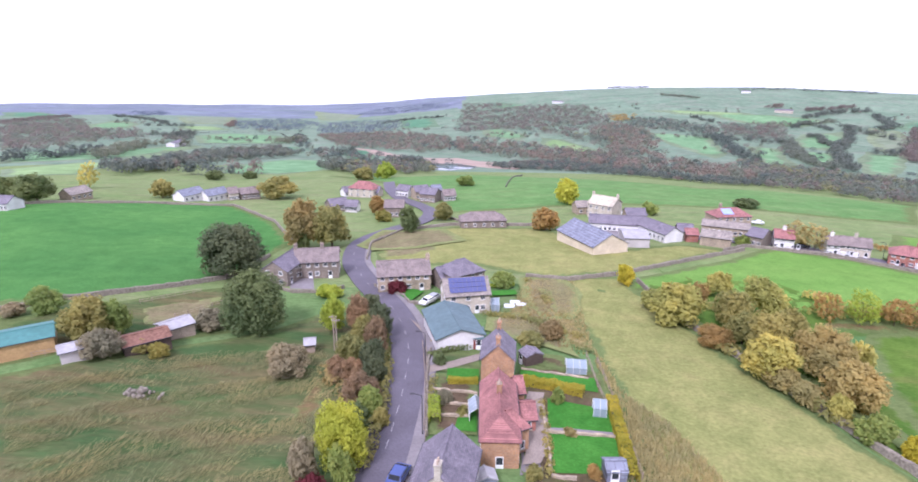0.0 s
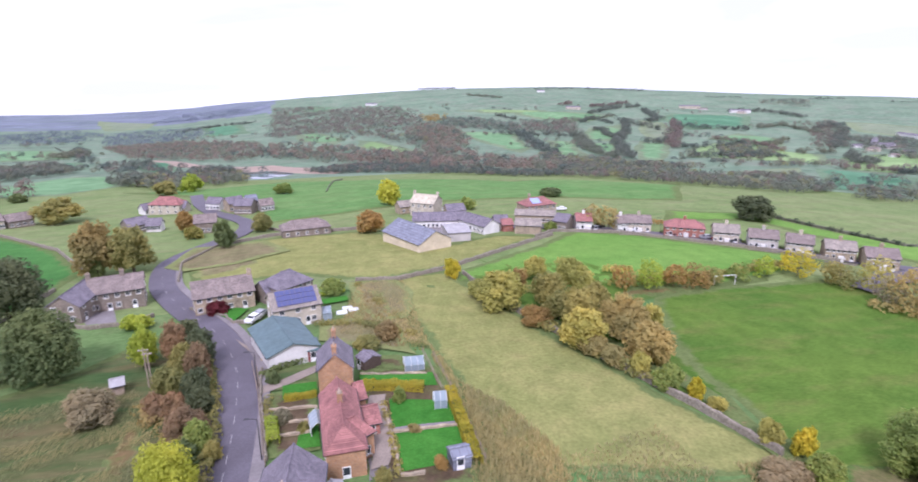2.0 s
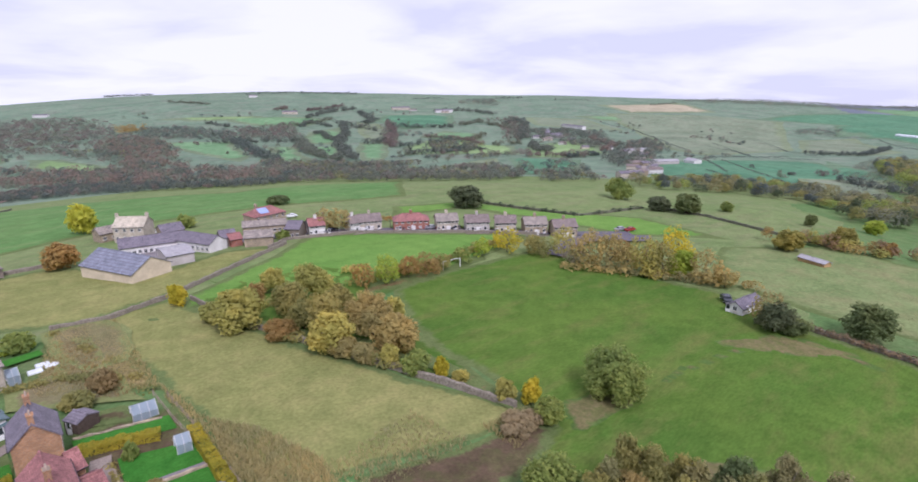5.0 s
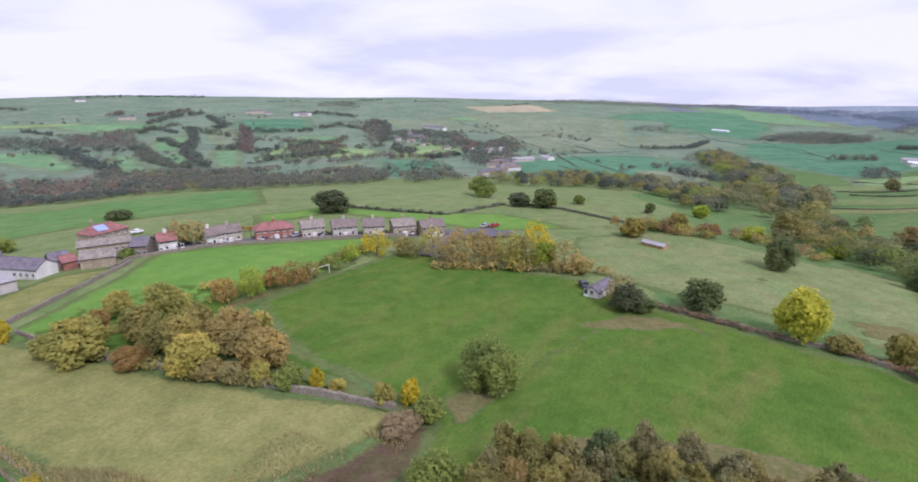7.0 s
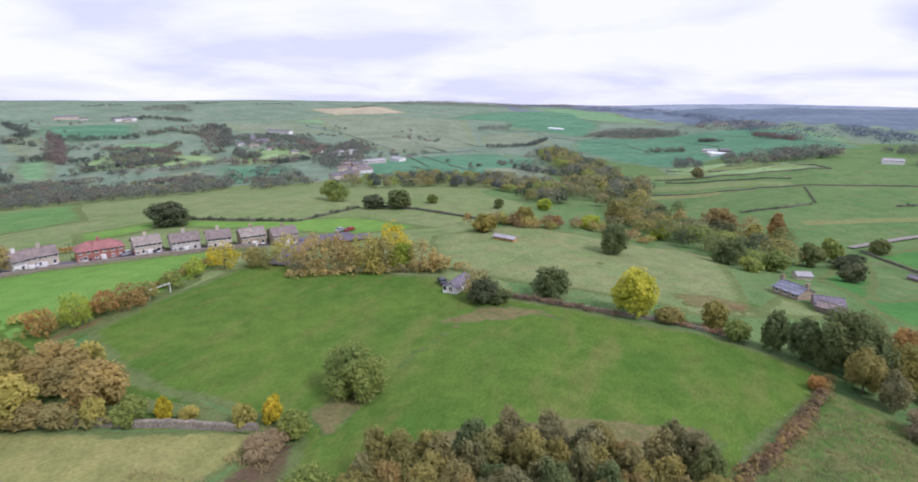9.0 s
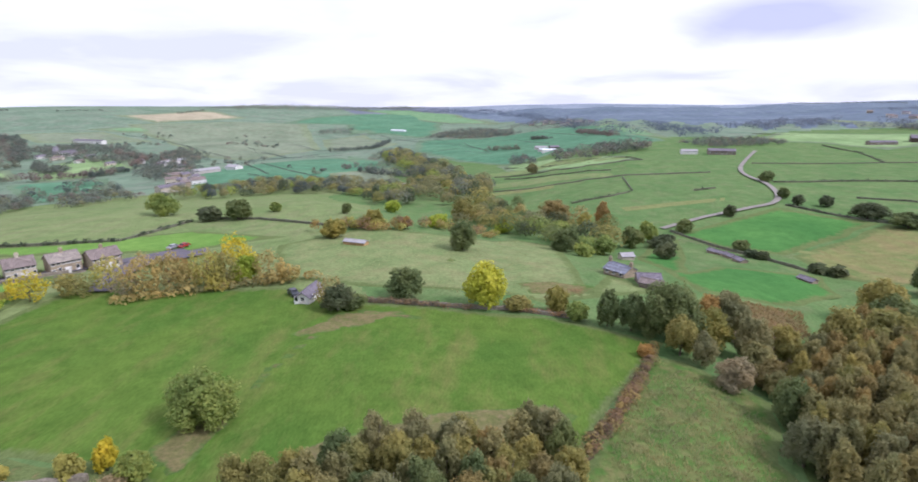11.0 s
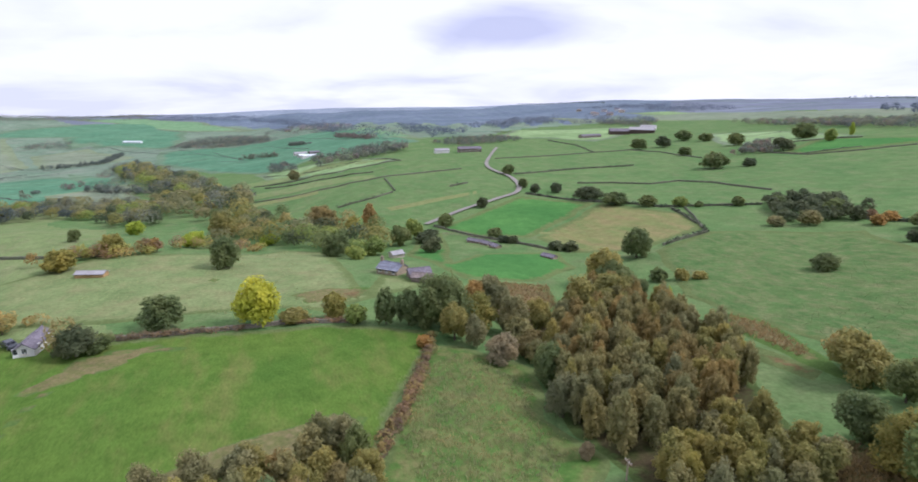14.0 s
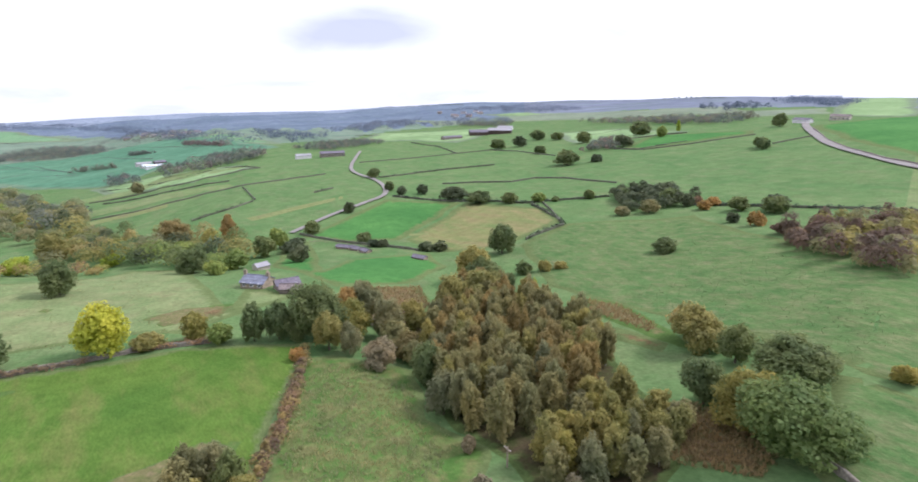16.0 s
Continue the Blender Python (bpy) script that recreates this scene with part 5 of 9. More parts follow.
for k, (line, high) in enumerate((
        (((20.6, 1176), (21.9, 998), (23, 909), (24.3, 830)), 10),
        (((19.5, 1133), (20.6, 1151), (25, 1117), (26.8, 1144)), 10),
        (((26.4, 1167), (27.2, 974), (28.3, 883), (30.6, 807)), 10),
        (((30.7, 1467), (30.8, 1283), (30.1, 1046), (30.9, 865), (32.1, 806)), 10),
        (((35, 1505), (35.4, 1281), (35, 1053), (35.8, 1009)), 10),
        (((28.1, 1314), (30.1, 1116)), 10),
        (((36.4, 1011), (39.3, 1078), (41, 1134)), 10),
        (((41.8, 1477), (43.8, 1591), (45.5, 1505), (47.2, 1421)), 10),
        (((27.3, 1594), (28.5, 1693), (31.9, 1865)), 10),
        (((24.6, 1744), (25.7, 1800)), 10),
        (((30.1, 1512), (34.1, 1352)), 10),
        (((35.3, 1430), (41.6, 1423)), 10),
        (((42.7, 1141), (44.4, 1254)), 10),
        (((47.1, 1702), (48.2, 1601), (47.8, 1175)), 10),
        (((47.9, 874), (51.2, 865), (54.4, 865)), 10),
        (((48.9, 1060), (50.1, 936), (51.1, 991)), 10),
        (((32.7, 1493), (33.6, 1561), (32.2, 1764)), 10),
        (((45.6, 1047), (47.8, 1098)), 10),
        (((36.4, 894), (41.1, 941), (44.5, 979)), 10),
        (((27.4, 1743), (30.8, 1917)), 10),
        (((39.3, 1842), (42.1, 1902), (45.4, 1820)), 10),
        (((33, 1061), (34.7, 1123)), 10),
        (((26.2, 1462), (29.6, 1577)), 8),
        (((26.7, 1440), (27.3, 1528), (29.6, 1446)), 8),
        (((38.2, 1205), (41, 1189), (44.2, 1073)), 8),
        (((46.3, 1559), (48.2, 1740)), 8),
        (((18.6, 1550), (20.7, 1447)), 8),
        (((15.7, 2078), (18.8, 1938)), 8),
        (((52.3, 849), (55.9, 926)), 8),
        (((54.7, 1246), (56.8, 1115), (55.9, 985)), 8),
        (((72.9, 1226), (77, 1314), (78.4, 1575)), 8),
        (((68.6, 803), (69.3, 805)), 8),
        (((70.3, 694), (70.9, 696)), 8),
        (((72.1, 733), (72.8, 737)), 8),
        (((74.1, 774), (74.9, 778)), 8),
        (((75.6, 718), (80.2, 654)), 8),
        (((-41.7, 614), (-37.9, 653), (-34.6, 723)), 9),
        (((-35.1, 630), (-33.3, 780), (-31.5, 908), (-27.8, 906)), 9),
        (((-30.9, 1144), (-29.1, 1091), (-27.6, 1220)), 9),
        (((-41.2, 1779), (-39, 1973), (-36.6, 2218)), 9),
        (((-33.3, 2130), (-30.7, 1875), (-29.4, 1718)), 9),
        (((-34.8, 495), (-31.8, 484), (-29.4, 572)), 9),
        (((-20.2, 999), (-18, 1111)), 9),
        (((-15.9, 709), (-13.7, 807)), 9),
        (((-24.6, 1638), (-24.1, 1891)), 9),
        (((-12.6, 548), (-8, 658), (-5.6, 582)), 9),
        (((-31.2, 1612), (-27.6, 1573)), 9),
        (((-17.1, 527), (-14.9, 477), (-12.6, 501)), 9),
        (((-28.1, 455), (-26.1, 435)), 9),
        (((-24.1, 453), (-22.5, 450)), 9),
        (((-10.7, 1928), (-7.9, 2022), (-4.5, 2032)), 9),
        (((83.4, 1630), (85, 1780), (89.2, 1502)), 7),
        (((88, 995), (91.2, 945)), 7),
        (((92.4, 1175), (94.1, 1074)), 7),
        (((96.9, 1124), (100.3, 911)), 7))):
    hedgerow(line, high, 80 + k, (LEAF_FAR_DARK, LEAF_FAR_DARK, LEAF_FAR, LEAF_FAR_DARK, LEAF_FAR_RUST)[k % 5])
for k, (line, high) in enumerate((
        (((11.2, 3030), (14.6, 2899)), 8),
        (((22.3, 2247), (25.2, 2354), (32.5, 2313)), 8),
        (((37.5, 2194), (40.4, 2252)), 6),
        (((45.6, 2374), (47.8, 2496)), 9),
        (((51, 2471), (54.3, 2548)), 7),
        (((59.8, 2500), (62.1, 2708)), 8),
        (((141, 1998), (146.3, 1854)), 6),
        (((114.4, 3649), (122.5, 2792)), 6),
        (((11, 3032), (14.4, 2715)), 9),
        (((22.2, 2356), (25.6, 2352)), 7),
        (((26.9, 2320), (32.1, 2380)), 8))):
    wood("woodland", along(line, high * 1.3, 300 + k, high * 0.6, 0.2), LEAF_FAR_DARK, "dark trees along the skyline", high, high * 1.6, 40, high * 0.11, 300 + k, spread=0.4)
for k, line in enumerate((
        ((129.36, 299.4), (132.14, 258.7), (132.63, 245.4), (128.90, 221.4)),
        ((106.13, 269.2), (110.32, 245.1), (117.90, 223.0)),
        ((49.69, 239.3), (53.85, 230.9), (59.81, 262.7)),
        ((61.87, 263.3), (65.68, 251.4), (71.43, 225.7), (76.92, 212.1)),
        ((42.17, 263.0), (47.92, 243.0), (53.55, 230.8)),
        ((1.66, 293.9), (3.25, 514)),
        ((90, 652), (94.5, 588), (100.2, 596), (103, 556)),
        ((88.9, 575), (92.8, 558), (97.3, 540), (103, 556)),
        ((89.9, 550), (94.4, 512), (100.2, 496)),
        ((87.1, 451), (92.1, 442), (96.7, 442), (100.2, 447), (109, 478)),
        ((96.6, 345), (100.2, 356), (102.1, 372)),
        ((101.3, 439), (102.3, 376)),
        ((107.8, 375), (109.6, 388)),
        ((112.3, 560), (117.5, 590), (121.8, 619), (125.2, 644), (127.9, 615), (131.5, 534)),
        ((117.4, 815), (119.9, 738), (121.8, 619)),
        ((112, 997), (117.3, 980), (121.4, 984)),
        ((114.2, 437), (120.3, 469), (125.6, 492)),
        ((120.4, 393), (123.6, 394), (127.3, 388), (129.7, 401), (132.6, 391), (134.4, 375), (137.5, 354)),
        ((115.4, 346), (121.1, 327), (125.9, 315), (128.5, 304), (136.9, 310)),
        ((130.5, 301), (131.5, 276), (132.2, 254)),
        ((137.1, 544), (139.1, 523), (143.5, 557)),
        ((133.9, 731), (137.6, 767)),
        ((138.2, 630), (143.4, 634)),
        ((136.6, 554), (139.8, 518), (143.8, 532), (149, 577)),
        ((148.8, 273), (154.6, 263), (161.2, 254)),
        ((150.4, 494), (153.4, 529)),
        ((144.4, 280), (148.8, 273)))):
    stone_wall(line, 1.05, 0.55, "mossy dark field wall on the hillside", k, material=RUBBLE_DARK)
    if k % 2 == 0:
        far_hedge(line, 1.5, k, LEAF_HEDGE, 0.5)
for k, line in enumerate((
        ((55.3, 2024), (59, 1955)),
        ((55.6, 1800), (58.4, 1677), (60.7, 1353), (63.7, 1079)),
        ((58.4, 1695), (62.4, 1857), (64.9, 1900)),
        ((62.3, 2015), (64.9, 1900), (68, 1634)),
        ((60.4, 1346), (68, 1634)),
        ((65.3, 1351), (68.8, 1036)),
        ((68.6, 1725), (71.5, 1256), (74.1, 1231)),
        ((56.1, 1907), (60.5, 2002)),
        ((64.1, 919), (71.6, 1118)),
        ((66.4, 917), (69.5, 733), (72, 648)),
        ((65, 919), (66.9, 727)),
        ((60.2, 1436), (61.3, 1197)),
        ((64.1, 2026), (67.5, 1825), (70.9, 1275)),
        ((59.5, 1379), (67.5, 1656)),
        ((74.9, 2170), (78.2, 2415)),
        ((76.6, 1963), (82.2, 2088)),
        ((78.9, 1641), (82.2, 1675)),
        ((65.1, 1234), (68.6, 1082)),
        ((72.1, 1272), (76.7, 1332)),
        ((65.1, 740), (68.6, 620)),
        ((61.7, 926), (65.1, 997), (73.8, 1090)),
        ((74.7, 2224), (78.3, 2425)),
        ((74.6, 1951), (77.7, 2017), (79.2, 2113), (83, 2050)),
        ((77.7, 1950), (80.9, 1549), (84.9, 1283)),
        ((81.8, 1067), (85.4, 1150)),
        ((85.9, 1031), (88.5, 926)),
        ((77.1, 2901), (81.2, 2695), (85.1, 2316)),
        ((92.4, 1483), (98, 984), (103.7, 820)),
        ((82.9, 1599), (85.9, 1208), (89.1, 981)),
        ((-29.1, 1161), (-26.2, 1346), (-20.1, 1440), (-19.1, 1095)),
        ((-41.7, 673), (-38.3, 704)),
        ((-27.7, 953), (-24.3, 941), (-19.1, 991)),
        ((-37.9, 720), (-33.7, 777)),
        ((83.5, 1388), (85.7, 1347), (88.3, 965)),
        ((87.3, 1427), (90.6, 1287), (94.1, 943)))):
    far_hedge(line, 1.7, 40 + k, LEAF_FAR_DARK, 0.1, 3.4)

stone_wall([(-43.92, 135.1), (-37.81, 135.5), (-30.82, 139.0), (-26.43, 143.9), (-22.07, 164.2)], seed=2)
stone_wall([(-42.37, 267.2), (-37.74, 266.6), (-32.16, 262.9), (-24.89, 255.9), (-21.33, 215.4), (-19.58, 177.6)], seed=3)
stone_wall([(15.23, 139.3), (19.52, 116.3), (31.29, 90.4), (41.02, 79.1), (48.25, 72.9)], 1.25, seed=4, label="lichen-grey dry-stone wall beside the meadow")
stone_wall([(24.41, 186.9), (13.25, 143.3), (8.31, 134.9), (3.99, 135.8)], seed=5)
stone_wall([(-12.63, 154.0), (-12.12, 173.5), (-8.62, 192.2), (-3.50, 198.8), (4.75, 199.1)], seed=6)
stone_wall([(74.06, 127.8), (76.05, 125.7), (85.09, 122.4), (90.75, 122.6), (96.99, 119.5)], 1.0, seed=7)
stone_wall([(153.23, 606), (154.27, 501), (156.00, 438), (158.44, 391.2), (163.24, 346.8)], 1.3, seed=8, label="grey stone wall beside the hill road")
stone_wall([(-5.39, 222.6), (-2.08, 199.6), (3.93, 198.5)], 1.0, seed=9)
stone_wall([(156.07, 73.0), (160.32, 66.6), (162.67, 64.4)], 1.0, seed=10)
stone_wall([(22.71, 182.7), (24.53, 192.5), (31.16, 196.7), (43.05, 190.9), (49.80, 190.3)], 1.0, seed=11, label="low stone wall along the terrace street")

VALLEY_TRACK = spline([xy(*p) for p in ((78.92, 551), (80.10, 569), (81.87, 604), (83.53, 624), (85.03, 636))], 6)
tagged(ribbon("lane", VALLEY_TRACK, -2.6, 2.6, GRAVEL, 0.5, 0.0, 1), "pale track among the valley trees", "lane", kind="structure")
field(((72.37, 674), (75.27, 710), (75.50, 655), (72.75, 624)), GRASS_FAR_D, "bare pale field in the valley")

field([(72.32, 118.4), (73.26, 114.1), (66.47, 92.8), (63.92, 84.6), (62.47, 86.9), (65.55, 97.1)], GRASS_WORN, "worn brown path across the playing field", 1)
field([(73.68, 124.3), (79.69, 118.0), (84.49, 112.8), (79.63, 112.5), (74.43, 116.8)], GRASS_WORN, "worn turf along the playing field wall", 1)

field([(90.34, 144.5), (95.20, 150.8), (100.10, 147.1), (97.61, 134.7), (92.70, 134.0)], GRASS_WORN, "brown bracken patch on the knoll", 1)
field([(74.40, 203.2), (80.42, 186.3), (85.81, 166.5), (88.04, 155.4), (84.64, 161.5), (79.32, 179.4)], GRASS_WORN, "sheep-worn track across the knoll", 1)
field([(133.68, 142.7), (138.20, 136.8), (143.19, 116.9), (146.72, 103.1), (141.88, 111.3), (137.38, 123.2)], GRASS_WORN, "brown bank beside the wood", 1)
field([(16.66, 155.3), (24.94, 125.4), (34.27, 130.7), (40.93, 141.6), (40.35, 137.2), (33.04, 124.3), (24.92, 120.3)], GRASS_WORN, "leaf litter below the tree row", 1)
field([(10.80, 131.7), (12.24, 134.6), (12.98, 126.1), (11.49, 122.6)], GRASS_TUFTED, "dark tussocks in the meadow", 1)
field([(11.62, 112.0), (13.06, 115.1), (13.44, 109.7), (11.98, 108.2)], GRASS_TUFTED, "dark tussocks in the meadow", 1)

for shape in (((87.43, 475), (94.90, 466), (100.64, 450), (100.17, 478), (94.33, 506), (88.59, 519)), ((90.34, 594), (95.53, 581), (99.72, 586), (99.03, 629), (94.39, 650)), ((87.44, 583), (95.01, 572), (102.15, 554), (102.09, 593), (94.96, 615), (87.95, 618))):
    field(shape, GRASS_SLOPE, "pale mown band between the hill walls", 1)

field([(-13.66, 171.7), (-10.87, 193.2), (-4.48, 190.9), (-2.18, 172.5), (-7.16, 163.7), (-12.06, 164.2)], GRASS_TRAMPLED, "dry trampled grass beside the road wall", 2)
field([(3.32, 134.7), (7.84, 137.1), (10.03, 124.0), (9.22, 108.0), (5.69, 107.4), (3.65, 119.7)], GRASS_TRAMPLED, "bare brown patch above the gardens", 2)


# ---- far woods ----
# LEAF_FAR and LEAF_HAZE entries wear the haze of distance as leaf colour
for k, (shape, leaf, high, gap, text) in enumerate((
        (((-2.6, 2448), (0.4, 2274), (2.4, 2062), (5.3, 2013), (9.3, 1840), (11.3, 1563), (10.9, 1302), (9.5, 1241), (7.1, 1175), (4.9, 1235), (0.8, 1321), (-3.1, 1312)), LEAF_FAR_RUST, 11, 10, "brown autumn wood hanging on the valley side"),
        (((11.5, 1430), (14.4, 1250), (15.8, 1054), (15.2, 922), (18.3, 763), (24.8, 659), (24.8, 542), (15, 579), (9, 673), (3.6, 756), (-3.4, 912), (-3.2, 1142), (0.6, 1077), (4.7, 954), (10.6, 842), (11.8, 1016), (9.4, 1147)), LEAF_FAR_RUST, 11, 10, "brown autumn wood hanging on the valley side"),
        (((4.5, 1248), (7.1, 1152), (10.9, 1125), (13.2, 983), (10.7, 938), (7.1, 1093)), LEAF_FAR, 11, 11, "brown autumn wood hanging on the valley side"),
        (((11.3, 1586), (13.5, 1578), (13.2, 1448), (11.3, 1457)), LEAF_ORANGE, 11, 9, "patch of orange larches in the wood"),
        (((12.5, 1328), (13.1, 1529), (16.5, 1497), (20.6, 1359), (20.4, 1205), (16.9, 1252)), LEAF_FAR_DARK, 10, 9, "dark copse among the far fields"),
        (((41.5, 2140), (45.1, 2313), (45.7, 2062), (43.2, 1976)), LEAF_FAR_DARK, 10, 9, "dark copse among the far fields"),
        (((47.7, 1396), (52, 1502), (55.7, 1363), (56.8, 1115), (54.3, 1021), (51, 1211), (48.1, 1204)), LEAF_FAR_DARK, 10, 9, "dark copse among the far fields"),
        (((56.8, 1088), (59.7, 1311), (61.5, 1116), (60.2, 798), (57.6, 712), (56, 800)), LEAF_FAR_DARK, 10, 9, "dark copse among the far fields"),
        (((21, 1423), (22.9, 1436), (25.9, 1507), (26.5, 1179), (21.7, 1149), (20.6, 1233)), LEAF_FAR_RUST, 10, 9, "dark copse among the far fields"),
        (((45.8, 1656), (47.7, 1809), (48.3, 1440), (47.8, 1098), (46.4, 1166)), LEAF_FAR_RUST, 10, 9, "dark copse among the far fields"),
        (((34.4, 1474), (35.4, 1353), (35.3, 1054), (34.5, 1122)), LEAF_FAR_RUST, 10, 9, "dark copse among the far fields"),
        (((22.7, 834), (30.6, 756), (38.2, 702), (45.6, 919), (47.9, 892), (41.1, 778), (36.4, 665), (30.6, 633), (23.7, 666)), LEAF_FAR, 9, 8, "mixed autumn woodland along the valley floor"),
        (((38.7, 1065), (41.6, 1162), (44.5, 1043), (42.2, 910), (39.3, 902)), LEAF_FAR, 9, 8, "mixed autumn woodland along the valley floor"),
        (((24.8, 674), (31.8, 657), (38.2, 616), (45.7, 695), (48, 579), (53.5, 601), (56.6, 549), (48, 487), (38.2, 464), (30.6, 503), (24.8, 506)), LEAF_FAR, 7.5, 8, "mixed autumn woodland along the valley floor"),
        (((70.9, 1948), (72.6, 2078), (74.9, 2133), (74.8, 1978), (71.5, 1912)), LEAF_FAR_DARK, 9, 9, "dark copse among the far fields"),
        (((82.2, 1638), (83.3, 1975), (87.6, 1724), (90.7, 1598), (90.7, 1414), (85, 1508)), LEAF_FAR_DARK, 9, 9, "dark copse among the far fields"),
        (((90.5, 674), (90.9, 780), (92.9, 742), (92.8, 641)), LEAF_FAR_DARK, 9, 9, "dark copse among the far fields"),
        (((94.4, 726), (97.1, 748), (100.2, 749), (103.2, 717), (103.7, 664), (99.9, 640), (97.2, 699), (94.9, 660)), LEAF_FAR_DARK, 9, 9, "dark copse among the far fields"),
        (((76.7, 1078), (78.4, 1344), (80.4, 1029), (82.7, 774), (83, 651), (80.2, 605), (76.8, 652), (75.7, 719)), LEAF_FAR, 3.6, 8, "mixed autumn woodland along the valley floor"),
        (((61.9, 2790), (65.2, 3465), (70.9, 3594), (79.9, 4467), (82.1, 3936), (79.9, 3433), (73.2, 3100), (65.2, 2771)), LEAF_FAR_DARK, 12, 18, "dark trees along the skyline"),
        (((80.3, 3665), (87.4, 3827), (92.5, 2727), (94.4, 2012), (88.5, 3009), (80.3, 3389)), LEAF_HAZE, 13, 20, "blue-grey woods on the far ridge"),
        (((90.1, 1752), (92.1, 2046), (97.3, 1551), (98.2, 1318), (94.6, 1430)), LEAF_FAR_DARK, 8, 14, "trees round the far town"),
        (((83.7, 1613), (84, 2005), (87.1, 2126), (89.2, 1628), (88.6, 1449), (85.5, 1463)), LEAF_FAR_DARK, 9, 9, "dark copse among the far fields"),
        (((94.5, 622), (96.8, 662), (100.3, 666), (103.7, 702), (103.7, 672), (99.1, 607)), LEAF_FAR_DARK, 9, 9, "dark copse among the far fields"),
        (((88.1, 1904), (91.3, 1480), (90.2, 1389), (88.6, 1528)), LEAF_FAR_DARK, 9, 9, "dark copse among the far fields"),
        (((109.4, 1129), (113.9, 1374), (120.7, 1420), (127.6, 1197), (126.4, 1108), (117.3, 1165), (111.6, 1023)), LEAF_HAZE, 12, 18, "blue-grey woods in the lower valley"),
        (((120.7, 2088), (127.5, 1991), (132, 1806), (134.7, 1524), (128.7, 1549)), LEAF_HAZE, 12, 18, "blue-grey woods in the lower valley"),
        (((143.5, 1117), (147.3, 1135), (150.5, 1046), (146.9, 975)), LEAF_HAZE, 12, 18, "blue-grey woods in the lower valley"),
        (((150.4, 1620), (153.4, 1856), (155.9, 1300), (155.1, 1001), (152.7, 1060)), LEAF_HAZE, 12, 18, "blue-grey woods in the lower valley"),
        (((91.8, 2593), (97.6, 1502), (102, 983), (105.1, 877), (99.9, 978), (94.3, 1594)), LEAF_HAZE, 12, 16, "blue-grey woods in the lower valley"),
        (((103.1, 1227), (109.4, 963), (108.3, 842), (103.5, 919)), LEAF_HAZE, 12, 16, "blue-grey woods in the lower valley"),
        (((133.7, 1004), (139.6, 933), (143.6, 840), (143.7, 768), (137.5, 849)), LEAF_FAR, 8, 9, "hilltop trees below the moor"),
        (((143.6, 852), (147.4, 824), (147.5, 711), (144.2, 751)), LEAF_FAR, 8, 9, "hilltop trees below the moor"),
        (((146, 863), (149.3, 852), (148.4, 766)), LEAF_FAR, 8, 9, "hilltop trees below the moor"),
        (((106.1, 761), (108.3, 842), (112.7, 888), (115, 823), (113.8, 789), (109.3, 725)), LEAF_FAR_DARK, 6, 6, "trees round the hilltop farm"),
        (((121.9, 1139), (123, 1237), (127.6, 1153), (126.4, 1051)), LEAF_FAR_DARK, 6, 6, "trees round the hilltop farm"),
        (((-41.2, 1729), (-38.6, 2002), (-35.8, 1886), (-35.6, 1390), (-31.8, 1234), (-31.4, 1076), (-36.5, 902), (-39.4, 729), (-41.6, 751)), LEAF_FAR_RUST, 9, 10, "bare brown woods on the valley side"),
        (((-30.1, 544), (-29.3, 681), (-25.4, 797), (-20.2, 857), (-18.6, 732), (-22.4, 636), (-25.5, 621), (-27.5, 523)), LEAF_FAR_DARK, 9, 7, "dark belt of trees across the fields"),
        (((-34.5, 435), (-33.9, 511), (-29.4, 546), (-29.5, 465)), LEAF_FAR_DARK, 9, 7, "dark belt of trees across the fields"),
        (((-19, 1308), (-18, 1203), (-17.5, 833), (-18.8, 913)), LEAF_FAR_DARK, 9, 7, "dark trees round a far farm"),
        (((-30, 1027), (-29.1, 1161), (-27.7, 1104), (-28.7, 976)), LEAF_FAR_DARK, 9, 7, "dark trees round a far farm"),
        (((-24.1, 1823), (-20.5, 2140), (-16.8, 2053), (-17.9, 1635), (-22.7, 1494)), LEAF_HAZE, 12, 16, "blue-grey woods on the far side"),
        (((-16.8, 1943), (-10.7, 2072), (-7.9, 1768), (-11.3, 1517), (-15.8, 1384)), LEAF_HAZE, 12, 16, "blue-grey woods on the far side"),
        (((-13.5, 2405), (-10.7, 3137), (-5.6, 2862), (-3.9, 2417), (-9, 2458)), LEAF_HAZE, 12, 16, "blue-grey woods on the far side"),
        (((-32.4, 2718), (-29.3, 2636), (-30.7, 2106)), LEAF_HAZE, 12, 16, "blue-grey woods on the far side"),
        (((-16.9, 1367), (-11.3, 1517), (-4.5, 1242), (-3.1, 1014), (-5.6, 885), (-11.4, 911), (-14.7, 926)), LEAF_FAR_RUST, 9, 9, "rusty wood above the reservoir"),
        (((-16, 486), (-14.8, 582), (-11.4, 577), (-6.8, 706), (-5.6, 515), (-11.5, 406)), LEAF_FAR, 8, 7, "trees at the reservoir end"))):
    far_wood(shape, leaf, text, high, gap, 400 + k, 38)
far_wood([(136.6, 300), (138.6, 322), (142.2, 318), (144.9, 286), (142.9, 272), (138.9, 270)], LEAF_ASH, "dark copse on the hillside", 6, 6, 35, 130)
THICKET = ((152.3, 204), (155.7, 216), (158.9, 212), (161.3, 231), (162.1, 148), (159.5, 150), (156.6, 159), (153.6, 179))
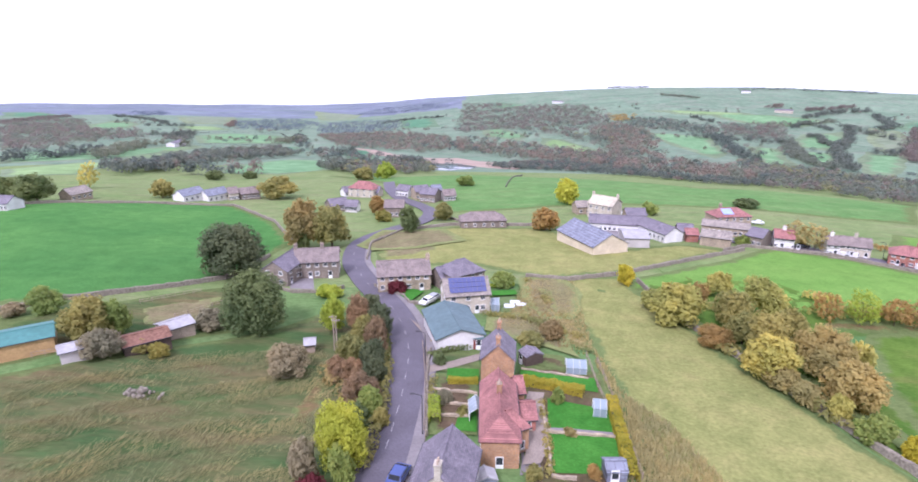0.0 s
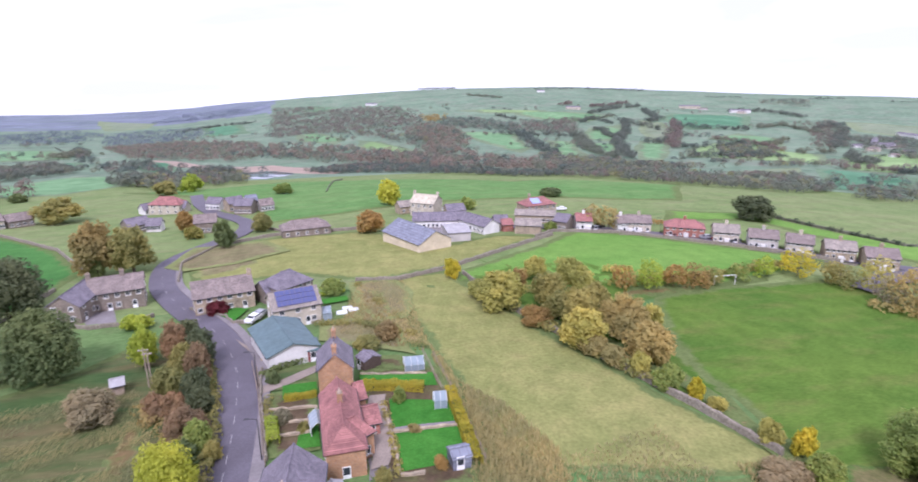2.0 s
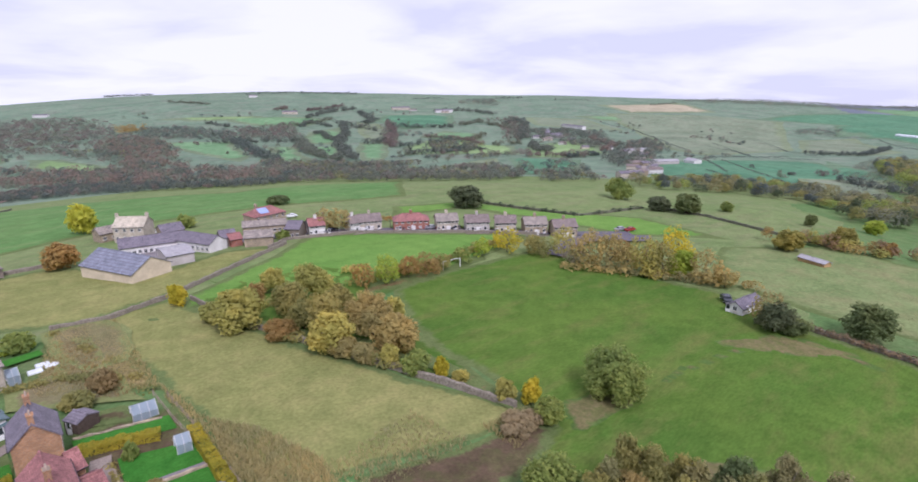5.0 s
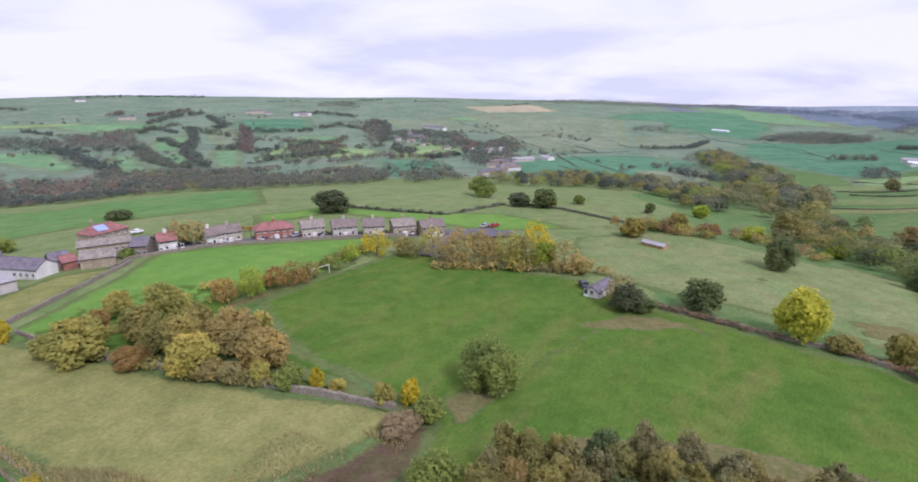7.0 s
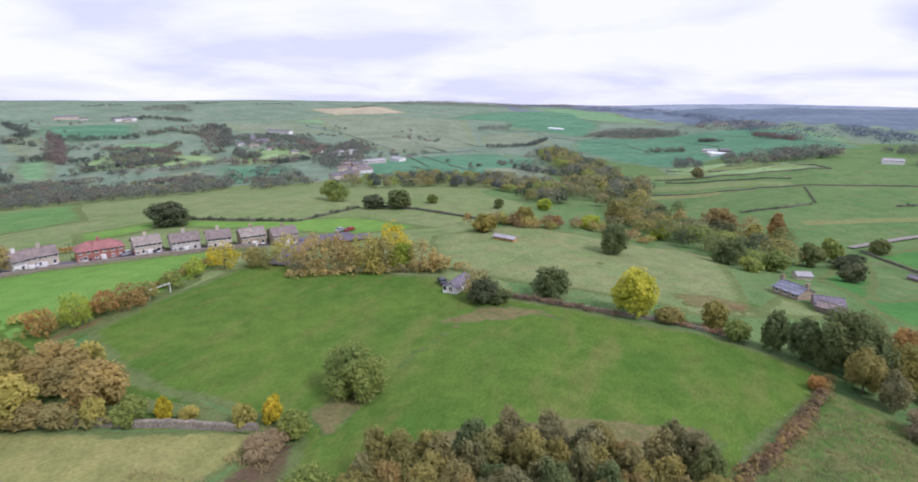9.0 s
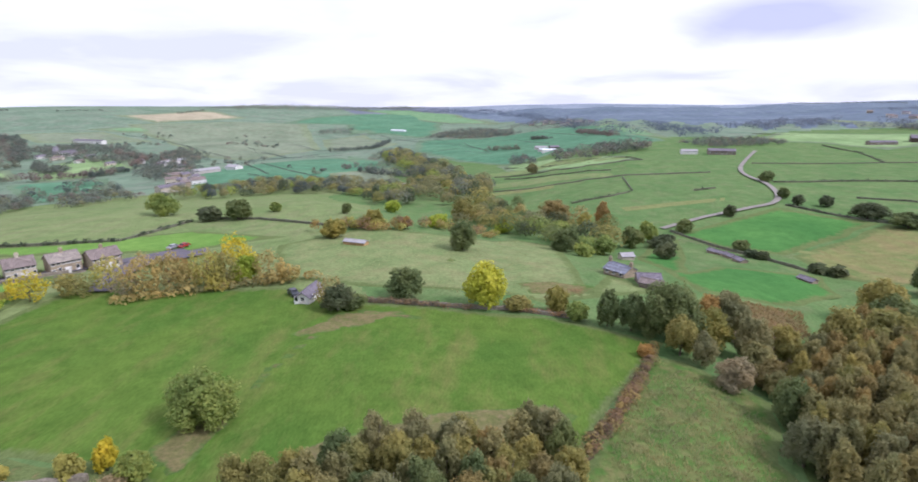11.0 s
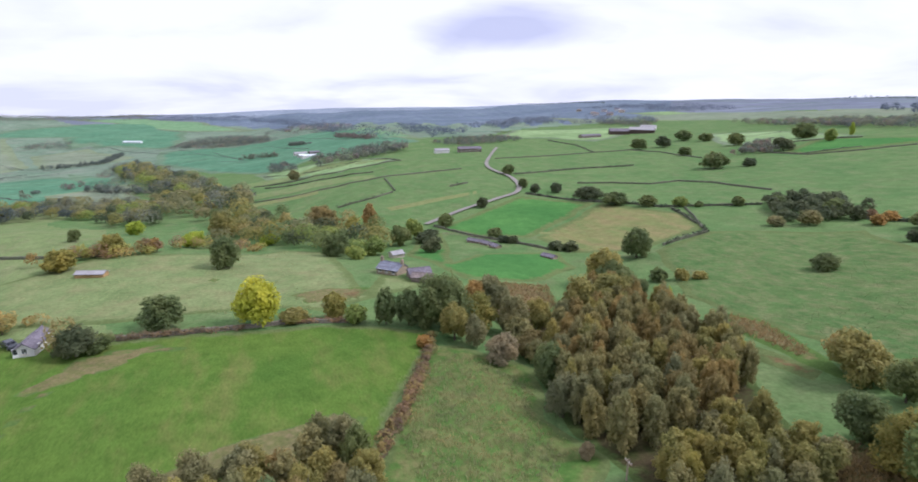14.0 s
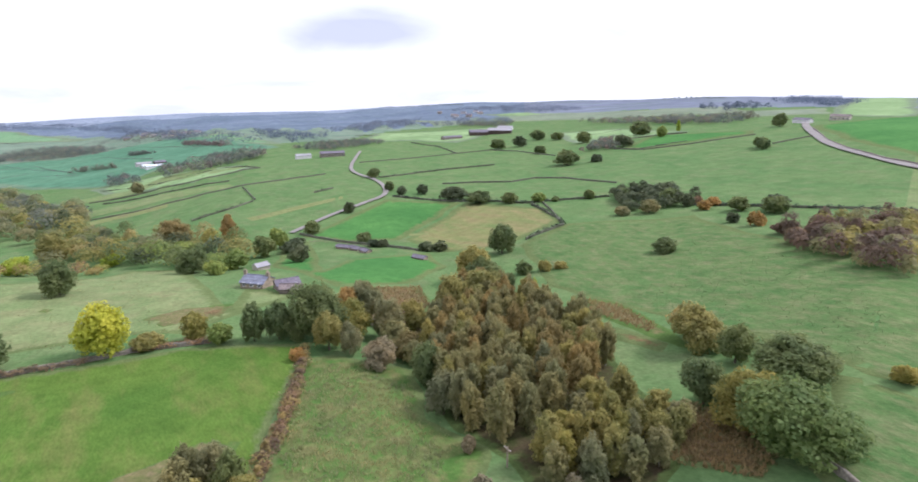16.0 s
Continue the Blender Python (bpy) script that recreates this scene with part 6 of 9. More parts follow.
for k, (leaf, share) in enumerate(((LEAF_THICKET, 0.45), (LEAF_SAGE, 0.3), (LEAF_OLIVE, 0.25))):
    spots = fill(THICKET, 4.6, 36)
    pick = np.random.default_rng(36).random(len(spots))
    low = (0.0, 0.45, 0.75)[k]
    wood("woodland", spots[(pick >= low) & (pick < low + share)], leaf, "bare brown and grey thicket on the hill", 6.0, 5.6, 120, 0.42, 36 + k, spread=0.4)
far_wood([(140.37, 797), (140.57, 900), (144.83, 853), (148.32, 789), (148.36, 708)], LEAF_FAR_DARK, "hilltop trees below the moor", 8, 9, 60, 46)
far_wood([(134.08, 541), (135.40, 636), (137.21, 637), (138.18, 570), (136.77, 540)], LEAF_FAR, "hedgerow copse", 6, 5, 66, 46)

far_wood(((-0.2, 658), (2.3, 698), (4.5, 715), (7.2, 714), (15, 606), (24.8, 549), (24.8, 495), (14.9, 533), (7.1, 593), (2.2, 616)), LEAF_FAR_DARK, "dark trees along the lip of the valley", 6, 6, 470, 50)

# trees crowding the stream valley
STREAM = (LEAF_OLIVE, LEAF_SAGE, LEAF_GREEN, LEAF_DARK, LEAF_GREEN, LEAF_GOLD, LEAF_TAN, LEAF_ASH, LEAF_DARK)
# greyer leaf mix that paints some haze over the farther stands
HAZY = (LEAF_FAR, LEAF_SAGE, LEAF_SAGE, LEAF_FAR_DARK, LEAF_OLIVE, LEAF_GREEN, LEAF_ASH, LEAF_SAGE, LEAF_BIRCH)
for shape, gap, leaves_here in (
        ([(56, 505), (60.3, 530), (64.2, 565), (68.7, 580), (74.1, 588), (78.5, 523), (80.8, 440), (80.8, 391), (78.4, 357), (76, 420), (73.9, 470), (67.5, 480), (62.6, 470)], 12.5, HAZY),
        ([(77.6, 1090), (79.8, 1120), (82.1, 825), (85.0, 641), (87.6, 500), (89.3, 390), (88.4, 342), (85.4, 353), (81.9, 414), (79.4, 491), (81.4, 560), (80.6, 678), (78.9, 792)], 17, HAZY),
        ([(84.9, 381), (89.6, 371), (92.0, 338), (96.2, 283), (101.2, 249), (102.2, 224), (97.5, 211), (93.2, 238), (89.6, 258), (85.4, 297)], 11.5, STREAM)):
    spots = fill(shape, gap * 0.88, int(gap * 3))
    pick = np.random.default_rng(int(gap * 7)).integers(0, len(leaves_here) + 2, len(spots))
    for k, leaf in enumerate(leaves_here):
        if (pick == k).any():
            wood("woodland", spots[pick == k], leaf, "autumn trees along the stream valley", gap * 0.72, gap * 0.88, 190, gap * 0.042, 100 + k, spread=0.38)

VALLEY_ROAD = spline([xy(*p) for p in ((78.6, 525), (80.2, 556), (82.0, 596), (83.6, 622), (84.9, 647))], 6)
tagged(ribbon("road", VALLEY_ROAD, -4.5, 4.5, PAVING, 1.2, 0.0, 1), "pale road glimpsed between the valley woods", "road", kind="structure")
field([(72.5, 703), (78.6, 772), (78.9, 585), (73.0, 590)], GRASS_FAR_C, "pale olive field on the valley floor", 2)

# trees dotted over the fields of the far valley side
drng = np.random.default_rng(77)
db, dr = drng.uniform(-42, 68, 2700), 600 + 1240 * drng.uniform(0, 1, 2700) ** 1.1
dx, dy = dr * np.sin(np.radians(db)), dr * np.cos(np.radians(db))
row = np.sin(dx / 60 + 2 * np.sin(dy / 130)) + np.sin(dy / 45 + 2 * np.sin(dx / 150)) + drng.normal(scale=0.25, size=2700)
spots, pick = np.column_stack([dx, dy])[row > 0.85], drng.integers(0, 3, int((row > 0.85).sum()))
for k, leaf in enumerate((LEAF_FAR_DARK, LEAF_FAR, LEAF_FAR_RUST)):
    wood("woodland", spots[pick == k], leaf, "hedgerow trees dotted over far fields", 7.5, 9.5, 50, 0.68, 200 + k, spread=0.4)
# ---- trees and bushes that stand alone ----
BIG = "large dark rounded tree by the road"
for spec, leaf, kind, label in (
        ((-25.52, 147.2, 14.3, 17.2), LEAF_ASH, "round", BIG), ((-24.14, 107.2, 12.6, 13.2), LEAF_DARK, "round", "large olive-green rounded tree in the paddock"),
        ((-18.75, 173.8, 15.8, 12.5), LEAF_BROWN, "lobed", "tall brown autumn tree beside the stone houses"),
        ((-16.03, 172.3, 12.9, 13.4), LEAF_OLIVE, "lobed", "olive autumn tree beside the stone houses"),
        ((-18.82, 172.2, 9.5, 5.7), LEAF_DARK, "tall", "dark evergreen beside the brown tree"),
        ((-40.84, 129.5, 5.1, 7.0), LEAF_GREEN, "lobed", "small green hawthorn at the field wall"),
        ((-43.07, 130.7, 3.3, 4.4), LEAF_PINK, "bush", ""), ((-38.17, 110.6, 7.9, 8.9), LEAF_OLIVE, "lobed", "leafy tree behind the stables"),
        ((-36.21, 111.5, 7.5, 6.1), LEAF_GREEN, "lobed", "green tree behind the stables"), ((-37.38, 101.8, 6.2, 6.7), LEAF_PINK, "bush", "bare pinkish shrub by the stable block"),
        ((-28.30, 110.2, 5.0, 5.6), LEAF_PINK, "bush", "bare pinkish shrub in the paddock"), ((-21.43, 85.9, 6.1, 7.0), LEAF_PINK, "bush", "bare pinkish shrub beside the small shed"),
        ((-33.08, 99.0, 3.2, 3.4), LEAF_GOLD, "bush", ""), ((-16.65, 123.8, 4.2, 5.9), LEAF_LIME, "bush", "lime-green shrub by the house"),
        ((-16.29, 102.1, 8.4, 5.4), LEAF_LIME, "lobed", "lime-green young tree by the verge"), ((-13.68, 102.9, 7.6, 5.6), LEAF_BRAMBLE, "lobed", "brown hedge tree by the road"),
        ((-11.57, 97.7, 7.9, 5.3), LEAF_ASH, "round", "dense dark green holly by the road"), ((-12.50, 85.3, 6.3, 4.8), LEAF_ASH, "round", "dense dark green holly by the road"),
        ((-13.92, 74.4, 6.2, 5.5), LEAF_BRAMBLE, "bush", "brown hedge shrub by the road"), ((-13.19, 70.1, 5.9, 4.0), LEAF_GREEN, "bush", "green hedge shrub by the road"),
        ((-16.32, 59.2, 9.7, 6.5), LEAF_ACID, "round", "bright yellow-green tree beside the road"), ((-16.58, 56.0, 7.0, 3.3), LEAF_GREEN, "bush", ""),
        ((-20.74, 58.1, 6.6, 3.4), LEAF_PINK, "bush", ""), ((-20.43, 54.8, 3.4, 3.5), LEAF_RED, "bush", "dark red shrub by the road"),
        ((-14.79, 88.6, 6.5, 4.9), LEAF_OLIVE, "bush", ""), ((-16.15, 82.4, 5.1, 3.7), LEAF_BRAMBLE, "bush", ""), ((-11.93, 67.5, 3.6, 2.4), LEAF_OLIVE, "bush", ""),
        ((-11.9, 91.5, 7.0, 4.8), LEAF_BRAMBLE, "lobed", "brown hedge tree by the road"), ((-12.3, 79.5, 5.8, 4.6), LEAF_ASH, "lobed", "dense dark green holly by the road"), ((-13.6, 94.5, 6.6, 4.6), LEAF_OLIVE, "lobed", "olive hedge tree by the road"),
        ((-12.4, 107.5, 6.4, 4.6), LEAF_ASH, "round", "dense dark green holly by the road"), ((-14.6, 81.0, 5.2, 4.0), LEAF_BRAMBLE, "bush", "russet hedge shrub by the road"), ((-14.8, 68.0, 4.8, 4.2), LEAF_DARK, "bush", "dark hedge shrub by the road"), ((-34.6, 101.8, 3.0, 3.6), LEAF_OLIVE, "bush", "olive shrub before the stable row"),
        ((-9.65, 124.3, 3.6, 4.7), LEAF_RED, "bush", "dark red shrub in a front garden"), ((-8.15, 187.5, 9.7, 6.9), LEAF_DARK, "round", "dark tree in the bend of the road"),
        ((-11.33, 226.4, 7.9, 7.0), LEAF_ORANGE, "round", "small orange tree in the village"), ((-10.83, 211.0, 5.0, 6.2), LEAF_GOLD, "bush", ""),
        ((-4.64, 208.9, 8.1, 7.7), LEAF_OLIVE, "bush", ""), ((-2.35, 299.2, 6.2, 9.9), LEAF_GREEN, "lobed", "green tree by the village houses"),
        ((-10.33, 372.0, 10.7, 15.2), LEAF_LIME, "lobed", "yellowing tree by the village houses"), ((-12.64, 368.0, 8.6, 14.9), LEAF_OLIVE, "lobed", ""),
        ((-41.62, 289.4, 10.5, 8.5), LEAF_DARK, "round", "dark tree by the far cottages"), ((-39.89, 272.2, 11.2, 16.8), LEAF_DARK, "lobed", "dark tree by the far cottages"),
        ((-36.17, 335.7, 13.4, 10.8), LEAF_STRAW, "airy", "yellow autumn tree beside the cottages"), ((-30.75, 283.7, 8.7, 11.0), LEAF_OLIVE, "lobed", ""), ((-20.80, 276.7, 10.5, 19.7), LEAF_OLIVE, "lobed", ""),
        ((-26.28, 410, 7.8, 13.6), LEAF_DARK, "bush", ""), ((-23.20, 415, 6.1, 10.0), LEAF_DARK, "bush", ""),
        ((7.74, 247.6, 11.7, 11.0), LEAF_ACID, "round", "yellow tree at the farm"), ((5.77, 193.0, 9.2, 10.8), LEAF_ORANGE, "bush", "orange-brown rounded bush by the barn"),
        ((15.71, 231.7, 5.5, 7.0), LEAF_GREEN, "bush", ""), ((24.05, 270.7, 5.1, 11.2), LEAF_DARK, "bush", ""), ((24.23, 194.5, 3.4, 5.3), LEAF_GREEN, "bush", ""),
        ((28.24, 202.1, 9.2, 8.5), LEAF_TAN, "airy", "thin brown tree by the terraces"), ((29.95, 200.8, 9.0, 9.5), LEAF_TAN, "airy", "thin brown tree by the terraces"),
        ((42.59, 245.5, 10.1, 17.5), LEAF_ASH, "round", "broad dark oak on the hill field"), ((57.60, 287.1, 10.8, 13.7), LEAF_GREEN, "lobed", "tree at the hill edge"),
        ((61.37, 259.8, 6.8, 9.9), LEAF_ASH, "round", "rounded tree on the hill field"), ((63.96, 255.5, 9.3, 11.8), LEAF_DARK, "round", "rounded brown tree on the hill field"),
        ((67.31, 268.4, 4.4, 6.0), LEAF_GREEN, "round", "small tree on the hill field"), ((74.08, 252.9, 5.1, 5.0), LEAF_DARK, "lobed", "small thin tree on the hill field"),
        ((58.63, 79.5, 8.3, 10.2), LEAF_GREEN, "round", "lone rounded tree on the playing field"),
        ((72.6, 121.0, 6.2, 8.4), LEAF_ASH, "lobed", "dark tree beside the pavilion"), ((72.0, 123.5, 8.6, 7.6), LEAF_TAN, "airy", "thin tan tree behind the pavilion"), ((74.2, 121.5, 4.4, 6.0), LEAF_DARK, "bush", "dark bush beside the pavilion"), ((79.60, 129.4, 7.8, 9.3), LEAF_DARK, "round", "dark rounded bush-like tree by the wall"),
        ((88.12, 123.7, 11.2, 10.0), LEAF_ACID, "round", "bright yellow tree beside the wall"), ((85.68, 181.1, 10.5, 10.1), LEAF_DARK, "round", "dark tree on the knoll"),
        ((72.70, 200.4, 7.1, 8.5), LEAF_GOLD, "lobed", "golden tree by the stream"),
        ((95.63, 122.6, 6.7, 5.8), LEAF_GOLD, "round", "small golden tree beside the wall"), ((97.91, 118.6, 5.3, 5.5), LEAF_GREEN, "bush", ""),
        ((91.65, 123.1, 4.0, 6.8), LEAF_OLIVE, "bush", ""), ((100.93, 117.2, 8.6, 5.4), LEAF_DARK, "round", "dark green tree at the wood edge"),
        ((103.34, 116.7, 8.7, 7.0), LEAF_DARK, "round", "dark green tree at the wood edge"), ((107.44, 116.0, 13.2, 12.2), LEAF_DARK, "lobed", "tall dark tree at the wood edge"),
        ((110.49, 116.4, 8.8, 9.6), LEAF_GOLD, "lobed", "orange-brown tree at the wood edge"), ((108.22, 107.7, 9.1, 7.0), LEAF_OLIVE, "lobed", ""),
        ((110.33, 105.2, 7.0, 5.2), LEAF_SAGE, "lobed", ""), ((114.38, 115.4, 9.5, 7.3), LEAF_SAGE, "lobed", ""),
        ((113.39, 98.9, 7.0, 7.0), LEAF_PINK, "bush", "bare brown shrub at the wood edge"), ((116.20, 104.6, 6.9, 5.8), LEAF_BROWN, "bush", "bare brown shrub at the wood edge"),
        ((119.74, 117.0, 5.9, 9.9), LEAF_PINK, "bush", "bare pinkish shrub at the wood edge"), ((117.37, 101.8, 5.9, 5.4), LEAF_BIRCH, "bush", ""),
        ((126.52, 204.3, 11.6, 11.8), LEAF_DARK, "round", "rounded tree in the hedge"), ((123.59, 170.8, 12.1, 12.6), LEAF_OLIVE, "lobed", "olive tree at the stream"),
        ((124.51, 162.9, 8.9, 12.0), LEAF_DARK, "lobed", "dark tree at the stream"), ((127.19, 151.6, 5.8, 4.7), LEAF_DARK, "round", "small dark tree by the stream"),
        ((128.77, 170.4, 4.6, 5.3), LEAF_DARK, "bush", ""), ((130.85, 171.5, 4.0, 4.3), LEAF_OLIVE, "bush", ""), ((132.50, 172.9, 2.7, 4.5), LEAF_OLIVE, "bush", ""),
        ((142.33, 188.4, 6.1, 8.7), LEAF_DARK, "bush", "lone dark bush on the hill pasture"), ((129.65, 137.0, 6.8, 4.6), LEAF_LIME, "round", ""),
        ((147.42, 82.6, 8.2, 7.4), LEAF_DARK, "round", "blue-green tree beside the wood"), ((151.36, 77.1, 8.8, 9.2), LEAF_GOLD, "lobed", "yellow-green tree beside the wood"),
        ((155.89, 70.9, 9.8, 14.2), LEAF_MID, "round", "large rounded green tree"), ((154.54, 91.5, 7.2, 13), LEAF_DARK, "lobed", "dark tree behind the green one"),
        ((146.25, 104.8, 8.5, 9.5), LEAF_OLIVE, "lobed", "olive tree at the wood end"), ((149.76, 97.9, 7.3, 6.8), LEAF_DARK, "lobed", ""),
        ((151.33, 253.8, 7.2, 10.6), LEAF_DARK, "round", "dark tree in the hill hedge"), ((148.37, 262.2, 6.2, 9.8), LEAF_DARK, "lobed", ""),
        ((149.94, 226.4, 5.8, 6.3), LEAF_ORANGE, "bush", "russet bush in the hedge"), ((148.05, 235.5, 4.5, 4.9), LEAF_ASH, "bush", ""), ((145.54, 268.0, 4.7, 6.4), LEAF_ORANGE, "bush", ""),
        ((150.76, 646, 13.3, 14.7), LEAF_DARK, "round", "tree at the hill road"), ((162.64, 94.4, 3.5, 3.9), LEAF_GOLD, "bush", ""), ((149.72, 468, 8.3, 10.5), LEAF_DARK, "round", ""),
        ((144.9, 284, 3.6, 5.0), LEAF_BRAMBLE, "bush", "russet bush in the hill hedge"), ((146.3, 277, 4.4, 6.0), LEAF_ORANGE, "bush", "russet bush in the hill hedge"), ((152.2, 207, 5.2, 7.5), LEAF_THICKET, "bush", "bare purple-brown bush in the hill hedge"), ((153.4, 190, 5.4, 8), LEAF_BRAMBLE, "bush", "russet bush in the hill hedge"),
        ((151.3, 262, 6.5, 11), LEAF_ASH, "round", "dark rounded tree in the hill hedge"), ((145.7, 110, 7.2, 9), LEAF_TAN, "lobed", "tan autumn tree at the bracken bank"),
        ((114.2, 124, 5.5, 6.5), LEAF_PINK, "bush", "bare pinkish tree at the wood edge"), ((116.3, 122, 5.2, 7.5), LEAF_THICKET, "bush", "bare purple-brown tree at the wood edge"), ((110.3, 127, 7.8, 6.6), LEAF_ORANGE, "lobed", "orange autumn tree at the wood edge"), ((113.0, 133, 7.2, 5.8), LEAF_SAGE, "lobed", "grey-green tree at the wood edge"),
        ((135.15, 58.1, 4.2, 2.7), LEAF_PINK, "bush", ""), ((124.59, 58.5, 3.6, 3.1), LEAF_PINK, "bush", ""), ((123.00, 69.1, 3.0, 2.4), LEAF_PINK, "bush", ""),
        ((139.34, 660, 15.2, 24.2), LEAF_DARK, "round", ""), ((141.22, 612, 11.7, 11.3), LEAF_GREEN, "round", ""), ((142.63, 667, 11.4, 6.7), LEAF_LIME, "tall", ""), ((149.58, 480, 8.2, 12.5), LEAF_DARK, "lobed", ""),
        ((111.96, 129.8, 10.2, 8.3), LEAF_SAGE, "lobed", "grey-green tree at the wood edge"), ((117.52, 118.8, 9.3, 6.8), LEAF_OLIVE, "lobed", ""), ((115.00, 111.0, 7.0, 6.5), LEAF_BIRCH, "bush", ""), ((121.35, 132.6, 11.4, 9.4), LEAF_OLIVE, "lobed", ""), ((124.38, 138.6, 11.5, 12.2), LEAF_OLIVE, "lobed", ""),
        ((104.75, 115.9, 6.9, 7.6), LEAF_DARK, "lobed", ""), ((118.46, 92.5, 8.6, 6.4), LEAF_DARK, "round", "grey-green tree at the wood edge"), ((120.25, 81.3, 7.6, 6.6), LEAF_SAGE, "lobed", "grey-green tree at the wood edge"),
        ((51.98, 69.8, 5.1, 4.4), LEAF_GREEN, "bush", "green bush at the wall corner"), ((52.75, 53.6, 7.5, 6.8), LEAF_GREEN, "bush", "green bush at the wood edge"),
        ((104.96, 103.1, 3.0, 2.9), LEAF_ORANGE, "bush", "orange hawthorn in the hedge"),
        ((85.73, 304.0, 14.1, 16.3), LEAF_OLIVE, "lobed", ""), ((95.07, 287.4, 13.7, 14.9), LEAF_BROWN, "lobed", "rusty brown tree by the stream"), ((99.69, 273.0, 11.6, 10.0), LEAF_ORANGE, "tall", "thin orange tree by the stream"),
        ((102.70, 233.4, 8.9, 8.6), LEAF_DARK, "lobed", "dark tree above the farmhouse"), ((104.11, 245.8, 9.3, 8.3), LEAF_GREEN, "lobed", ""), ((96.19, 213.1, 9.3, 11.2), LEAF_DARK, "round", ""),
        ((98.15, 202.9, 6.2, 7.5), LEAF_GREEN, "bush", ""), ((100.12, 212.4, 7.4, 9.0), LEAF_GREEN, "lobed", ""), ((89.80, 264.5, 6.5, 8.7), LEAF_LIME, "bush", ""),
        ((112.37, 242.8, 4.8, 7.1), LEAF_DARK, "round", ""), ((105.50, 236.4, 6.9, 10.4), LEAF_ASH, "bush", ""), ((105.88, 211.7, 6.9, 8), LEAF_ASH, "lobed", ""), ((72.69, 199.5, 6.7, 9.3), LEAF_GOLD, "lobed", ""),
        ((107.32, 268.7, 6.2, 8.4), LEAF_DARK, "round", ""), ((78.65, 338.6, 7.7, 9.8), LEAF_LIME, "round", ""), ((83.14, 227.9, 6.6, 8), LEAF_LIME, "lobed", ""), ((76.71, 215.8, 7.0, 10.3), LEAF_GOLD, "lobed", ""), ((79.79, 214.5, 4.6, 6.5), LEAF_ORANGE, "lobed", ""),
        ((92.62, 569, 10.4, 11.5), LEAF_SAGE, "round", ""), ((111.07, 307.1, 6.4, 6.3), LEAF_ASH, "round", ""), ((113.61, 438, 7.9, 11.0), LEAF_DARK, "round", ""), ((115.11, 368.7, 6.3, 7.4), LEAF_DARK, "round", ""), ((116.32, 349.5, 6.0, 6.3), LEAF_ASH, "round", ""),
        ((118.37, 353.7, 6.7, 8.0), LEAF_ASH, "round", ""), ((125.92, 654, 11.9, 19.9), LEAF_DARK, "round", ""), ((128.06, 667, 12.5, 18.1), LEAF_ASH, "round", ""), ((129.77, 750, 13.1, 21.3), LEAF_DARK, "round", ""), ((131.65, 729, 10.0, 17.2), LEAF_DARK, "round", ""),
        ((130.05, 567, 8.5, 13.7), LEAF_DARK, "round", ""), ((132.69, 462, 11.7, 20.2), LEAF_DARK, "lobed", ""), ((134.13, 645, 13.0, 17.6), LEAF_DARK, "round", ""), ((135.47, 467, 6.7, 9.9), LEAF_ASH, "bush", ""), ((137.91, 560, 11.3, 18.3), LEAF_ASH, "lobed", ""),
        ((127.18, 308.4, 5.9, 9.8), LEAF_DARK, "round", ""), ((130.08, 305.5, 5.1, 8.9), LEAF_GREEN, "round", ""), ((124.18, 315.0, 7.4, 15.1), LEAF_DARK, "lobed", ""), ((121.42, 331.5, 7.8, 17.8), LEAF_ASH, "lobed", ""), ((134.97, 306.7, 4.9, 6.7), LEAF_DARK, "round", ""),
        ((131.74, 303.7, 3.3, 4.1), LEAF_DARK, "bush", ""), ((138.1, 301, 6.5, 8), LEAF_DARK, "round", "rounded dark tree in the hillside copse"), ((139.7, 303, 7, 8), LEAF_ASH, "round", "rounded dark tree in the hillside copse"), ((142.4, 283, 8, 11), LEAF_DARK, "round", "rounded dark tree in the hillside copse"), ((144, 278, 6, 7), LEAF_ASH, "round", "rounded dark tree in the hillside copse"), ((138.2, 262, 4.5, 7), LEAF_SAGE, "round", "rounded dark tree in the hillside copse"), ((140.7, 266, 6.5, 9), LEAF_SAGE, "round", "rounded dark tree in the hillside copse"),
        ((118.61, 224.0, 4.2, 6.6), LEAF_ASH, "bush", "dense dark bush by the field sheds"), ((120.01, 224.5, 4.6, 6.6), LEAF_ASH, "bush", "dense dark bush by the field sheds"), ((113.28, 233.3, 3.6, 5.2), LEAF_ASH, "bush", "dense dark bush by the field sheds"), ((114.24, 232.2, 3.4, 5.0), LEAF_ASH, "bush", "dense dark bush by the field sheds")):
    b, r, high, wide = spec
    tree(b, r, high, wide, leaf, kind, label)

# autumn scrub along the foot of the knoll
for k, leaf in enumerate((LEAF_TAN, LEAF_ORANGE, LEAF_BRAMBLE, LEAF_STRAW)):
    wood("scrub", along(((71.0, 214), (74.7, 216), (76.9, 212), (79.6, 212), (83.1, 224), (86.5, 240), (89.5, 252)), 6.0, 520 + k, 3.0, 0.3), leaf, "tawny autumn scrub along the knoll crest", 4.2, 6.0, 110, 0.28, 520 + k, "scrub", 0.4)

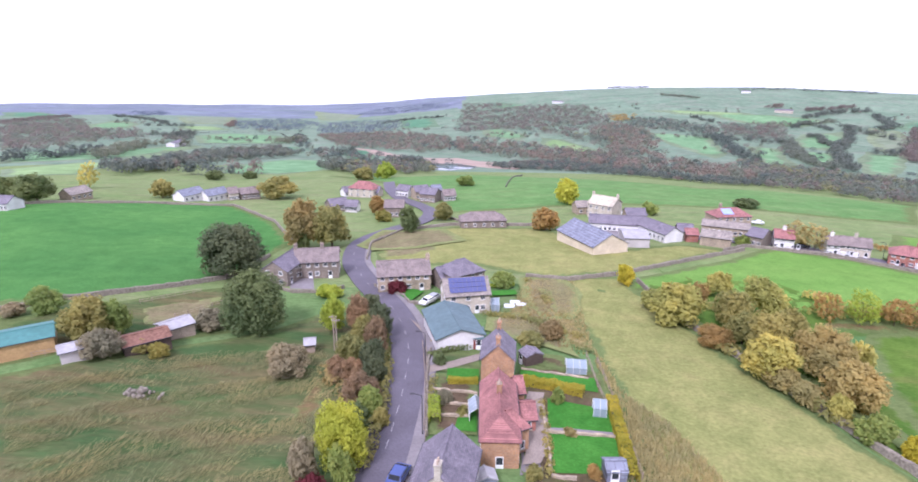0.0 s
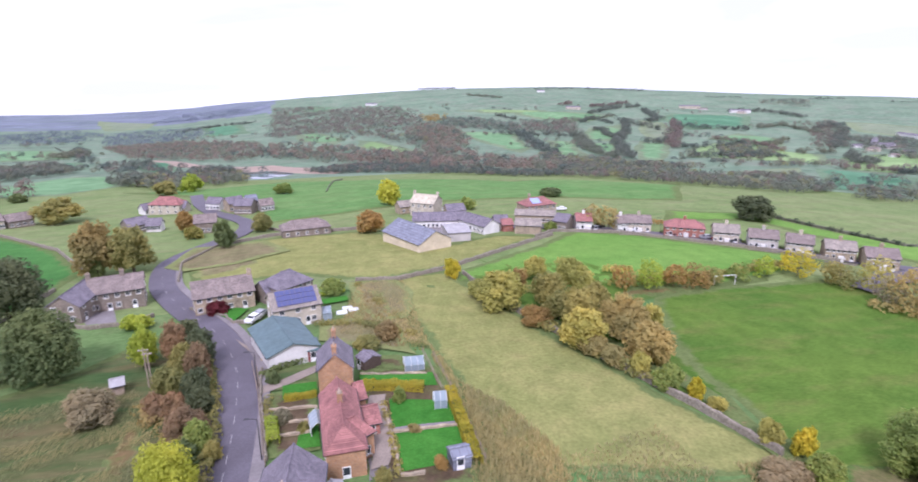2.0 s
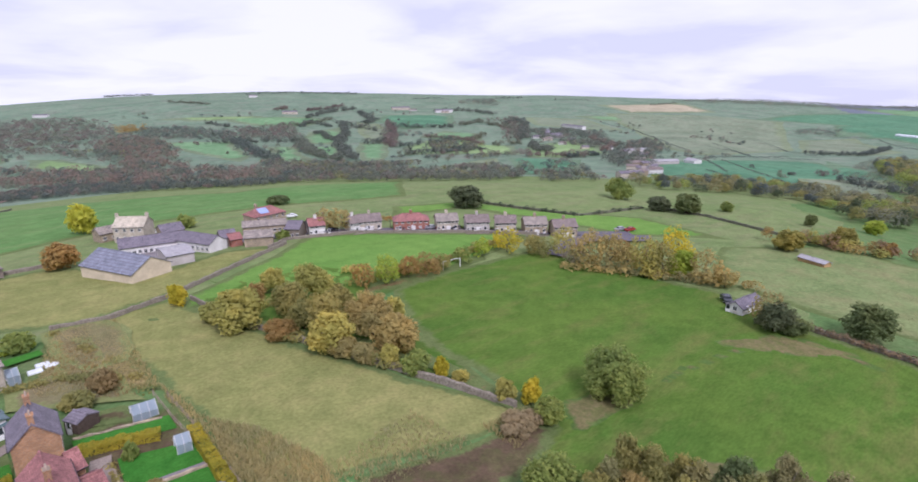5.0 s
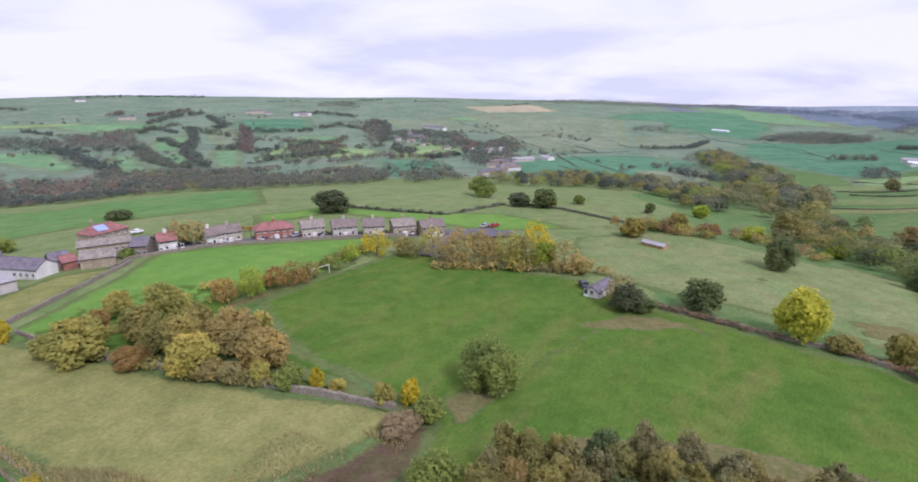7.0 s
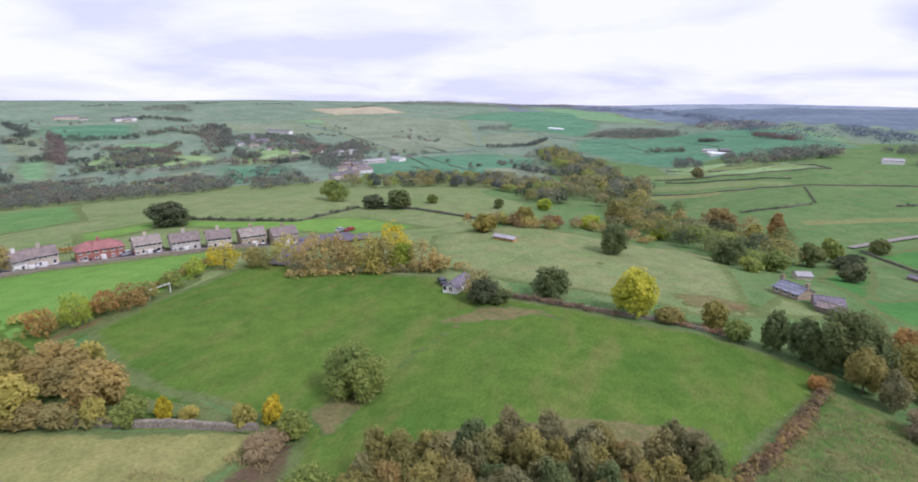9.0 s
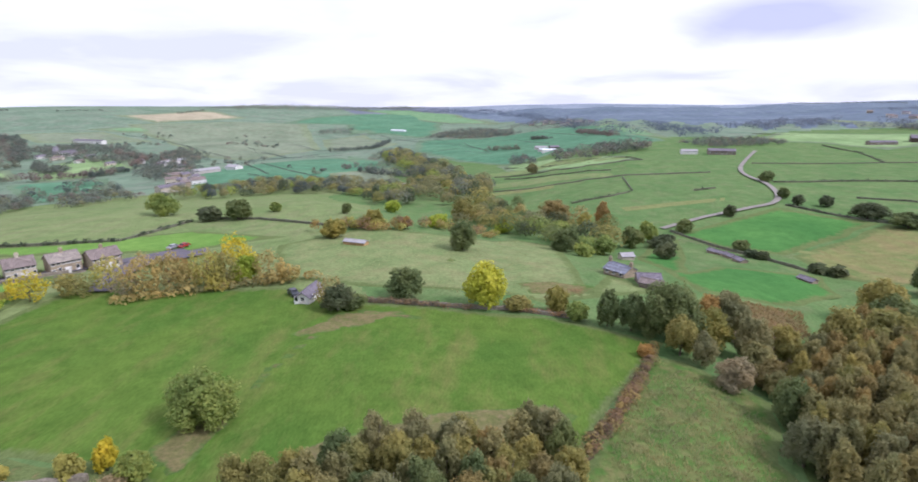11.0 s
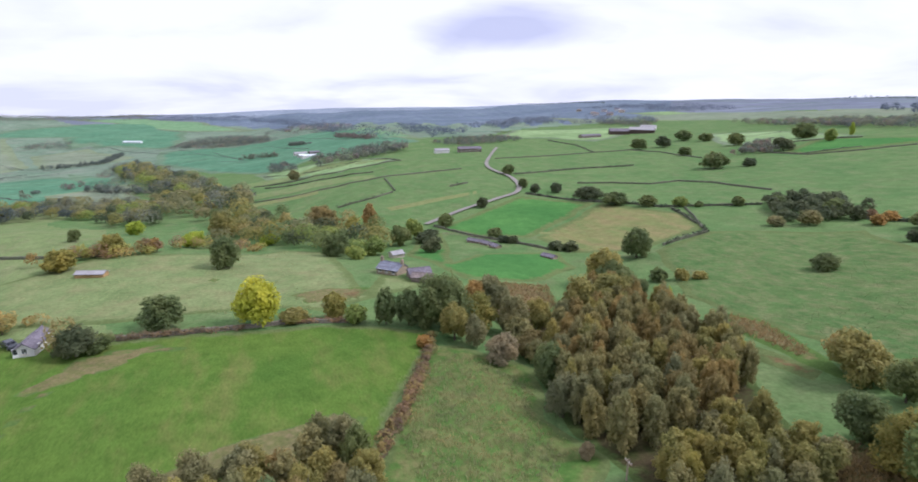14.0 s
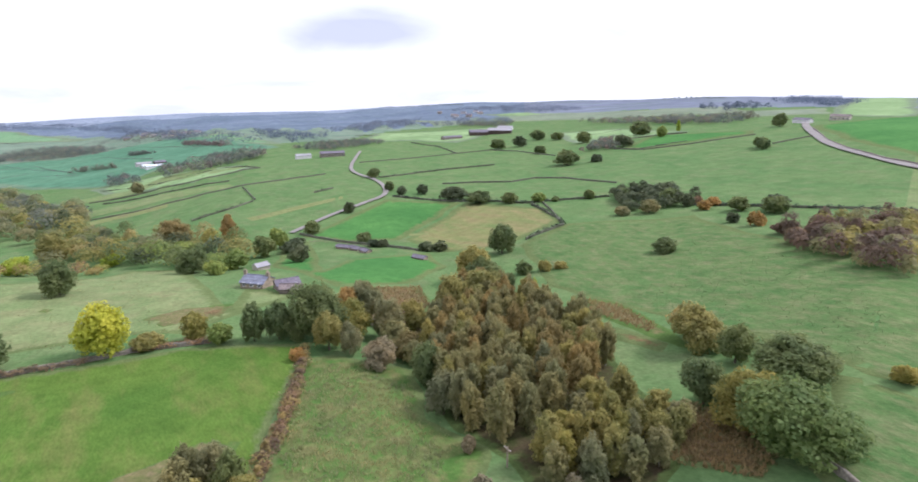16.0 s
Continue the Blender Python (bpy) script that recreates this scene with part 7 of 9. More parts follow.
# belt of trees between the meadow and the paddock
BELT = "autumn tree in the belt along the meadow wall"
for spec, leaf, kind in (
        ((19.16, 113.8, 11.0, 11.7), LEAF_STRAW, "lobed"), ((20.57, 116.9, 10.5, 6.3), LEAF_ORANGE, "lobed"), ((24.28, 116.6, 9.7, 8.9), LEAF_OLIVE, "round"), ((27.67, 102.3, 10.8, 10.2), LEAF_OLIVE, "lobed"),
        ((28.13, 95.7, 9.5, 10.2), LEAF_STRAW, "round"), ((32.44, 101.2, 10.2, 11.2), LEAF_TAN, "lobed"), ((35.02, 92.4, 9.4, 9.3), LEAF_TAN, "round"), ((23.10, 104.5, 5.3, 7.5), LEAF_ORANGE, "bush"),
        ((29.40, 93.0, 5.7, 5.7), LEAF_TAN, "bush"), ((31.56, 89.7, 5.5, 5.3), LEAF_TAN, "bush"), ((34.15, 87.1, 5.4, 4.1), LEAF_STRAW, "round"), ((36.97, 84.2, 5.9, 5.2), LEAF_GREEN, "bush"),
        ((39.84, 82.5, 4.4, 3.0), LEAF_YELLOW, "round"), ((41.93, 80.7, 3.4, 3.3), LEAF_STRAW, "bush"), ((14.11, 135.6, 6.7, 4.5), LEAF_YELLOW, "lobed"), ((46.98, 75.0, 4.7, 3.8), LEAF_STRAW, "lobed"),
        ((49.85, 74.3, 5.2, 3.5), LEAF_YELLOW, "lobed"), ((26.81, 129.3, 9.7, 9.8), LEAF_STRAW, "lobed"), ((22.83, 135.5, 7.6, 7.3), LEAF_STRAW, "lobed"), ((19.97, 119.1, 6.8, 5.1), LEAF_STRAW, "lobed"),
        ((25.48, 108.1, 8.2, 7.1), LEAF_OLIVE, "lobed"), ((29.28, 112.6, 9.8, 7.4), LEAF_OLIVE, "lobed"), ((23.28, 107.0, 3.2, 3.5), LEAF_STRAW, "bush"), ((17.11, 120.8, 6.2, 7.1), LEAF_STRAW, "bush"), ((34.97, 102.9, 8.5, 4.6), LEAF_STRAW, "lobed"),
        ((31.69, 132.5, 7.8, 6.7), LEAF_ORANGE, "airy"), ((34.23, 133.6, 9.9, 7.6), LEAF_LIME, "airy"), ((36.52, 137.9, 8.1, 6.2), LEAF_ORANGE, "airy"), ((38.37, 140.5, 8.0, 8.9), LEAF_ORANGE, "airy"),
        ((42.06, 151.2, 6.3, 7.0), LEAF_GREEN, "airy"), ((44.22, 159.0, 7.2, 6.4), LEAF_LIME, "airy"), ((46.79, 164.9, 8.6, 11.1), LEAF_YELLOW, "airy"), ((50.10, 162.1, 7.3, 9.8), LEAF_OLIVE, "airy"), ((40.01, 145.5, 5.7, 6.2), LEAF_OLIVE, "airy"),
        ((55.17, 150.9, 14.0, 11.5), LEAF_TAN, "airy"), ((57.25, 152.9, 12.4, 11.0), LEAF_TAN, "airy"), ((60.57, 149.8, 14.2, 11.0), LEAF_STRAW, "airy"), ((63.62, 160.0, 15.2, 10.5), LEAF_YELLOW, "airy"), ((58.9, 151.0, 9.0, 9.0), LEAF_TAN, "airy"), ((62.3, 150.0, 11.2, 9.5), LEAF_OLIVE, "airy"),
        ((64.03, 153.0, 9.4, 8.6), LEAF_LIME, "lobed"), ((66.25, 149.0, 10.6, 10.0), LEAF_TAN, "airy"), ((58.17, 160.4, 9.4, 9.3), LEAF_ORANGE, "airy"), ((52.60, 160.3, 11.2, 9.0), LEAF_STRAW, "airy"), ((61.18, 147.6, 6.4, 7.0), LEAF_STRAW, "airy"), ((68.0, 146.5, 6.4, 8.1), LEAF_TAN, "airy"), ((61.4, 163, 8.5, 8), LEAF_ORANGE, "airy"), ((53.7, 153, 7.8, 8.5), LEAF_PINK, "airy"), ((49.5, 165, 6.8, 8), LEAF_OLIVE, "airy")):
    b, r, high, wide = spec
    tagged(tree(b, r, high * 0.84, wide * 0.92, leaf, kind, BELT), group="tree belt")

# undergrowth along the belt's foot
for k, (line, leaf) in enumerate(((((18.73, 116.7), (24.81, 101.9), (31.17, 90.4), (36.35, 84.7)), LEAF_OLIVE), (((16.39, 123.4), (21.86, 126.5), (28.65, 116.4), (34.99, 100.0)), LEAF_OLIVE), (((53.82, 152.5), (59.96, 147.7), (67.19, 147.9)), LEAF_BIRCH), (((29.92, 133.6), (34.86, 138.7), (40.29, 148.5)), LEAF_GOLD))):
    hedge(line, leaf, "tangled undergrowth at the foot of the trees", 2.2, 2.8, 50 + k, skip=0.15)

hedge([(30.41, 145.5), (35.30, 141.9), (39.61, 146.0)], LEAF_STRAW, "low golden scrub below the tree row", 2.6, 3.6, 71, skip=0.12, leaves=40)
hedge([(39.61, 146.0), (43.66, 165.9), (47.79, 177.5)], LEAF_OLIVE, "low olive scrub below the tree row", 2.4, 3.2, 72, skip=0.15, leaves=40)
hedge([(52.71, 148.9), (58.73, 147.3), (66.00, 149.7), (70.70, 148.1)], LEAF_TAN, "low tan scrub at the field corner", 2.4, 3.4, 73, skip=0.2, leaves=40)

# birch wood below the hill
rng = random.Random(4)
outline = [(118.18, 93.8), (118.95, 125.1), (121.00, 149.2), (125.15, 152.7), (130.49, 132.2), (135.70, 113.7), (137.93, 96.9), (137.00, 83.2), (132.11, 76.1), (128.09, 69.0), (122.21, 77.1)]
for x, y in fill(outline, 3.75, 5):
    tagged(tree(math.degrees(math.atan2(x, y)), math.hypot(x, y), rng.uniform(7.2, 9.0), rng.uniform(4.1, 5.2), rng.choice((LEAF_BIRCH, LEAF_OLIVE, LEAF_BIRCH, LEAF_BROWN, LEAF_SAGE, LEAF_BIRCH, LEAF_BROWN)), "birch", "slender brown birch in a dense autumn wood", res=1, bark=BARK_PALE), group="birch wood")
outline = [(130.82, 70.1), (134.45, 75.9), (138.70, 81.1), (142.84, 81.1), (145.55, 75.6), (145.53, 67.9), (143.06, 59.9), (132.98, 56.4)]
for x, y in fill(outline, 3.6, 6):
    tagged(tree(math.degrees(math.atan2(x, y)), math.hypot(x, y), rng.uniform(5.0, 7.0), rng.uniform(4.0, 5.2), rng.choice((LEAF_OLIVE, LEAF_GOLD, LEAF_BIRCH, LEAF_OLIVE, LEAF_SAGE)), "birch", "olive birch at the edge of the wood", res=1, bark=BARK_PALE), group="birch wood")
outline = [(58.22, 56.1), (64.35, 57.8), (72.54, 60.4), (79.20, 63.9), (87.62, 64.5), (94.22, 66.6), (98.30, 65.4), (99.93, 52.6), (78.49, 43.5), (57.77, 45.5)]
for x, y in fill(outline, 3.3, 7):
    tagged(tree(math.degrees(math.atan2(x, y)), math.hypot(x, y), rng.uniform(5.9, 8.0), rng.uniform(4.4, 6.0), rng.choice((LEAF_BROWN, LEAF_BIRCH, LEAF_OLIVE, LEAF_SAGE, LEAF_OLIVE, LEAF_DARK)), rng.choice(("birch", "birch", "lobed")), "brown autumn tree in the thicket below the playing field", bark=BARK_PALE), group="thicket")

# hedges and rough growth
for k, (leaf, gap, high) in enumerate(((LEAF_BRAMBLE, 1.5, 1.7), (LEAF_THICKET, 2.2, 1.4), (LEAF_BROWN, 3.0, 2.0))):
    spots = along([(105.74, 106.2), (104.32, 87.8), (101.85, 73.4), (98.58, 61.3)], gap, 3 + k, 0.55, 0.15)
    wood("hedge", spots, leaf, "ragged russet bramble hedge beside the playing field", high, high * 1.25, 60, 0.16, 3 + k, "hedge", 0.45)
hedge([(73.2, 128.2), (79.91, 123.4), (86.59, 121.2)], LEAF_BRAMBLE, "low brown brambles along the wall", 1.35, 1.7, 4, skip=0.12)
hedge([(90.76, 121.9), (94.22, 121.1), (96.99, 119.5)], LEAF_BRAMBLE, "low brown hedge along the wall", 1.3, 1.6, 5, skip=0.12)
hedge([(-17.35, 84.8), (-15.08, 72.9), (-16.60, 64.3)], LEAF_BROWN, "brown hedge growth beside the road", 2.0, 2.4, 6)
hedge([(-11.17, 103.4), (-10.87, 87.4), (-11.47, 75.5), (-12.61, 66.3), (-14.50, 57.7)], LEAF_OLIVE, "leafy hedge along the road", 1.7, 2.0, 7)
hedge([(3.98, 133.9), (8.28, 108.7), (10.82, 91.1)], LEAF_OLIVE, "brown scrub in the rough strip", 1.2, 2.4, 8, skip=0.55)
tufts("long_grass", [(3.98, 133.9), (8.93, 133.9), (10.81, 102.1), (12.79, 82.1), (16.20, 68.4), (19.84, 55.2), (24.50, 56.2), (17.47, 71.7), (11.78, 93.7), (1.93, 102.1)], BLADES_DRY, "long dead grass along the garden hedges", 0.5, 0.55, 1, 7, 0.06)
PADDOCK = [(-45.09, 99.5), (-36.61, 97.6), (-26.43, 98.5), (-18.34, 97.2), (-16.73, 84.6), (-18.52, 64.8), (-23.42, 55.7), (-46.94, 70.1)]
tufts("long_grass", PADDOCK, BLADES_DRY, "wind-laid straw grass in the paddock", 0.42, 0.55, 2, 5, 0.028, swept=62)
tufts("long_grass", PADDOCK, BLADES_PALE, "pale green wind-laid grass in the paddock", 0.55, 0.45, 12, 4, 0.03, swept=62)
tufts("long_grass", [(15.52, 78.5), (20.11, 72.8), (26.18, 62.8), (28.42, 53.0), (16.56, 52.6), (16.35, 62.7)], BLADES_DRY, "tall dead grass at the garden corner", 0.42, 0.75, 14, 7, 0.06)
tufts("long_grass", [(36.49, 71.9), (25.64, 60.4), (20.22, 57.2), (16.30, 56.4), (29.54, 53.2), (43.23, 63.7)], BLADES_DRY, "dead grass along the meadow foot", 0.7, 0.5, 15, 5, 0.08)
tufts("bracken", [(144.70, 80.6), (146.83, 82.6), (150.77, 76.2), (154.59, 69.9), (153.44, 64.6), (148.09, 65.8), (144.67, 66.6)], BLADES_BROWN, "brown bracken at the wood edge", 0.7, 0.7, 3, 7, 0.14)
tufts("long_grass", [(44.37, 67.7), (49.48, 73.6), (51.17, 69.1), (48.38, 62.4)], BLADES_DRY, "pale dead stems at the field corner", 0.5, 0.6, 4, 7, 0.05)
tufts("tussocks", [(103.02, 89.7), (108.60, 100.2), (116.73, 90.5), (117.07, 78.3), (121.08, 67.9), (118.32, 62.7), (105.45, 56.7), (102.57, 67.3)], BLADES_PALE, "pale tussocks in the green strip", 1.15, 0.5, 5, 16, 0.075)
tufts("tussocks", [(103.02, 92), (108.60, 103), (116.73, 96), (117.07, 80.3), (122.5, 70), (120, 61), (105.45, 55), (102, 68)], BLADES_DRY, "straw tussocks in the green strip", 3.2, 0.36, 25, 18, 0.06)
tufts("tussocks", [(131, 152), (130, 178), (133, 225), (144, 232), (154, 168), (163, 118), (160, 99), (151.5, 114), (137, 142)], BLADES_TURF, "coarse green tussocks on the hill pasture", 2.0, 0.22, 26, 9, 0.12)
tree(48.3, 66.5, 3.2, 5.0, LEAF_PINK, "bush", "bare pinkish shrub at the wall corner")
tree(50.2, 69.2, 2.6, 3.6, LEAF_PINK, "bush", "bare pinkish shrub at the wall corner")
tufts("tussocks", [(68.18, 185.0), (75.34, 209.0), (84.10, 198.5), (91.31, 228.7), (93.54, 129.3), (83.22, 135.6), (68.55, 155.4)], BLADES_PALE, "pale tussocks on the knoll", 3.4, 0.26, 6, 6, 0.2)
tufts("bracken", [(3.6, 110), (4.4, 126), (6.6, 124), (7.2, 108), (9.8, 91), (7.6, 94), (5.2, 100)], BLADES_BROWN, "brown dead bracken behind the houses", 1.0, 0.7, 31, 6, 0.12)
tufts("bracken", [(134.35, 140.8), (138.50, 133.3), (142.45, 118.5), (141.82, 114.2), (138.16, 122.7), (134.61, 132.3)], BLADES_BROWN, "brown bracken bank by the wood", 0.9, 0.7, 7, 6, 0.16)
tufts("bracken", [(109.91, 156.7), (117.90, 164.9), (118.88, 145.2), (115.51, 123.4), (110.82, 134.5)], BLADES_BROWN, "brown bracken beside the stream wood", 1.1, 0.7, 8, 6, 0.18)


# ---- buildings ----
WINDOWS = {}


def window_parts(w, h, kind):
    key = (w, h, kind)
    if key not in WINDOWS:
        fr = bmesh.new()
        t = 0.09
        for x0, x1, z0, z1 in ((-w / 2, w / 2, 0, t), (-w / 2, w / 2, h - t, h), (-w / 2, -w / 2 + t, t, h - t), (w / 2 - t, w / 2, t, h - t)):
            add_box(fr, x0, x1, -0.06, 0.05, z0, z1)
        if kind == "window":
            add_box(fr, -0.03, 0.03, -0.05, 0.05, t, h - t)
        else:
            add_box(fr, -w / 2 + t, w / 2 - t, -0.05, 0.05, t, h * 0.45)
        pane = box(-w / 2 + t, w / 2 - t, -0.02, 0.04, t, h - t)
        sill = box(-w / 2 - 0.1, w / 2 + 0.1, -0.16, 0.05, -0.13, -0.004)
        WINDOWS[key] = (mesh_of(kind, fr, FRAME_WHITE), mesh_of("pane", pane, GLASS), mesh_of("sill", sill, STONE_PALE))
    return WINDOWS[key]


def add_window(house_ob, m, w=1.0, h=1.15, kind="window"):
    fr, pane, sill = window_parts(w, h, kind)
    win = part_mesh(kind, fr, house_ob, m)
    part_mesh("pane", pane, win)
    if kind == "window":
        part_mesh("sill", sill, win)
    return win


def roof_mesh(L, w, eave, rise, hip0, hip1, over, thick=0.16, over_end=None):
    """Ridge along x from 0 to L."""
    oe = over if over_end is None else over_end
    drop = rise * over / (w / 2)
    y = w / 2 + over
    z0 = eave - drop
    a = -hip0 - oe
    b = L + hip1 + oe
    bm = bmesh.new()
    ra, rb = (-oe if not hip0 else 0), (L + oe if not hip1 else L)
    r0, r1 = bm.verts.new((ra, 0, eave + rise)), bm.verts.new((rb, 0, eave + rise))
    c = [bm.verts.new(q) for q in ((a, -y, z0), (b, -y, z0), (b, y, z0), (a, y, z0))]
    bm.faces.new((c[0], c[1], r1, r0))
    bm.faces.new((c[2], c[3], r0, r1))
    if hip0:
        bm.faces.new((c[3], c[0], r0))
    if hip1:
        bm.faces.new((c[1], c[2], r1))
    bmesh.ops.recalc_face_normals(bm, faces=bm.faces)
    if sum(f.normal.z for f in bm.faces) < 0:
        bmesh.ops.reverse_faces(bm, faces=bm.faces)
    bmesh.ops.solidify(bm, geom=bm.faces, thickness=thick)
    for v in bm.verts:
        v.co.z += 0.05
    return bm


def house(p1, p2, w, eave, rise, wall, roof, label, hip=(0, 0), chimneys=(), right=(0, 0), left=(0, 0), start=(0, 0), stop=(0, 0), doors=(), name="house", category="house", over=0.28, win=(1.0, 1.15), panels=None, pots=True, tarp=False):
    """A building by its ridge: p1 and p2 (bearing, distance) lie under the ridge's ends, w is its width.
    right, left, start, stop: windows per floor and floors on each side; doors: (side, metres along)."""
    a, b = Vector((*xy(*p1), 0)), Vector((*xy(*p2), 0))
    d = b - a
    L = d.length
    ang = math.atan2(d.y, d.x)
    h0, h1 = (w * 0.42 if hip[0] else 0), (w * 0.42 if hip[1] else 0)
    mid = (a + b) / 2
    z = ground_z(mid.x, mid.y)
    ob = new(name)
    ob.location, ob.rotation_euler = (a.x, a.y, z), (0, 0, ang)
    y = w / 2
    x0, x1 = -h0, L + h1
    bm = bmesh.new()
    low = -1.6
    if hip[0] or hip[1]:
        add_box(bm, x0, x1, -y, y, low, eave + 0.02)
        if not hip[0] or not hip[1]:
            gx = x1 if hip[0] else x0
            gi = gx - 0.25 if hip[0] else gx + 0.25
            v = [bm.verts.new(q) for q in ((gx, -y, eave), (gx, y, eave), (gx, 0, eave + rise - 0.1), (gi, -y, eave), (gi, y, eave), (gi, 0, eave + rise - 0.1))]
            for f in ((0, 1, 2), (5, 4, 3), (0, 2, 5, 3), (2, 1, 4, 5)):
                bm.faces.new([v[i] for i in f])
    else:
        v = [bm.verts.new(q) for x in (x0, x1) for q in ((x, -y, low), (x, y, low), (x, y, eave), (x, 0, eave + rise - 0.06), (x, -y, eave))]
        bm.faces.new(v[4::-1])
        bm.faces.new(v[5:])
        for i in range(5):
            j = (i + 1) % 5
            bm.faces.new((v[i], v[j], v[5 + j], v[5 + i]))
    bmesh.ops.recalc_face_normals(bm, faces=bm.faces)
    part("wall", bm, wall, ob)
    part("roof", roof_mesh(L, w, eave, rise, h0, h1, over), roof, ob)
    ridge = add_tube(bmesh.new(), (0 if hip[0] else -over, 0, eave + rise + 0.05), (L if hip[1] else L + over, 0, eave + rise + 0.05), 0.13, 0.13, 6)
    part("ridge_tiles", ridge, roof, ob)
    if over > 0.15:
        for s in (-1, 1):
            g = s * (y + over)
            zz = eave - rise * over / y - 0.08
            part("gutter", box(x0 - over, x1 + over, g - 0.07, g + 0.07, zz, zz + 0.13), METAL_DARK, ob)
    for u, v_ in chimneys:
        cx, cy = u * L, v_ * y
        base = eave + rise * (1 - abs(v_)) - 0.7
        ch = box(cx - 0.45, cx + 0.45, cy - 0.32, cy + 0.32, base, eave + rise + 1.1)
        add_box(ch, cx - 0.52, cx + 0.52, cy - 0.39, cy + 0.39, eave + rise + 0.95, eave + rise + 1.08)
        chimney = part("chimney", ch, wall, ob)
        if pots:
            for dx in (-0.22, 0.22):
                part("chimney_pot", add_tube(bmesh.new(), (cx + dx, cy, eave + rise + 1.06), (cx + dx, cy, eave + rise + 1.55), 0.13, 0.1, 8), POT_CLAY, chimney)
    ww, wh = win
    for side, (n, floors) in (("right", right), ("left", left), ("start", start), ("stop", stop)):
        for k in range(floors):
            zz = 0.95 + k * (eave / max(floors, 1) if floors > 1 else 0)
            span = (x1 - x0) if side in ("right", "left") else w
            for i in range(n):
                u = span * (i + 0.5) / n
                if k == 0 and any(ds == side and abs(du - u) < 1.1 for ds, du in doors):
                    continue
                if side == "right":
                    m = pose(x0 + u, -y, zz)
                elif side == "left":
                    m = pose(x0 + u, y, zz, 0, 0, 180)
                elif side == "start":
                    m = pose(x0, -y + u, zz, 0, 0, -90)
                else:
                    m = pose(x1, -y + u, zz, 0, 0, 90)
                add_window(ob, m, ww, min(wh, eave / max(floors, 1) - 1.05 if floors > 1 else wh))
    for side, u in doors:
        m = {"right": pose(x0 + u, -y, 0.05), "left": pose(x0 + u, y, 0.05, 0, 0, 180), "start": pose(x0, -y + u, 0.05, 0, 0, -90), "stop": pose(x1, -y + u, 0.05, 0, 0, 90)}[side]
        add_window(ob, m, 0.95, 2.05, "door")
    if panels:
        rows_, cols = panels
        slope = math.atan2(rise, y)
        for i in range(cols):
            for j in range(rows_):
                u = L * 0.10 + (L * 0.84) * (i + 0.5) / cols
                t = 0.19 + 0.29 * j
                q = box(-L * 0.42 / cols + 0.03, L * 0.42 / cols - 0.03, -0.61, 0.61, 0.02, 0.07)
                pn = part("solar_panel", q, GLASS_SOLAR, ob, "dark blue solar panel")
                pn.matrix_local = pose(u, -y * t, eave + rise * (1 - t) + 0.22, math.degrees(slope), 0, 0)
    if tarp:
        sheet = part("tarpaulin", box(-1.9, 1.9, -1.5, 1.5, 0.03, 0.07), TARP_BLUE, ob, "pale blue tarpaulin over part of the roof")
        sheet.matrix_local = pose(L * 0.2, -y * 0.5, eave + rise * 0.5 + 0.22, math.degrees(math.atan2(rise, y)), 0, 0)
    return tagged(ob, label, category)


# houses by the road
house((-19.61, 143.5), (-15.42, 142.4), 7.5, 4.6, 2.4, STONE_DARK, TILE_BROWN, "sooty stone house pair with a brown tiled roof", chimneys=((0.0, 0), (0.62, 0)), right=(5, 2), stop=(2, 2), doors=(("right", 3.6), ("right", 8.4)))
house((-21.88, 135.4), (-19.79, 144.8), 6.6, 4.2, 2.2, STONE_DARK, SLATE, "sooty stone house wing under purple slate", right=(3, 2), start=(2, 2), doors=(("right", 2.0),))
house((-11.58, 128.8), (-6.22, 129.5), 8.0, 4.2, 2.4, STONE, TILE_BROWN, "long stone house with a brown tiled roof", right=(6, 2), start=(2, 2), chimneys=((0.98, 0),), doors=(("right", 4.8), ("right", 10)))
house((-5.43, 127.3), (-3.77, 129.2), 6, 3.0, 2.0, STONE_DARK, SLATE, "low stone link building with slate roof", right=(3, 1))
house((-3.40, 127.7), (-2.41, 129.2), 7.4, 4.2, 2.4, STONE_DARK, SLATE, "stone house with a hipped slate roof", hip=(1, 1), right=(4, 2), stop=(3, 2))
house((-4.70, 112.4), (-0.11, 114.1), 7.6, 4.4, 2.4, STONE_PALE, SLATE_STONE, "pale stone house with solar panels on its roof", right=(3, 2), start=(2, 2), panels=(3, 8), doors=(("right", 6.5),))
house((-2.81, 91.1), (-4.52, 103.4), 8.4, 3.2, 1.4, RENDER_WHITE, SHEET_TEAL, "white-walled workshop with a teal sheet roof", name="workshop", category="workshop", over=0.4)
house((1.31, 78.3), (1.39, 84.4), 5.0, 4.8, 2.4, BRICK_ORANGE, SLATE, "orange brick end house with a dark slate roof", chimneys=((0.05, 0), (0.95, 0)), right=(2, 2), start=(1, 1), over=0.25)
house((1.78, 59.5), (1.39, 70.5), 4.5, 4.4, 2.0, BRICK_ORANGE, TILE_RED, "orange brick terrace with a red tiled roof", hip=(1, 0), chimneys=((0.5, 0),), right=(6, 2), left=(6, 2), doors=(("start", 2.3), ("left", 6)))
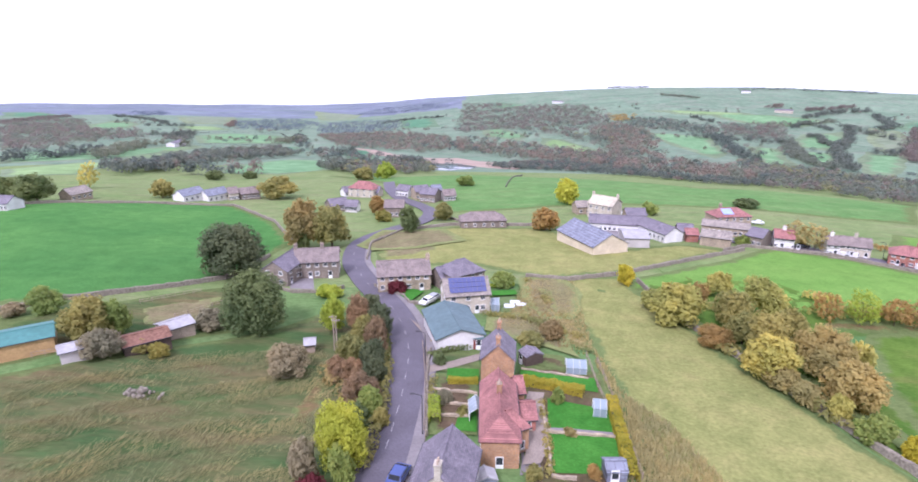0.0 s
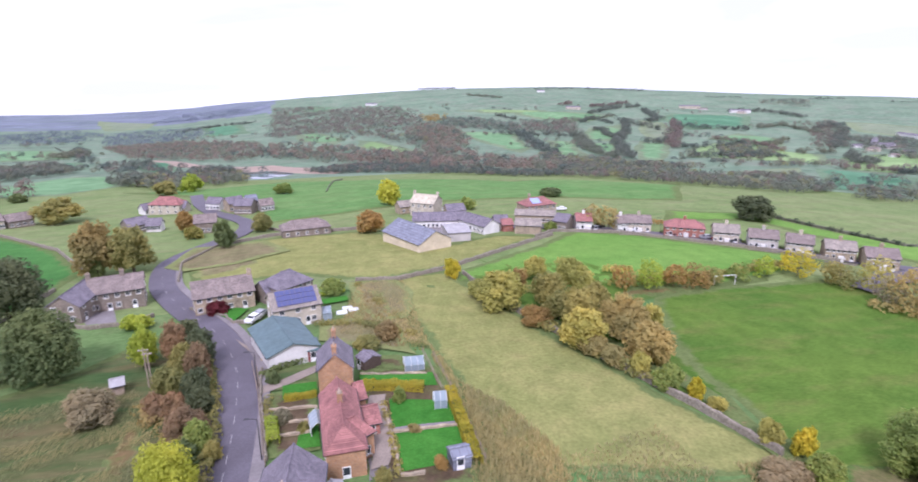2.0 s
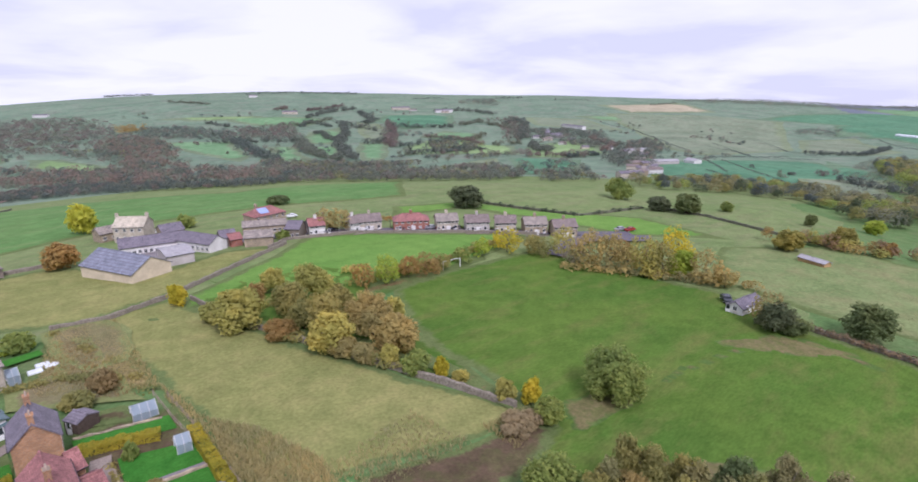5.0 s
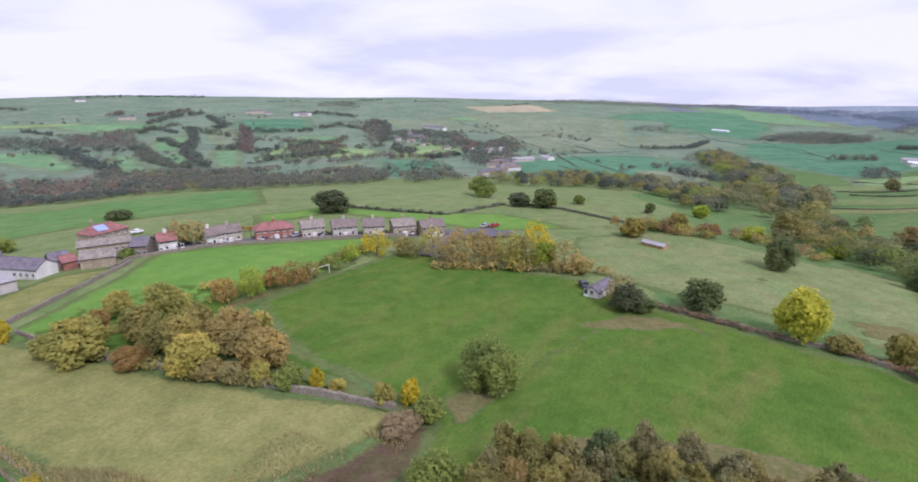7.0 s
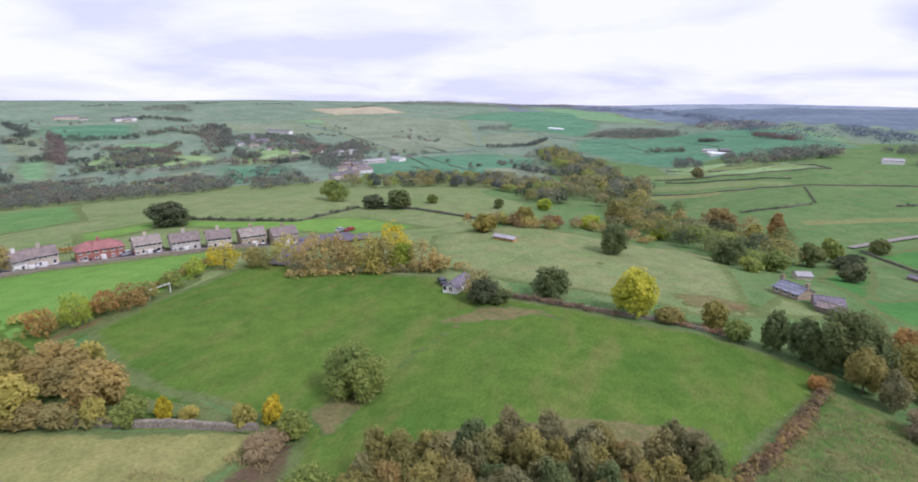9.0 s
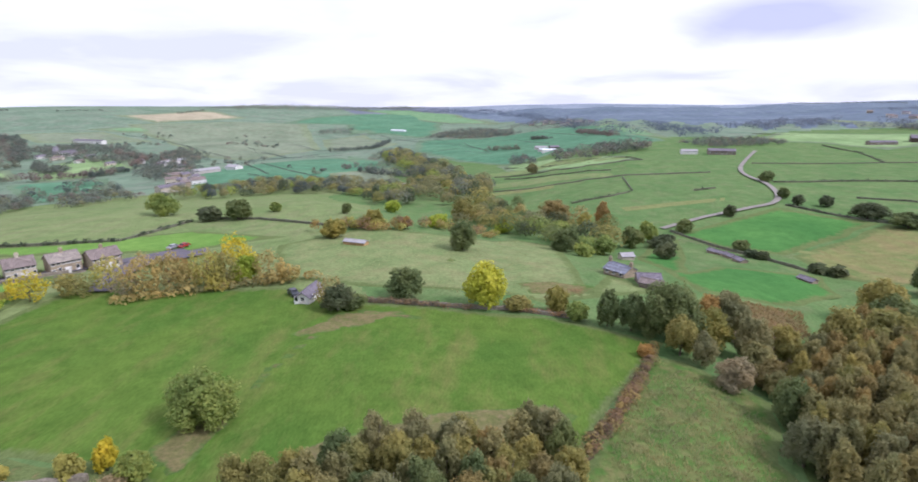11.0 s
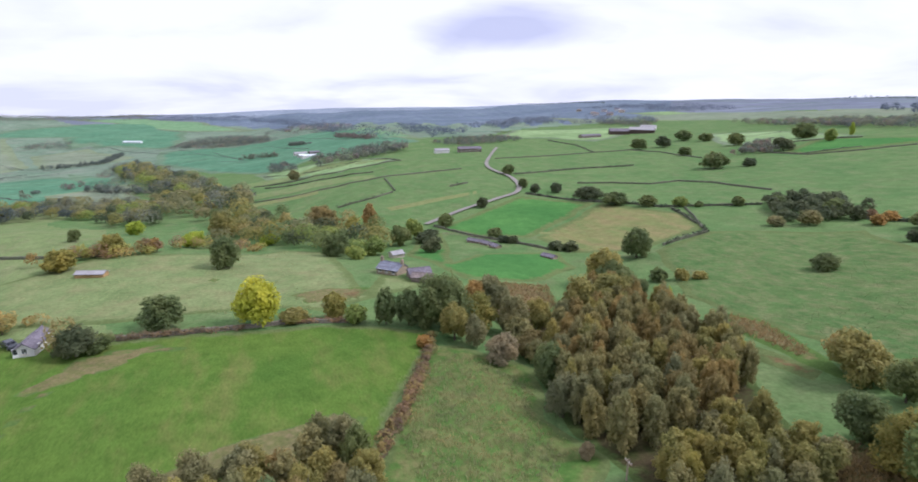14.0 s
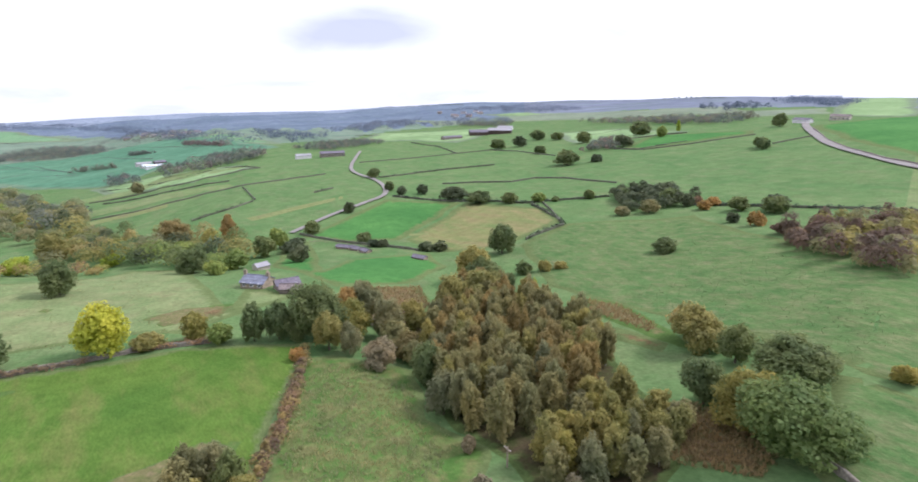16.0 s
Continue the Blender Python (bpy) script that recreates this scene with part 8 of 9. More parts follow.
house((2.52, 61.4), (3.10, 61.8), 3.4, 4.0, 1.7, BRICK_ORANGE, TILE_RED, "short brick wing of the terrace, red tiles", hip=(0, 1), right=(1, 1))
house((3.66, 67.2), (5.42, 67.6), 4.4, 2.5, 1.1, BRICK_RED, TILE_RED, "low red brick extension with tiled roof", right=(1, 1), name="extension", category="extension")
house((3.16, 71.8), (3.94, 72.1), 3.6, 3.6, 1.4, BRICK_ORANGE, TILE_RED, "small rear brick extension with tiled roof", right=(1, 1), name="extension", category="extension")
house((-5.45, 46.9), (-3.75, 54.5), 6.1, 4.8, 2.6, STONE_PALE, SLATE, "pale stone house with a broad purple slate roof", chimneys=((0.02, 0),), right=(4, 2), left=(4, 2), start=(2, 1), stop=(1, 1))

# village beyond the bend
house((-13.11, 279.5), (-11.90, 276.3), 8, 4.6, 2.8, STONE_PALE, TILE_RED, "village house with a red hipped roof", hip=(1, 1), right=(4, 2))
for a, b, w, e, wl, rf, text in (
        ((-14.68, 280.4), (-13.48, 282.9), 6, 2.6, RENDER_WHITE, SLATE, "low white village cottage with slate roof"),
        ((-11.87, 277.3), (-10.94, 275.2), 6, 2.6, STONE_PALE, SLATE, "low stone village cottage with slate roof"),
        ((-29.52, 272.0), (-27.72, 278.8), 7, 3.2, RENDER_WHITE, SLATE_BLUE, "white bungalow with a blue-grey roof"),
        ((-27.44, 274.1), (-25.63, 280.3), 7, 3.2, RENDER_WHITE, SLATE_BLUE, "white bungalow with a blue-grey roof"),
        ((-25.32, 277.3), (-24.50, 278.0), 7, 3.6, STONE_PALE, TILE_BROWN, "pinkish stone cottage by the field"),
        ((-24.31, 277.1), (-22.63, 279.2), 7, 3.2, STONE_DARK, TILE_BROWN, "brown stone cottage by the field"),
        ((-38.01, 278.1), (-36.46, 283.4), 7, 3.0, STONE, SLATE_STONE, "far stone farm building beside trees"),
        ((-42.23, 259.6), (-41.36, 255.3), 7, 3.0, RENDER_WHITE, SLATE, "white cottage with dark roof"),
        ((-9.07, 273.2), (-7.90, 269.6), 6, 3.4, RENDER_WHITE, SLATE, "white village house by the road"),
        ((-7.66, 262.1), (-6.25, 264.5), 7, 4, STONE, SLATE, "stone village house with slate roof"),
        ((-6.72, 255.3), (-5.19, 252.4), 7, 4, STONE_DARK, SLATE, "stone village house with slate roof"),
        ((-5.90, 267.3), (-4.95, 268.8), 6, 3.4, RENDER_WHITE, SLATE_BLUE, "white village house by the road"),
        ((-4.72, 255.2), (-3.53, 256.6), 6, 3.0, RENDER_GREY, TILE_BROWN, "grey village bungalow with brown roof"),
        ((-16.17, 236.7), (-14.46, 239.7), 7, 3.0, STONE_DARK, SLATE, "dark village house among trees"),
        ((-14.35, 236.6), (-13.21, 235.1), 5, 2.6, RENDER_WHITE, SLATE, "white outbuilding in the village"),
        ((-10.52, 222.2), (-8.63, 221.6), 8, 4.2, STONE_DARK, TILE_BROWN, "stone village house by the bend")):
    house(a, b, w, e, 2.2, wl, rf, text, right=(4, 1), win=(1.2, 1.2))
house((-1.97, 197.0), (0.66, 198.4), 8, 3.0, 2.2, STONE_DARK, TILE_BROWN, "stone bungalow with a hipped brown roof", hip=(1, 1), right=(5, 1))

# farm with the long barn
house((8.65, 180.5), (12.39, 164.5), 12, 3.3, 3.2, RENDER_CREAM, SLATE_BLUE, "long cream barn with a blue-grey sheet roof", name="barn", category="barn", over=0.3)
house((10.12, 198.7), (15.41, 199.6), 9, 3.2, 2.0, RENDER_WHITE, SLATE, "white farm range under purple slates", right=(12, 1), name="farm_range", category="farm building")
house((15.51, 197.3), (18.22, 186.9), 7, 3.2, 2.0, RENDER_WHITE, SLATE, "white farm range under purple slates", right=(7, 1), name="farm_range", category="farm building")
house((13.38, 179.8), (15.64, 181.4), 11, 3.2, 0.8, RENDER_GREY, SHEET_GREY, "low grey shed with a shallow sheet roof", name="shed", category="shed")
house((10.38, 225.1), (12.68, 221.1), 9, 5.4, 2.6, STONE_PALE, STONE_LICHEN, "tall stone farmhouse with pale lichened roof", right=(4, 2), start=(2, 2), chimneys=((0.0, 0), (1, 0)))
house((8.61, 226.9), (9.94, 229.0), 6, 3.2, 1.8, STONE, SLATE_STONE, "low stone outbuilding beside the farmhouse", right=(2, 1))
house((13.46, 215.8), (15.25, 217.7), 7, 3.2, 1.8, STONE, SLATE, "stone outbuilding with slate roof", right=(3, 1))
house((18.41, 193.7), (19.75, 194.5), 6, 3.2, 1.8, STONE_DARK, SLATE, "stone cottage with slate roof", right=(2, 1))
house((19.14, 191.8), (20.19, 192.9), 5, 2.6, 1.4, BRICK_RED, TILE_RED, "small red brick outhouse by the lane", name="shed", category="shed")
house((20.67, 190.6), (23.26, 190.0), 7, 3.2, 1.4, STONE, SLATE_STONE, "tan stone barn beside the lane", name="barn", category="barn")
house((22.00, 217.7), (23.35, 220.9), 8, 5.2, 2.2, STONE, TILE_RED, "large stone chapel-like house with a red roof", hip=(1, 1), right=(5, 2), chimneys=((0.1, 0.4),), tarp=True)
house((20.60, 208.0), (24.60, 207.8), 6, 3.2, 1.4, STONE, SLATE_STONE, "stone range with a row of windows", right=(9, 1))
house((24.83, 198.4), (26.13, 196.8), 8, 3.6, 1.9, STONE_DARK, SLATE, "stone building with slate roof", right=(3, 1))
for a, b, wl, rf, text, hp in (
        ((26.61, 199.4), (28.11, 200.2), RENDER_WHITE, TILE_RED, "white-fronted stone house with red tiles", (0, 0)),
        ((30.50, 199.6), (31.40, 200.7), RENDER_WHITE, TILE_BROWN, "small white cottage facing the street", (0, 0)),
        ((31.58, 202.1), (33.73, 203.4), STONE_PALE, TILE_BROWN, "pale stone house facing the street", (0, 0)),
        ((35.93, 200.2), (37.82, 200.7), BRICK_RED, TILE_RED, "red brick semi-detached houses with red roof", (1, 1)),
        ((39.41, 197.9), (41.55, 199.1), STONE_PALE, SLATE_STONE, "pale stone semi-detached houses, stone slates", (0, 0)),
        ((42.43, 195.2), (44.76, 196.4), RENDER_GREY, TILE_BROWN, "grey rendered semi-detached houses, brown tiles", (0, 0)),
        ((45.49, 195.0), (47.55, 195.6), STONE_PALE, TILE_BROWN, "pale stone semi-detached houses, brown tiles", (0, 0)),
        ((48.38, 193.7), (50.59, 195.4), STONE, SLATE_STONE, "tan stone semi-detached houses, stone slates", (0, 0)),
        ((51.25, 191.3), (53.48, 193.8), STONE, TILE_BROWN, "tan stone semi-detached houses, brown tiles", (0, 0))):
    h = house(a, b, 7.0, 3.7, 1.9, wl, rf, text, hip=hp, right=(6, 2), chimneys=((0.5, 0.0),), doors=(("right", 2.2), ("right", 6.6)), win=(1.0, 0.9))
    tagged(h, group="houses along the street")
    # front garden wall and hedge
    wall_bm = box(-0.5, 7.5, -6.9, -6.6, -0.6, 0.8)
    part("garden_wall", wall_bm, RUBBLE, h)
    # white porch
    porch = part("porch", box(-0.7, 0.7, -0.9, -0.004, -0.3, 1.9, 0.05), RENDER_WHITE, h, "white rendered porch")
    porch.matrix_local = pose(3.9, -3.5, 0)

# pavilion, stables and outlying farms
house((69.14, 127.4), (70.63, 134.8), 3.4, 2.0, 1.1, RENDER_WHITE, SLATE, "small white pavilion with a slate roof", start=(1, 1), right=(2, 1), name="pavilion", category="pavilion", doors=(("start", 3.2),))
house((73.80, 188.6), (75.84, 184.6), 3.0, 1.4, 0.5, PLY_TAN, SHEET_GREY, "low tan boarded sheepfold with a grey roof", name="sheepfold", category="shed")
house((100.77, 167.4), (102.8, 163.3), 6.0, 2.0, 1.5, STONE, SLATE_BLUE, "stone farmhouse with a blue slate roof", right=(3, 1), start=(1, 1), chimneys=((0, 0), (1, 0)))
house((103.4, 158.9), (105.6, 160.3), 5, 1.9, 1.0, STONE_DARK, SLATE, "low stone barn beside the farmhouse", right=(3, 1), name="barn", category="barn")
house((103.9, 155.0), (105.9, 153.6), 4, 1.7, 0.8, STONE_DARK, TILE_BROWN, "low brown-roofed outbuilding by the farmhouse", name="shed", category="shed")
house((101.68, 201.8), (102.8, 203.8), 4, 1.7, 0.8, STONE_PALE, SHEET_GREY, "pale shed behind the farmhouse", name="shed", category="shed")
for a, b, w, e in (((109.72, 235.0), (110.92, 231.9), 3, 1.5), ((111.14, 230.0), (111.92, 226.5), 3, 1.5), ((112.1, 223.5), (112.81, 220.2), 3, 1.5), ((117.4, 208.0), (118.59, 205.1), 3, 1.5)):
    house(a, b, w, 1.1, 0.6, WOOD_PALE, SLATE, "weathered grey field shed by the hedge", name="shed", category="shed")
for a, b, w, e, wl, rf, text in (
        ((123.11, 906), (124.87, 910), 18, 5.5, WOOD_DARK, SLATE, "large dark farm shed on the hilltop"),
        ((124.96, 921), (127.23, 918), 18, 5.5, WOOD_DARK, SHEET_GREY, "large grey farm shed on the hilltop"),
        ((125.89, 985), (127.30, 982), 14, 5, RENDER_WHITE, SHEET_GREY, "pale farm shed on the hilltop"),
        ((120.47, 844), (122.24, 864), 9, 4, STONE_DARK, SLATE, "stone farm building on the hilltop"),
        ((108.59, 635), (110.85, 639), 10, 4, STONE_DARK, SLATE, "dark farm building at the lane top"),
        ((106.31, 631), (107.68, 634), 8, 3.4, RENDER_WHITE, SHEET_GREY, "pale farm shed at the lane top"),
        ((92.8, 866), (94, 870), 9, 3, RENDER_GREY, SHEET_GREY, "low pale barn in the valley fields"),
        ((93.5, 782), (94.8, 786), 9, 3, RENDER_WHITE, SHEET_WHITE, "low pale barn in the valley fields"),
        ((94.2, 818), (95.1, 822), 9, 3, WOOD_DARK, SLATE, "low pale barn in the valley fields"),
        ((93.2, 818), (93.8, 822), 9, 3, RENDER_GREY, SHEET_WHITE, "low pale barn in the valley fields"),
        ((60.37, 797), (62.6, 812), 12, 4, RENDER_GREY, SHEET_GREY, "long grey works building in the valley hamlet"),
        ((58.09, 684), (59.13, 685), 10, 6, STONE_PALE, TILE_BROWN, "pale houses in the valley hamlet"),
        ((59.25, 625), (60.07, 627), 8, 5, STONE, TILE_BROWN, "stone houses in the valley hamlet"),
        ((57.39, 576), (59.49, 589), 10, 5.5, STONE_PALE, SLATE, "row of pale cottages in the valley hamlet"),
        ((57.72, 964), (59.79, 990), 12, 6, RENDER_WHITE, SHEET_GREY, "white buildings in the valley hamlet"),
        ((50.58, 1255), (51.73, 1275), 14, 7, RENDER_WHITE, SLATE, "white farm on the far valley side"),
        ((51.91, 1593), (53.91, 1535), 14, 7, RENDER_WHITE, SLATE, "white farm on the far valley side"),
        ((35.32, 1886), (37.04, 1896), 16, 7, STONE_PALE, SLATE, "pale farm buildings on the far hilltop"),
        ((39.52, 1836), (41.12, 1856), 16, 7, RENDER_WHITE, SLATE, "pale farm buildings on the far hilltop"),
        ((22.35, 2172), (23.04, 2170), 14, 6, RENDER_WHITE, SLATE, "white farm below the skyline"),
        ((25.11, 1690), (26.49, 1691), 14, 6, STONE_PALE, SLATE, "pale farm on the far valley side"),
        ((50.47, 1388), (50.46, 1238), 10, 6, STONE_PALE, SLATE, "pale farm on the far valley side"),
        ((-29.57, 887), (-28.63, 920), 12, 6, RENDER_WHITE, SLATE, "white farm on the valley side"),
        ((5.95, 2062), (6.89, 2041), 14, 6, RENDER_WHITE, SLATE, "white farm below the skyline"),
        ((151.86, 691), (153.04, 683), 9, 3.4, RENDER_WHITE, SLATE, "white farm by the hill road"),
        ((154.37, 722), (155.76, 719), 10, 4, STONE_PALE, TILE_BROWN, "pinkish farm by the hill road"),
        ((63.50, 835), (64.39, 823), 14, 5, RENDER_WHITE, SHEET_GREY, "pale sheds in the valley hamlet"),
        ((78.75, 2069), (80.08, 2042), 14, 5, SHEET_WHITE, SHEET_WHITE, "white sheeted barn on the far fields")):
    house(a, b, w, e, w * 0.18, wl, rf, text, right=(5, 1) if wl in (STONE_PALE, BRICK_RED, STONE_DARK) else (0, 0), category="building", win=(1.6, 1.6))

# stables left of the road
house((-45.37, 112.0), (-40.67, 110.9), 7, 3.0, 0.8, PLY_TAN, SHEET_GREEN, "tan boarded stable with a sea-green sheet roof", name="stable", category="stable")
house((-35.95, 103.1), (-32.10, 104.0), 5, 2.3, 0.7, WOOD_DARK, SHEET_RUST, "low stable row with a rusty brown roof", name="stable", category="stable")
house((-32.63, 107.9), (-30.10, 109.6), 4.5, 2.3, 0.7, WOOD_PALE, SHEET_GREY, "grey-roofed field shelter by the stables", name="stable", category="stable")
house((-40.68, 103.1), (-38.66, 103.2), 3.5, 2.2, 0.6, RENDER_GREY, SHEET_GREY, "whitewashed low stable with a grey roof", name="stable", category="stable")
house((-19.42, 94.7), (-18.46, 94.6), 2.4, 2.0, 0.6, WOOD_PALE, SHEET_GREY, "small weathered grey shed in the paddock", name="shed", category="shed")

# houses of the hamlets on the far valley side
for a, b, wl, rf in (
        ((49.01, 1226), (49.73, 1235), RENDER_WHITE, SLATE),
        ((50.06, 1187), (50.87, 1200), STONE_PALE, TILE_BROWN),
        ((51.15, 1255), (51.85, 1265), RENDER_GREY, SLATE),
        ((52.38, 1192), (53.17, 1199), STONE, SLATE),
        ((51.62, 1100), (52.22, 1107), RENDER_WHITE, TILE_BROWN),
        ((53.74, 1030), (54.42, 1037), STONE_PALE, SLATE),
        ((57.41, 956), (58.14, 964), RENDER_GREY, SLATE),
        ((58.63, 910), (59.26, 916), STONE, TILE_BROWN),
        ((56.05, 1034), (56.61, 1042), RENDER_WHITE, SLATE),
        ((35.90, 1886), (36.80, 1896), STONE_PALE, SLATE),
        ((37.03, 1867), (37.70, 1874), RENDER_GREY, TILE_BROWN),
        ((59.37, 752), (60.08, 759), STONE, SLATE),
        ((60.21, 712), (60.82, 719), RENDER_WHITE, SLATE),
        ((40.15, 1825), (40.82, 1832), STONE_PALE, TILE_BROWN)):
    house(a, b, 8, 4.6, 2.0, wl, rf, "pale house of a far hamlet among trees", right=(3, 2), win=(1.2, 1.2))


# houses of the town far down the valley
for k, (b, r) in enumerate(((93.5, 1683), (94.2, 1621), (95.7, 1644), (92.2, 1721), (93.6, 1735), (97.7, 1467), (96.8, 1510), (95.7, 1625), (95.7, 1493), (95.1, 1539), (95.9, 1631), (96.4, 1508), (93.8, 1776), (97, 1502), (122.8, 1510), (122.8, 1498), (121.3, 1585), (121.5, 1521), (123.5, 1782), (120, 1905), (123.9, 1649), (122.3, 1747), (58.8, 816), (58.3, 750), (59.1, 666), (59.5, 662), (60.1, 649), (59.3, 897))):
    house((b, r), (b + 14 / r * 57, r + (k % 3 - 1) * 6), 8, 5, 2.4, (STONE_PALE, RENDER_GREY, RENDER_WHITE, STONE)[k % 4], (SLATE, SLATE_STONE, TILE_BROWN)[k % 3], "small pale house of a distant town among trees", right=(3, 1), win=(1.3, 1.3))


# ---- gardens, street things ----
field([(-6.15, 91.0), (-0.53, 90.9), (-0.49, 81.8), (-5.85, 82.8)], GRASS_ROUGH, "rough garden grass above the cottages", 2, "garden_ground")
field([(-6.4, 84.6), (-4.3, 85.6), (-0.6, 89.2), (-0.6, 86.6), (-3.7, 83.6), (-6.3, 82)], GRAVEL, "brown earth drive from road to cottages", 3, "drive")
field([(-8.32, 107.1), (-4.54, 93.4), (-6.15, 91.0), (-6.96, 99.1)], GRAVEL, "gravel yard beside the workshop", 2, "drive")
field([(3.82, 71.4), (6.15, 73.4), (6.84, 65.9), (7.73, 58.4), (4.27, 56.2)], PAVING, "paved path beside the terrace", 2, "drive")
field([(-6.31, 82.0), (-0.62, 81.8), (-0.84, 64.2), (-6.47, 64.4)], BARE_EARTH, "dug garden beds in front of the terrace", 2, "garden_bed")
for shape in (((-4.22, 83.5), (-0.76, 83.1), (-0.73, 78.6), (-4.42, 79.0)), ((-2.89, 69.6), (-0.95, 69.9), (-0.91, 64.7), (-3.56, 65.2)),
              ((3.79, 83.6), (11.86, 82.7), (12.41, 78.2), (3.97, 79.4)), ((6.97, 74.7), (13.68, 73.5), (14.52, 67.7), (7.21, 66.8)), ((7.38, 65.4), (14.69, 66.6), (15.70, 59.0), (8.11, 57.2)),
              ((0.36, 123.2), (2.97, 124.5), (3.23, 121.3), (0.62, 119.9)), ((-8.25, 125.9), (-6.70, 123.3), (-8.28, 116.6), (-9.51, 122.2))):
    tagged(drape("lawn", shape, GRASS_LAWN, 3, wobble=0), "short bright green garden lawn", "lawn", kind="structure")
field([(3.76, 85.5), (12.72, 85.2), (16.54, 58.8), (17.12, 54.7), (5.23, 51.8), (4.22, 57.8)], BARE_EARTH, "brown garden ground behind the terrace", 2, "garden_ground")
field([(4.6, 90.5), (8.2, 90), (11.4, 84.5), (11.0, 83.2), (7.5, 84.6), (4.7, 86.3)], BARE_EARTH, "dark dug plot behind the brick house", 3, "garden_bed")
field([(0.0, 109), (3.5, 110), (4.2, 128), (6.8, 126), (7.4, 108), (10.2, 90), (8.6, 91.5), (4.4, 94), (-0.2, 100)], GRASS_TRAMPLED, "brown dead bracken and grass behind the houses", 2)
tagged(drape("path", [(7.22, 66.7), (14.52, 67.7), (14.57, 66.6), (7.31, 65.6)], PAVING, 4), "stone edged path between lawns", "path", kind="structure")
tagged(drape("patio", [(4.8, 76), (6.6, 76), (7.2, 64), (6.6, 58.5), (4.5, 58), (4.7, 65)], GRAVEL, 5), "pale concrete yard beside the brick terrace", "patio", kind="structure")
clipped_hedge([(4.11, 78.8), (7.22, 78.0), (10.82, 76.9)], HEDGE_GOLD, "clipped golden privet hedge between gardens", 1.5, 1.5, 21)
clipped_hedge([(13.78, 75.9), (14.77, 69.1), (16.00, 62.7), (16.92, 57.8)], HEDGE_GOLD, "clipped golden privet hedge along the meadow", 1.5, 1.4, 22)
clipped_hedge([(-4.22, 78.6), (-0.87, 78.4)], HEDGE_GOLD, "clipped golden hedge in the front garden", 1.1, 0.9, 23)
clipped_hedge([(-5.76, 72.6), (-5.78, 66.7)], LEAF_LIME, "bright green clipped hedge by the road", 1.5, 1.5, 24)
hedge([(0.35, 126.6), (2.95, 128.0)], LEAF_LIME, "bright green hedge by the conservatory", 1.4, 1.0, 25)
hedge([(-6.16, 88.6), (-0.67, 92.9)], LEAF_DARK, "dark hedge below the workshop", 1.3, 1.2, 26)
hedge([(6.34, 73.5), (7.24, 63.3), (7.81, 56.2)], LEAF_OLIVE, "shrubby garden border", 0.9, 1.2, 27)
hedge([(-5.86, 79.9), (-6.22, 72.7)], LEAF_OLIVE, "shrubby front border by the road", 1.0, 1.2, 28)
hedge([(-0.09, 108.2), (4.33, 106.3), (8.12, 100.8)], LEAF_OLIVE, "scrubby hedge behind the houses", 1.6, 1.8, 29)
for spec, leaf, text in (((12.68, 57.7, 2.5, 1.9), LEAF_ORANGE, "small orange shrub on the lawn"), ((5.95, 55.9, 2.4, 2.3), LEAF_OLIVE, "olive garden shrub"), ((9.63, 65.9, 1.3, 1.9), LEAF_BROWN, "low reddish shrub in the border"),
                         ((-4.56, 72.6, 2.9, 2.5), LEAF_PINK, "bare garden shrub in the bed"), ((-2.55, 69.0, 2.0, 1.6), LEAF_OLIVE, "garden shrub in the front bed"), ((-5.13, 85.1, 2.7, 2.1), LEAF_DARK, "dark garden shrub by the drive"), ((1.56, 127.7, 4.4, 6.2), LEAF_GREEN, "green garden tree behind the houses"),
                         ((8.11, 73.9, 2.9, 2.1), LEAF_GREEN, "pale garden shrub by the path"), ((-3.56, 62.2, 2.2, 2.2), LEAF_GREEN, "green garden shrub"), ((7.08, 97.5, 4.7, 4.8), BLADES_BROWN, "brown scrub behind the gardens"), ((4.76, 94.2, 3.4, 5.2), LEAF_OLIVE, "olive scrub behind the gardens")):
    b, r, high, wide = spec
    tree(b, r, high, wide, leaf, "bush", text if len(text.split()) > 3 else text + " by the path")


def shed(p1, p2, w, eave, rise, wall, roof, label, name="garden_shed"):
    return house(p1, p2, w, eave, rise, wall, roof, label, name=name, category="shed", over=0.12, doors=(("right", 0.9),))


shed((13.77, 58.1), (15.89, 58.8), 2.6, 1.9, 0.6, SLATE_BLUE, SLATE_BLUE, "blue-grey garden shed on the lawn")
shed((4.44, 87.8), (5.35, 85.6), 3.2, 2.1, 0.6, WOOD_DARK, SLATE, "dark garden shed beside the brick house")
shed((-1.47, 94.1), (-0.32, 94.2), 5, 2.2, 0.6, WOOD_RED, SHEET_TEAL, "dark red lean-to beside the workshop")
shed((0.03, 54.4), (0.47, 52.7), 2.2, 2.0, 0.5, SLATE_BLUE, SHEET_GREY, "grey lean-to shed by the slate house")


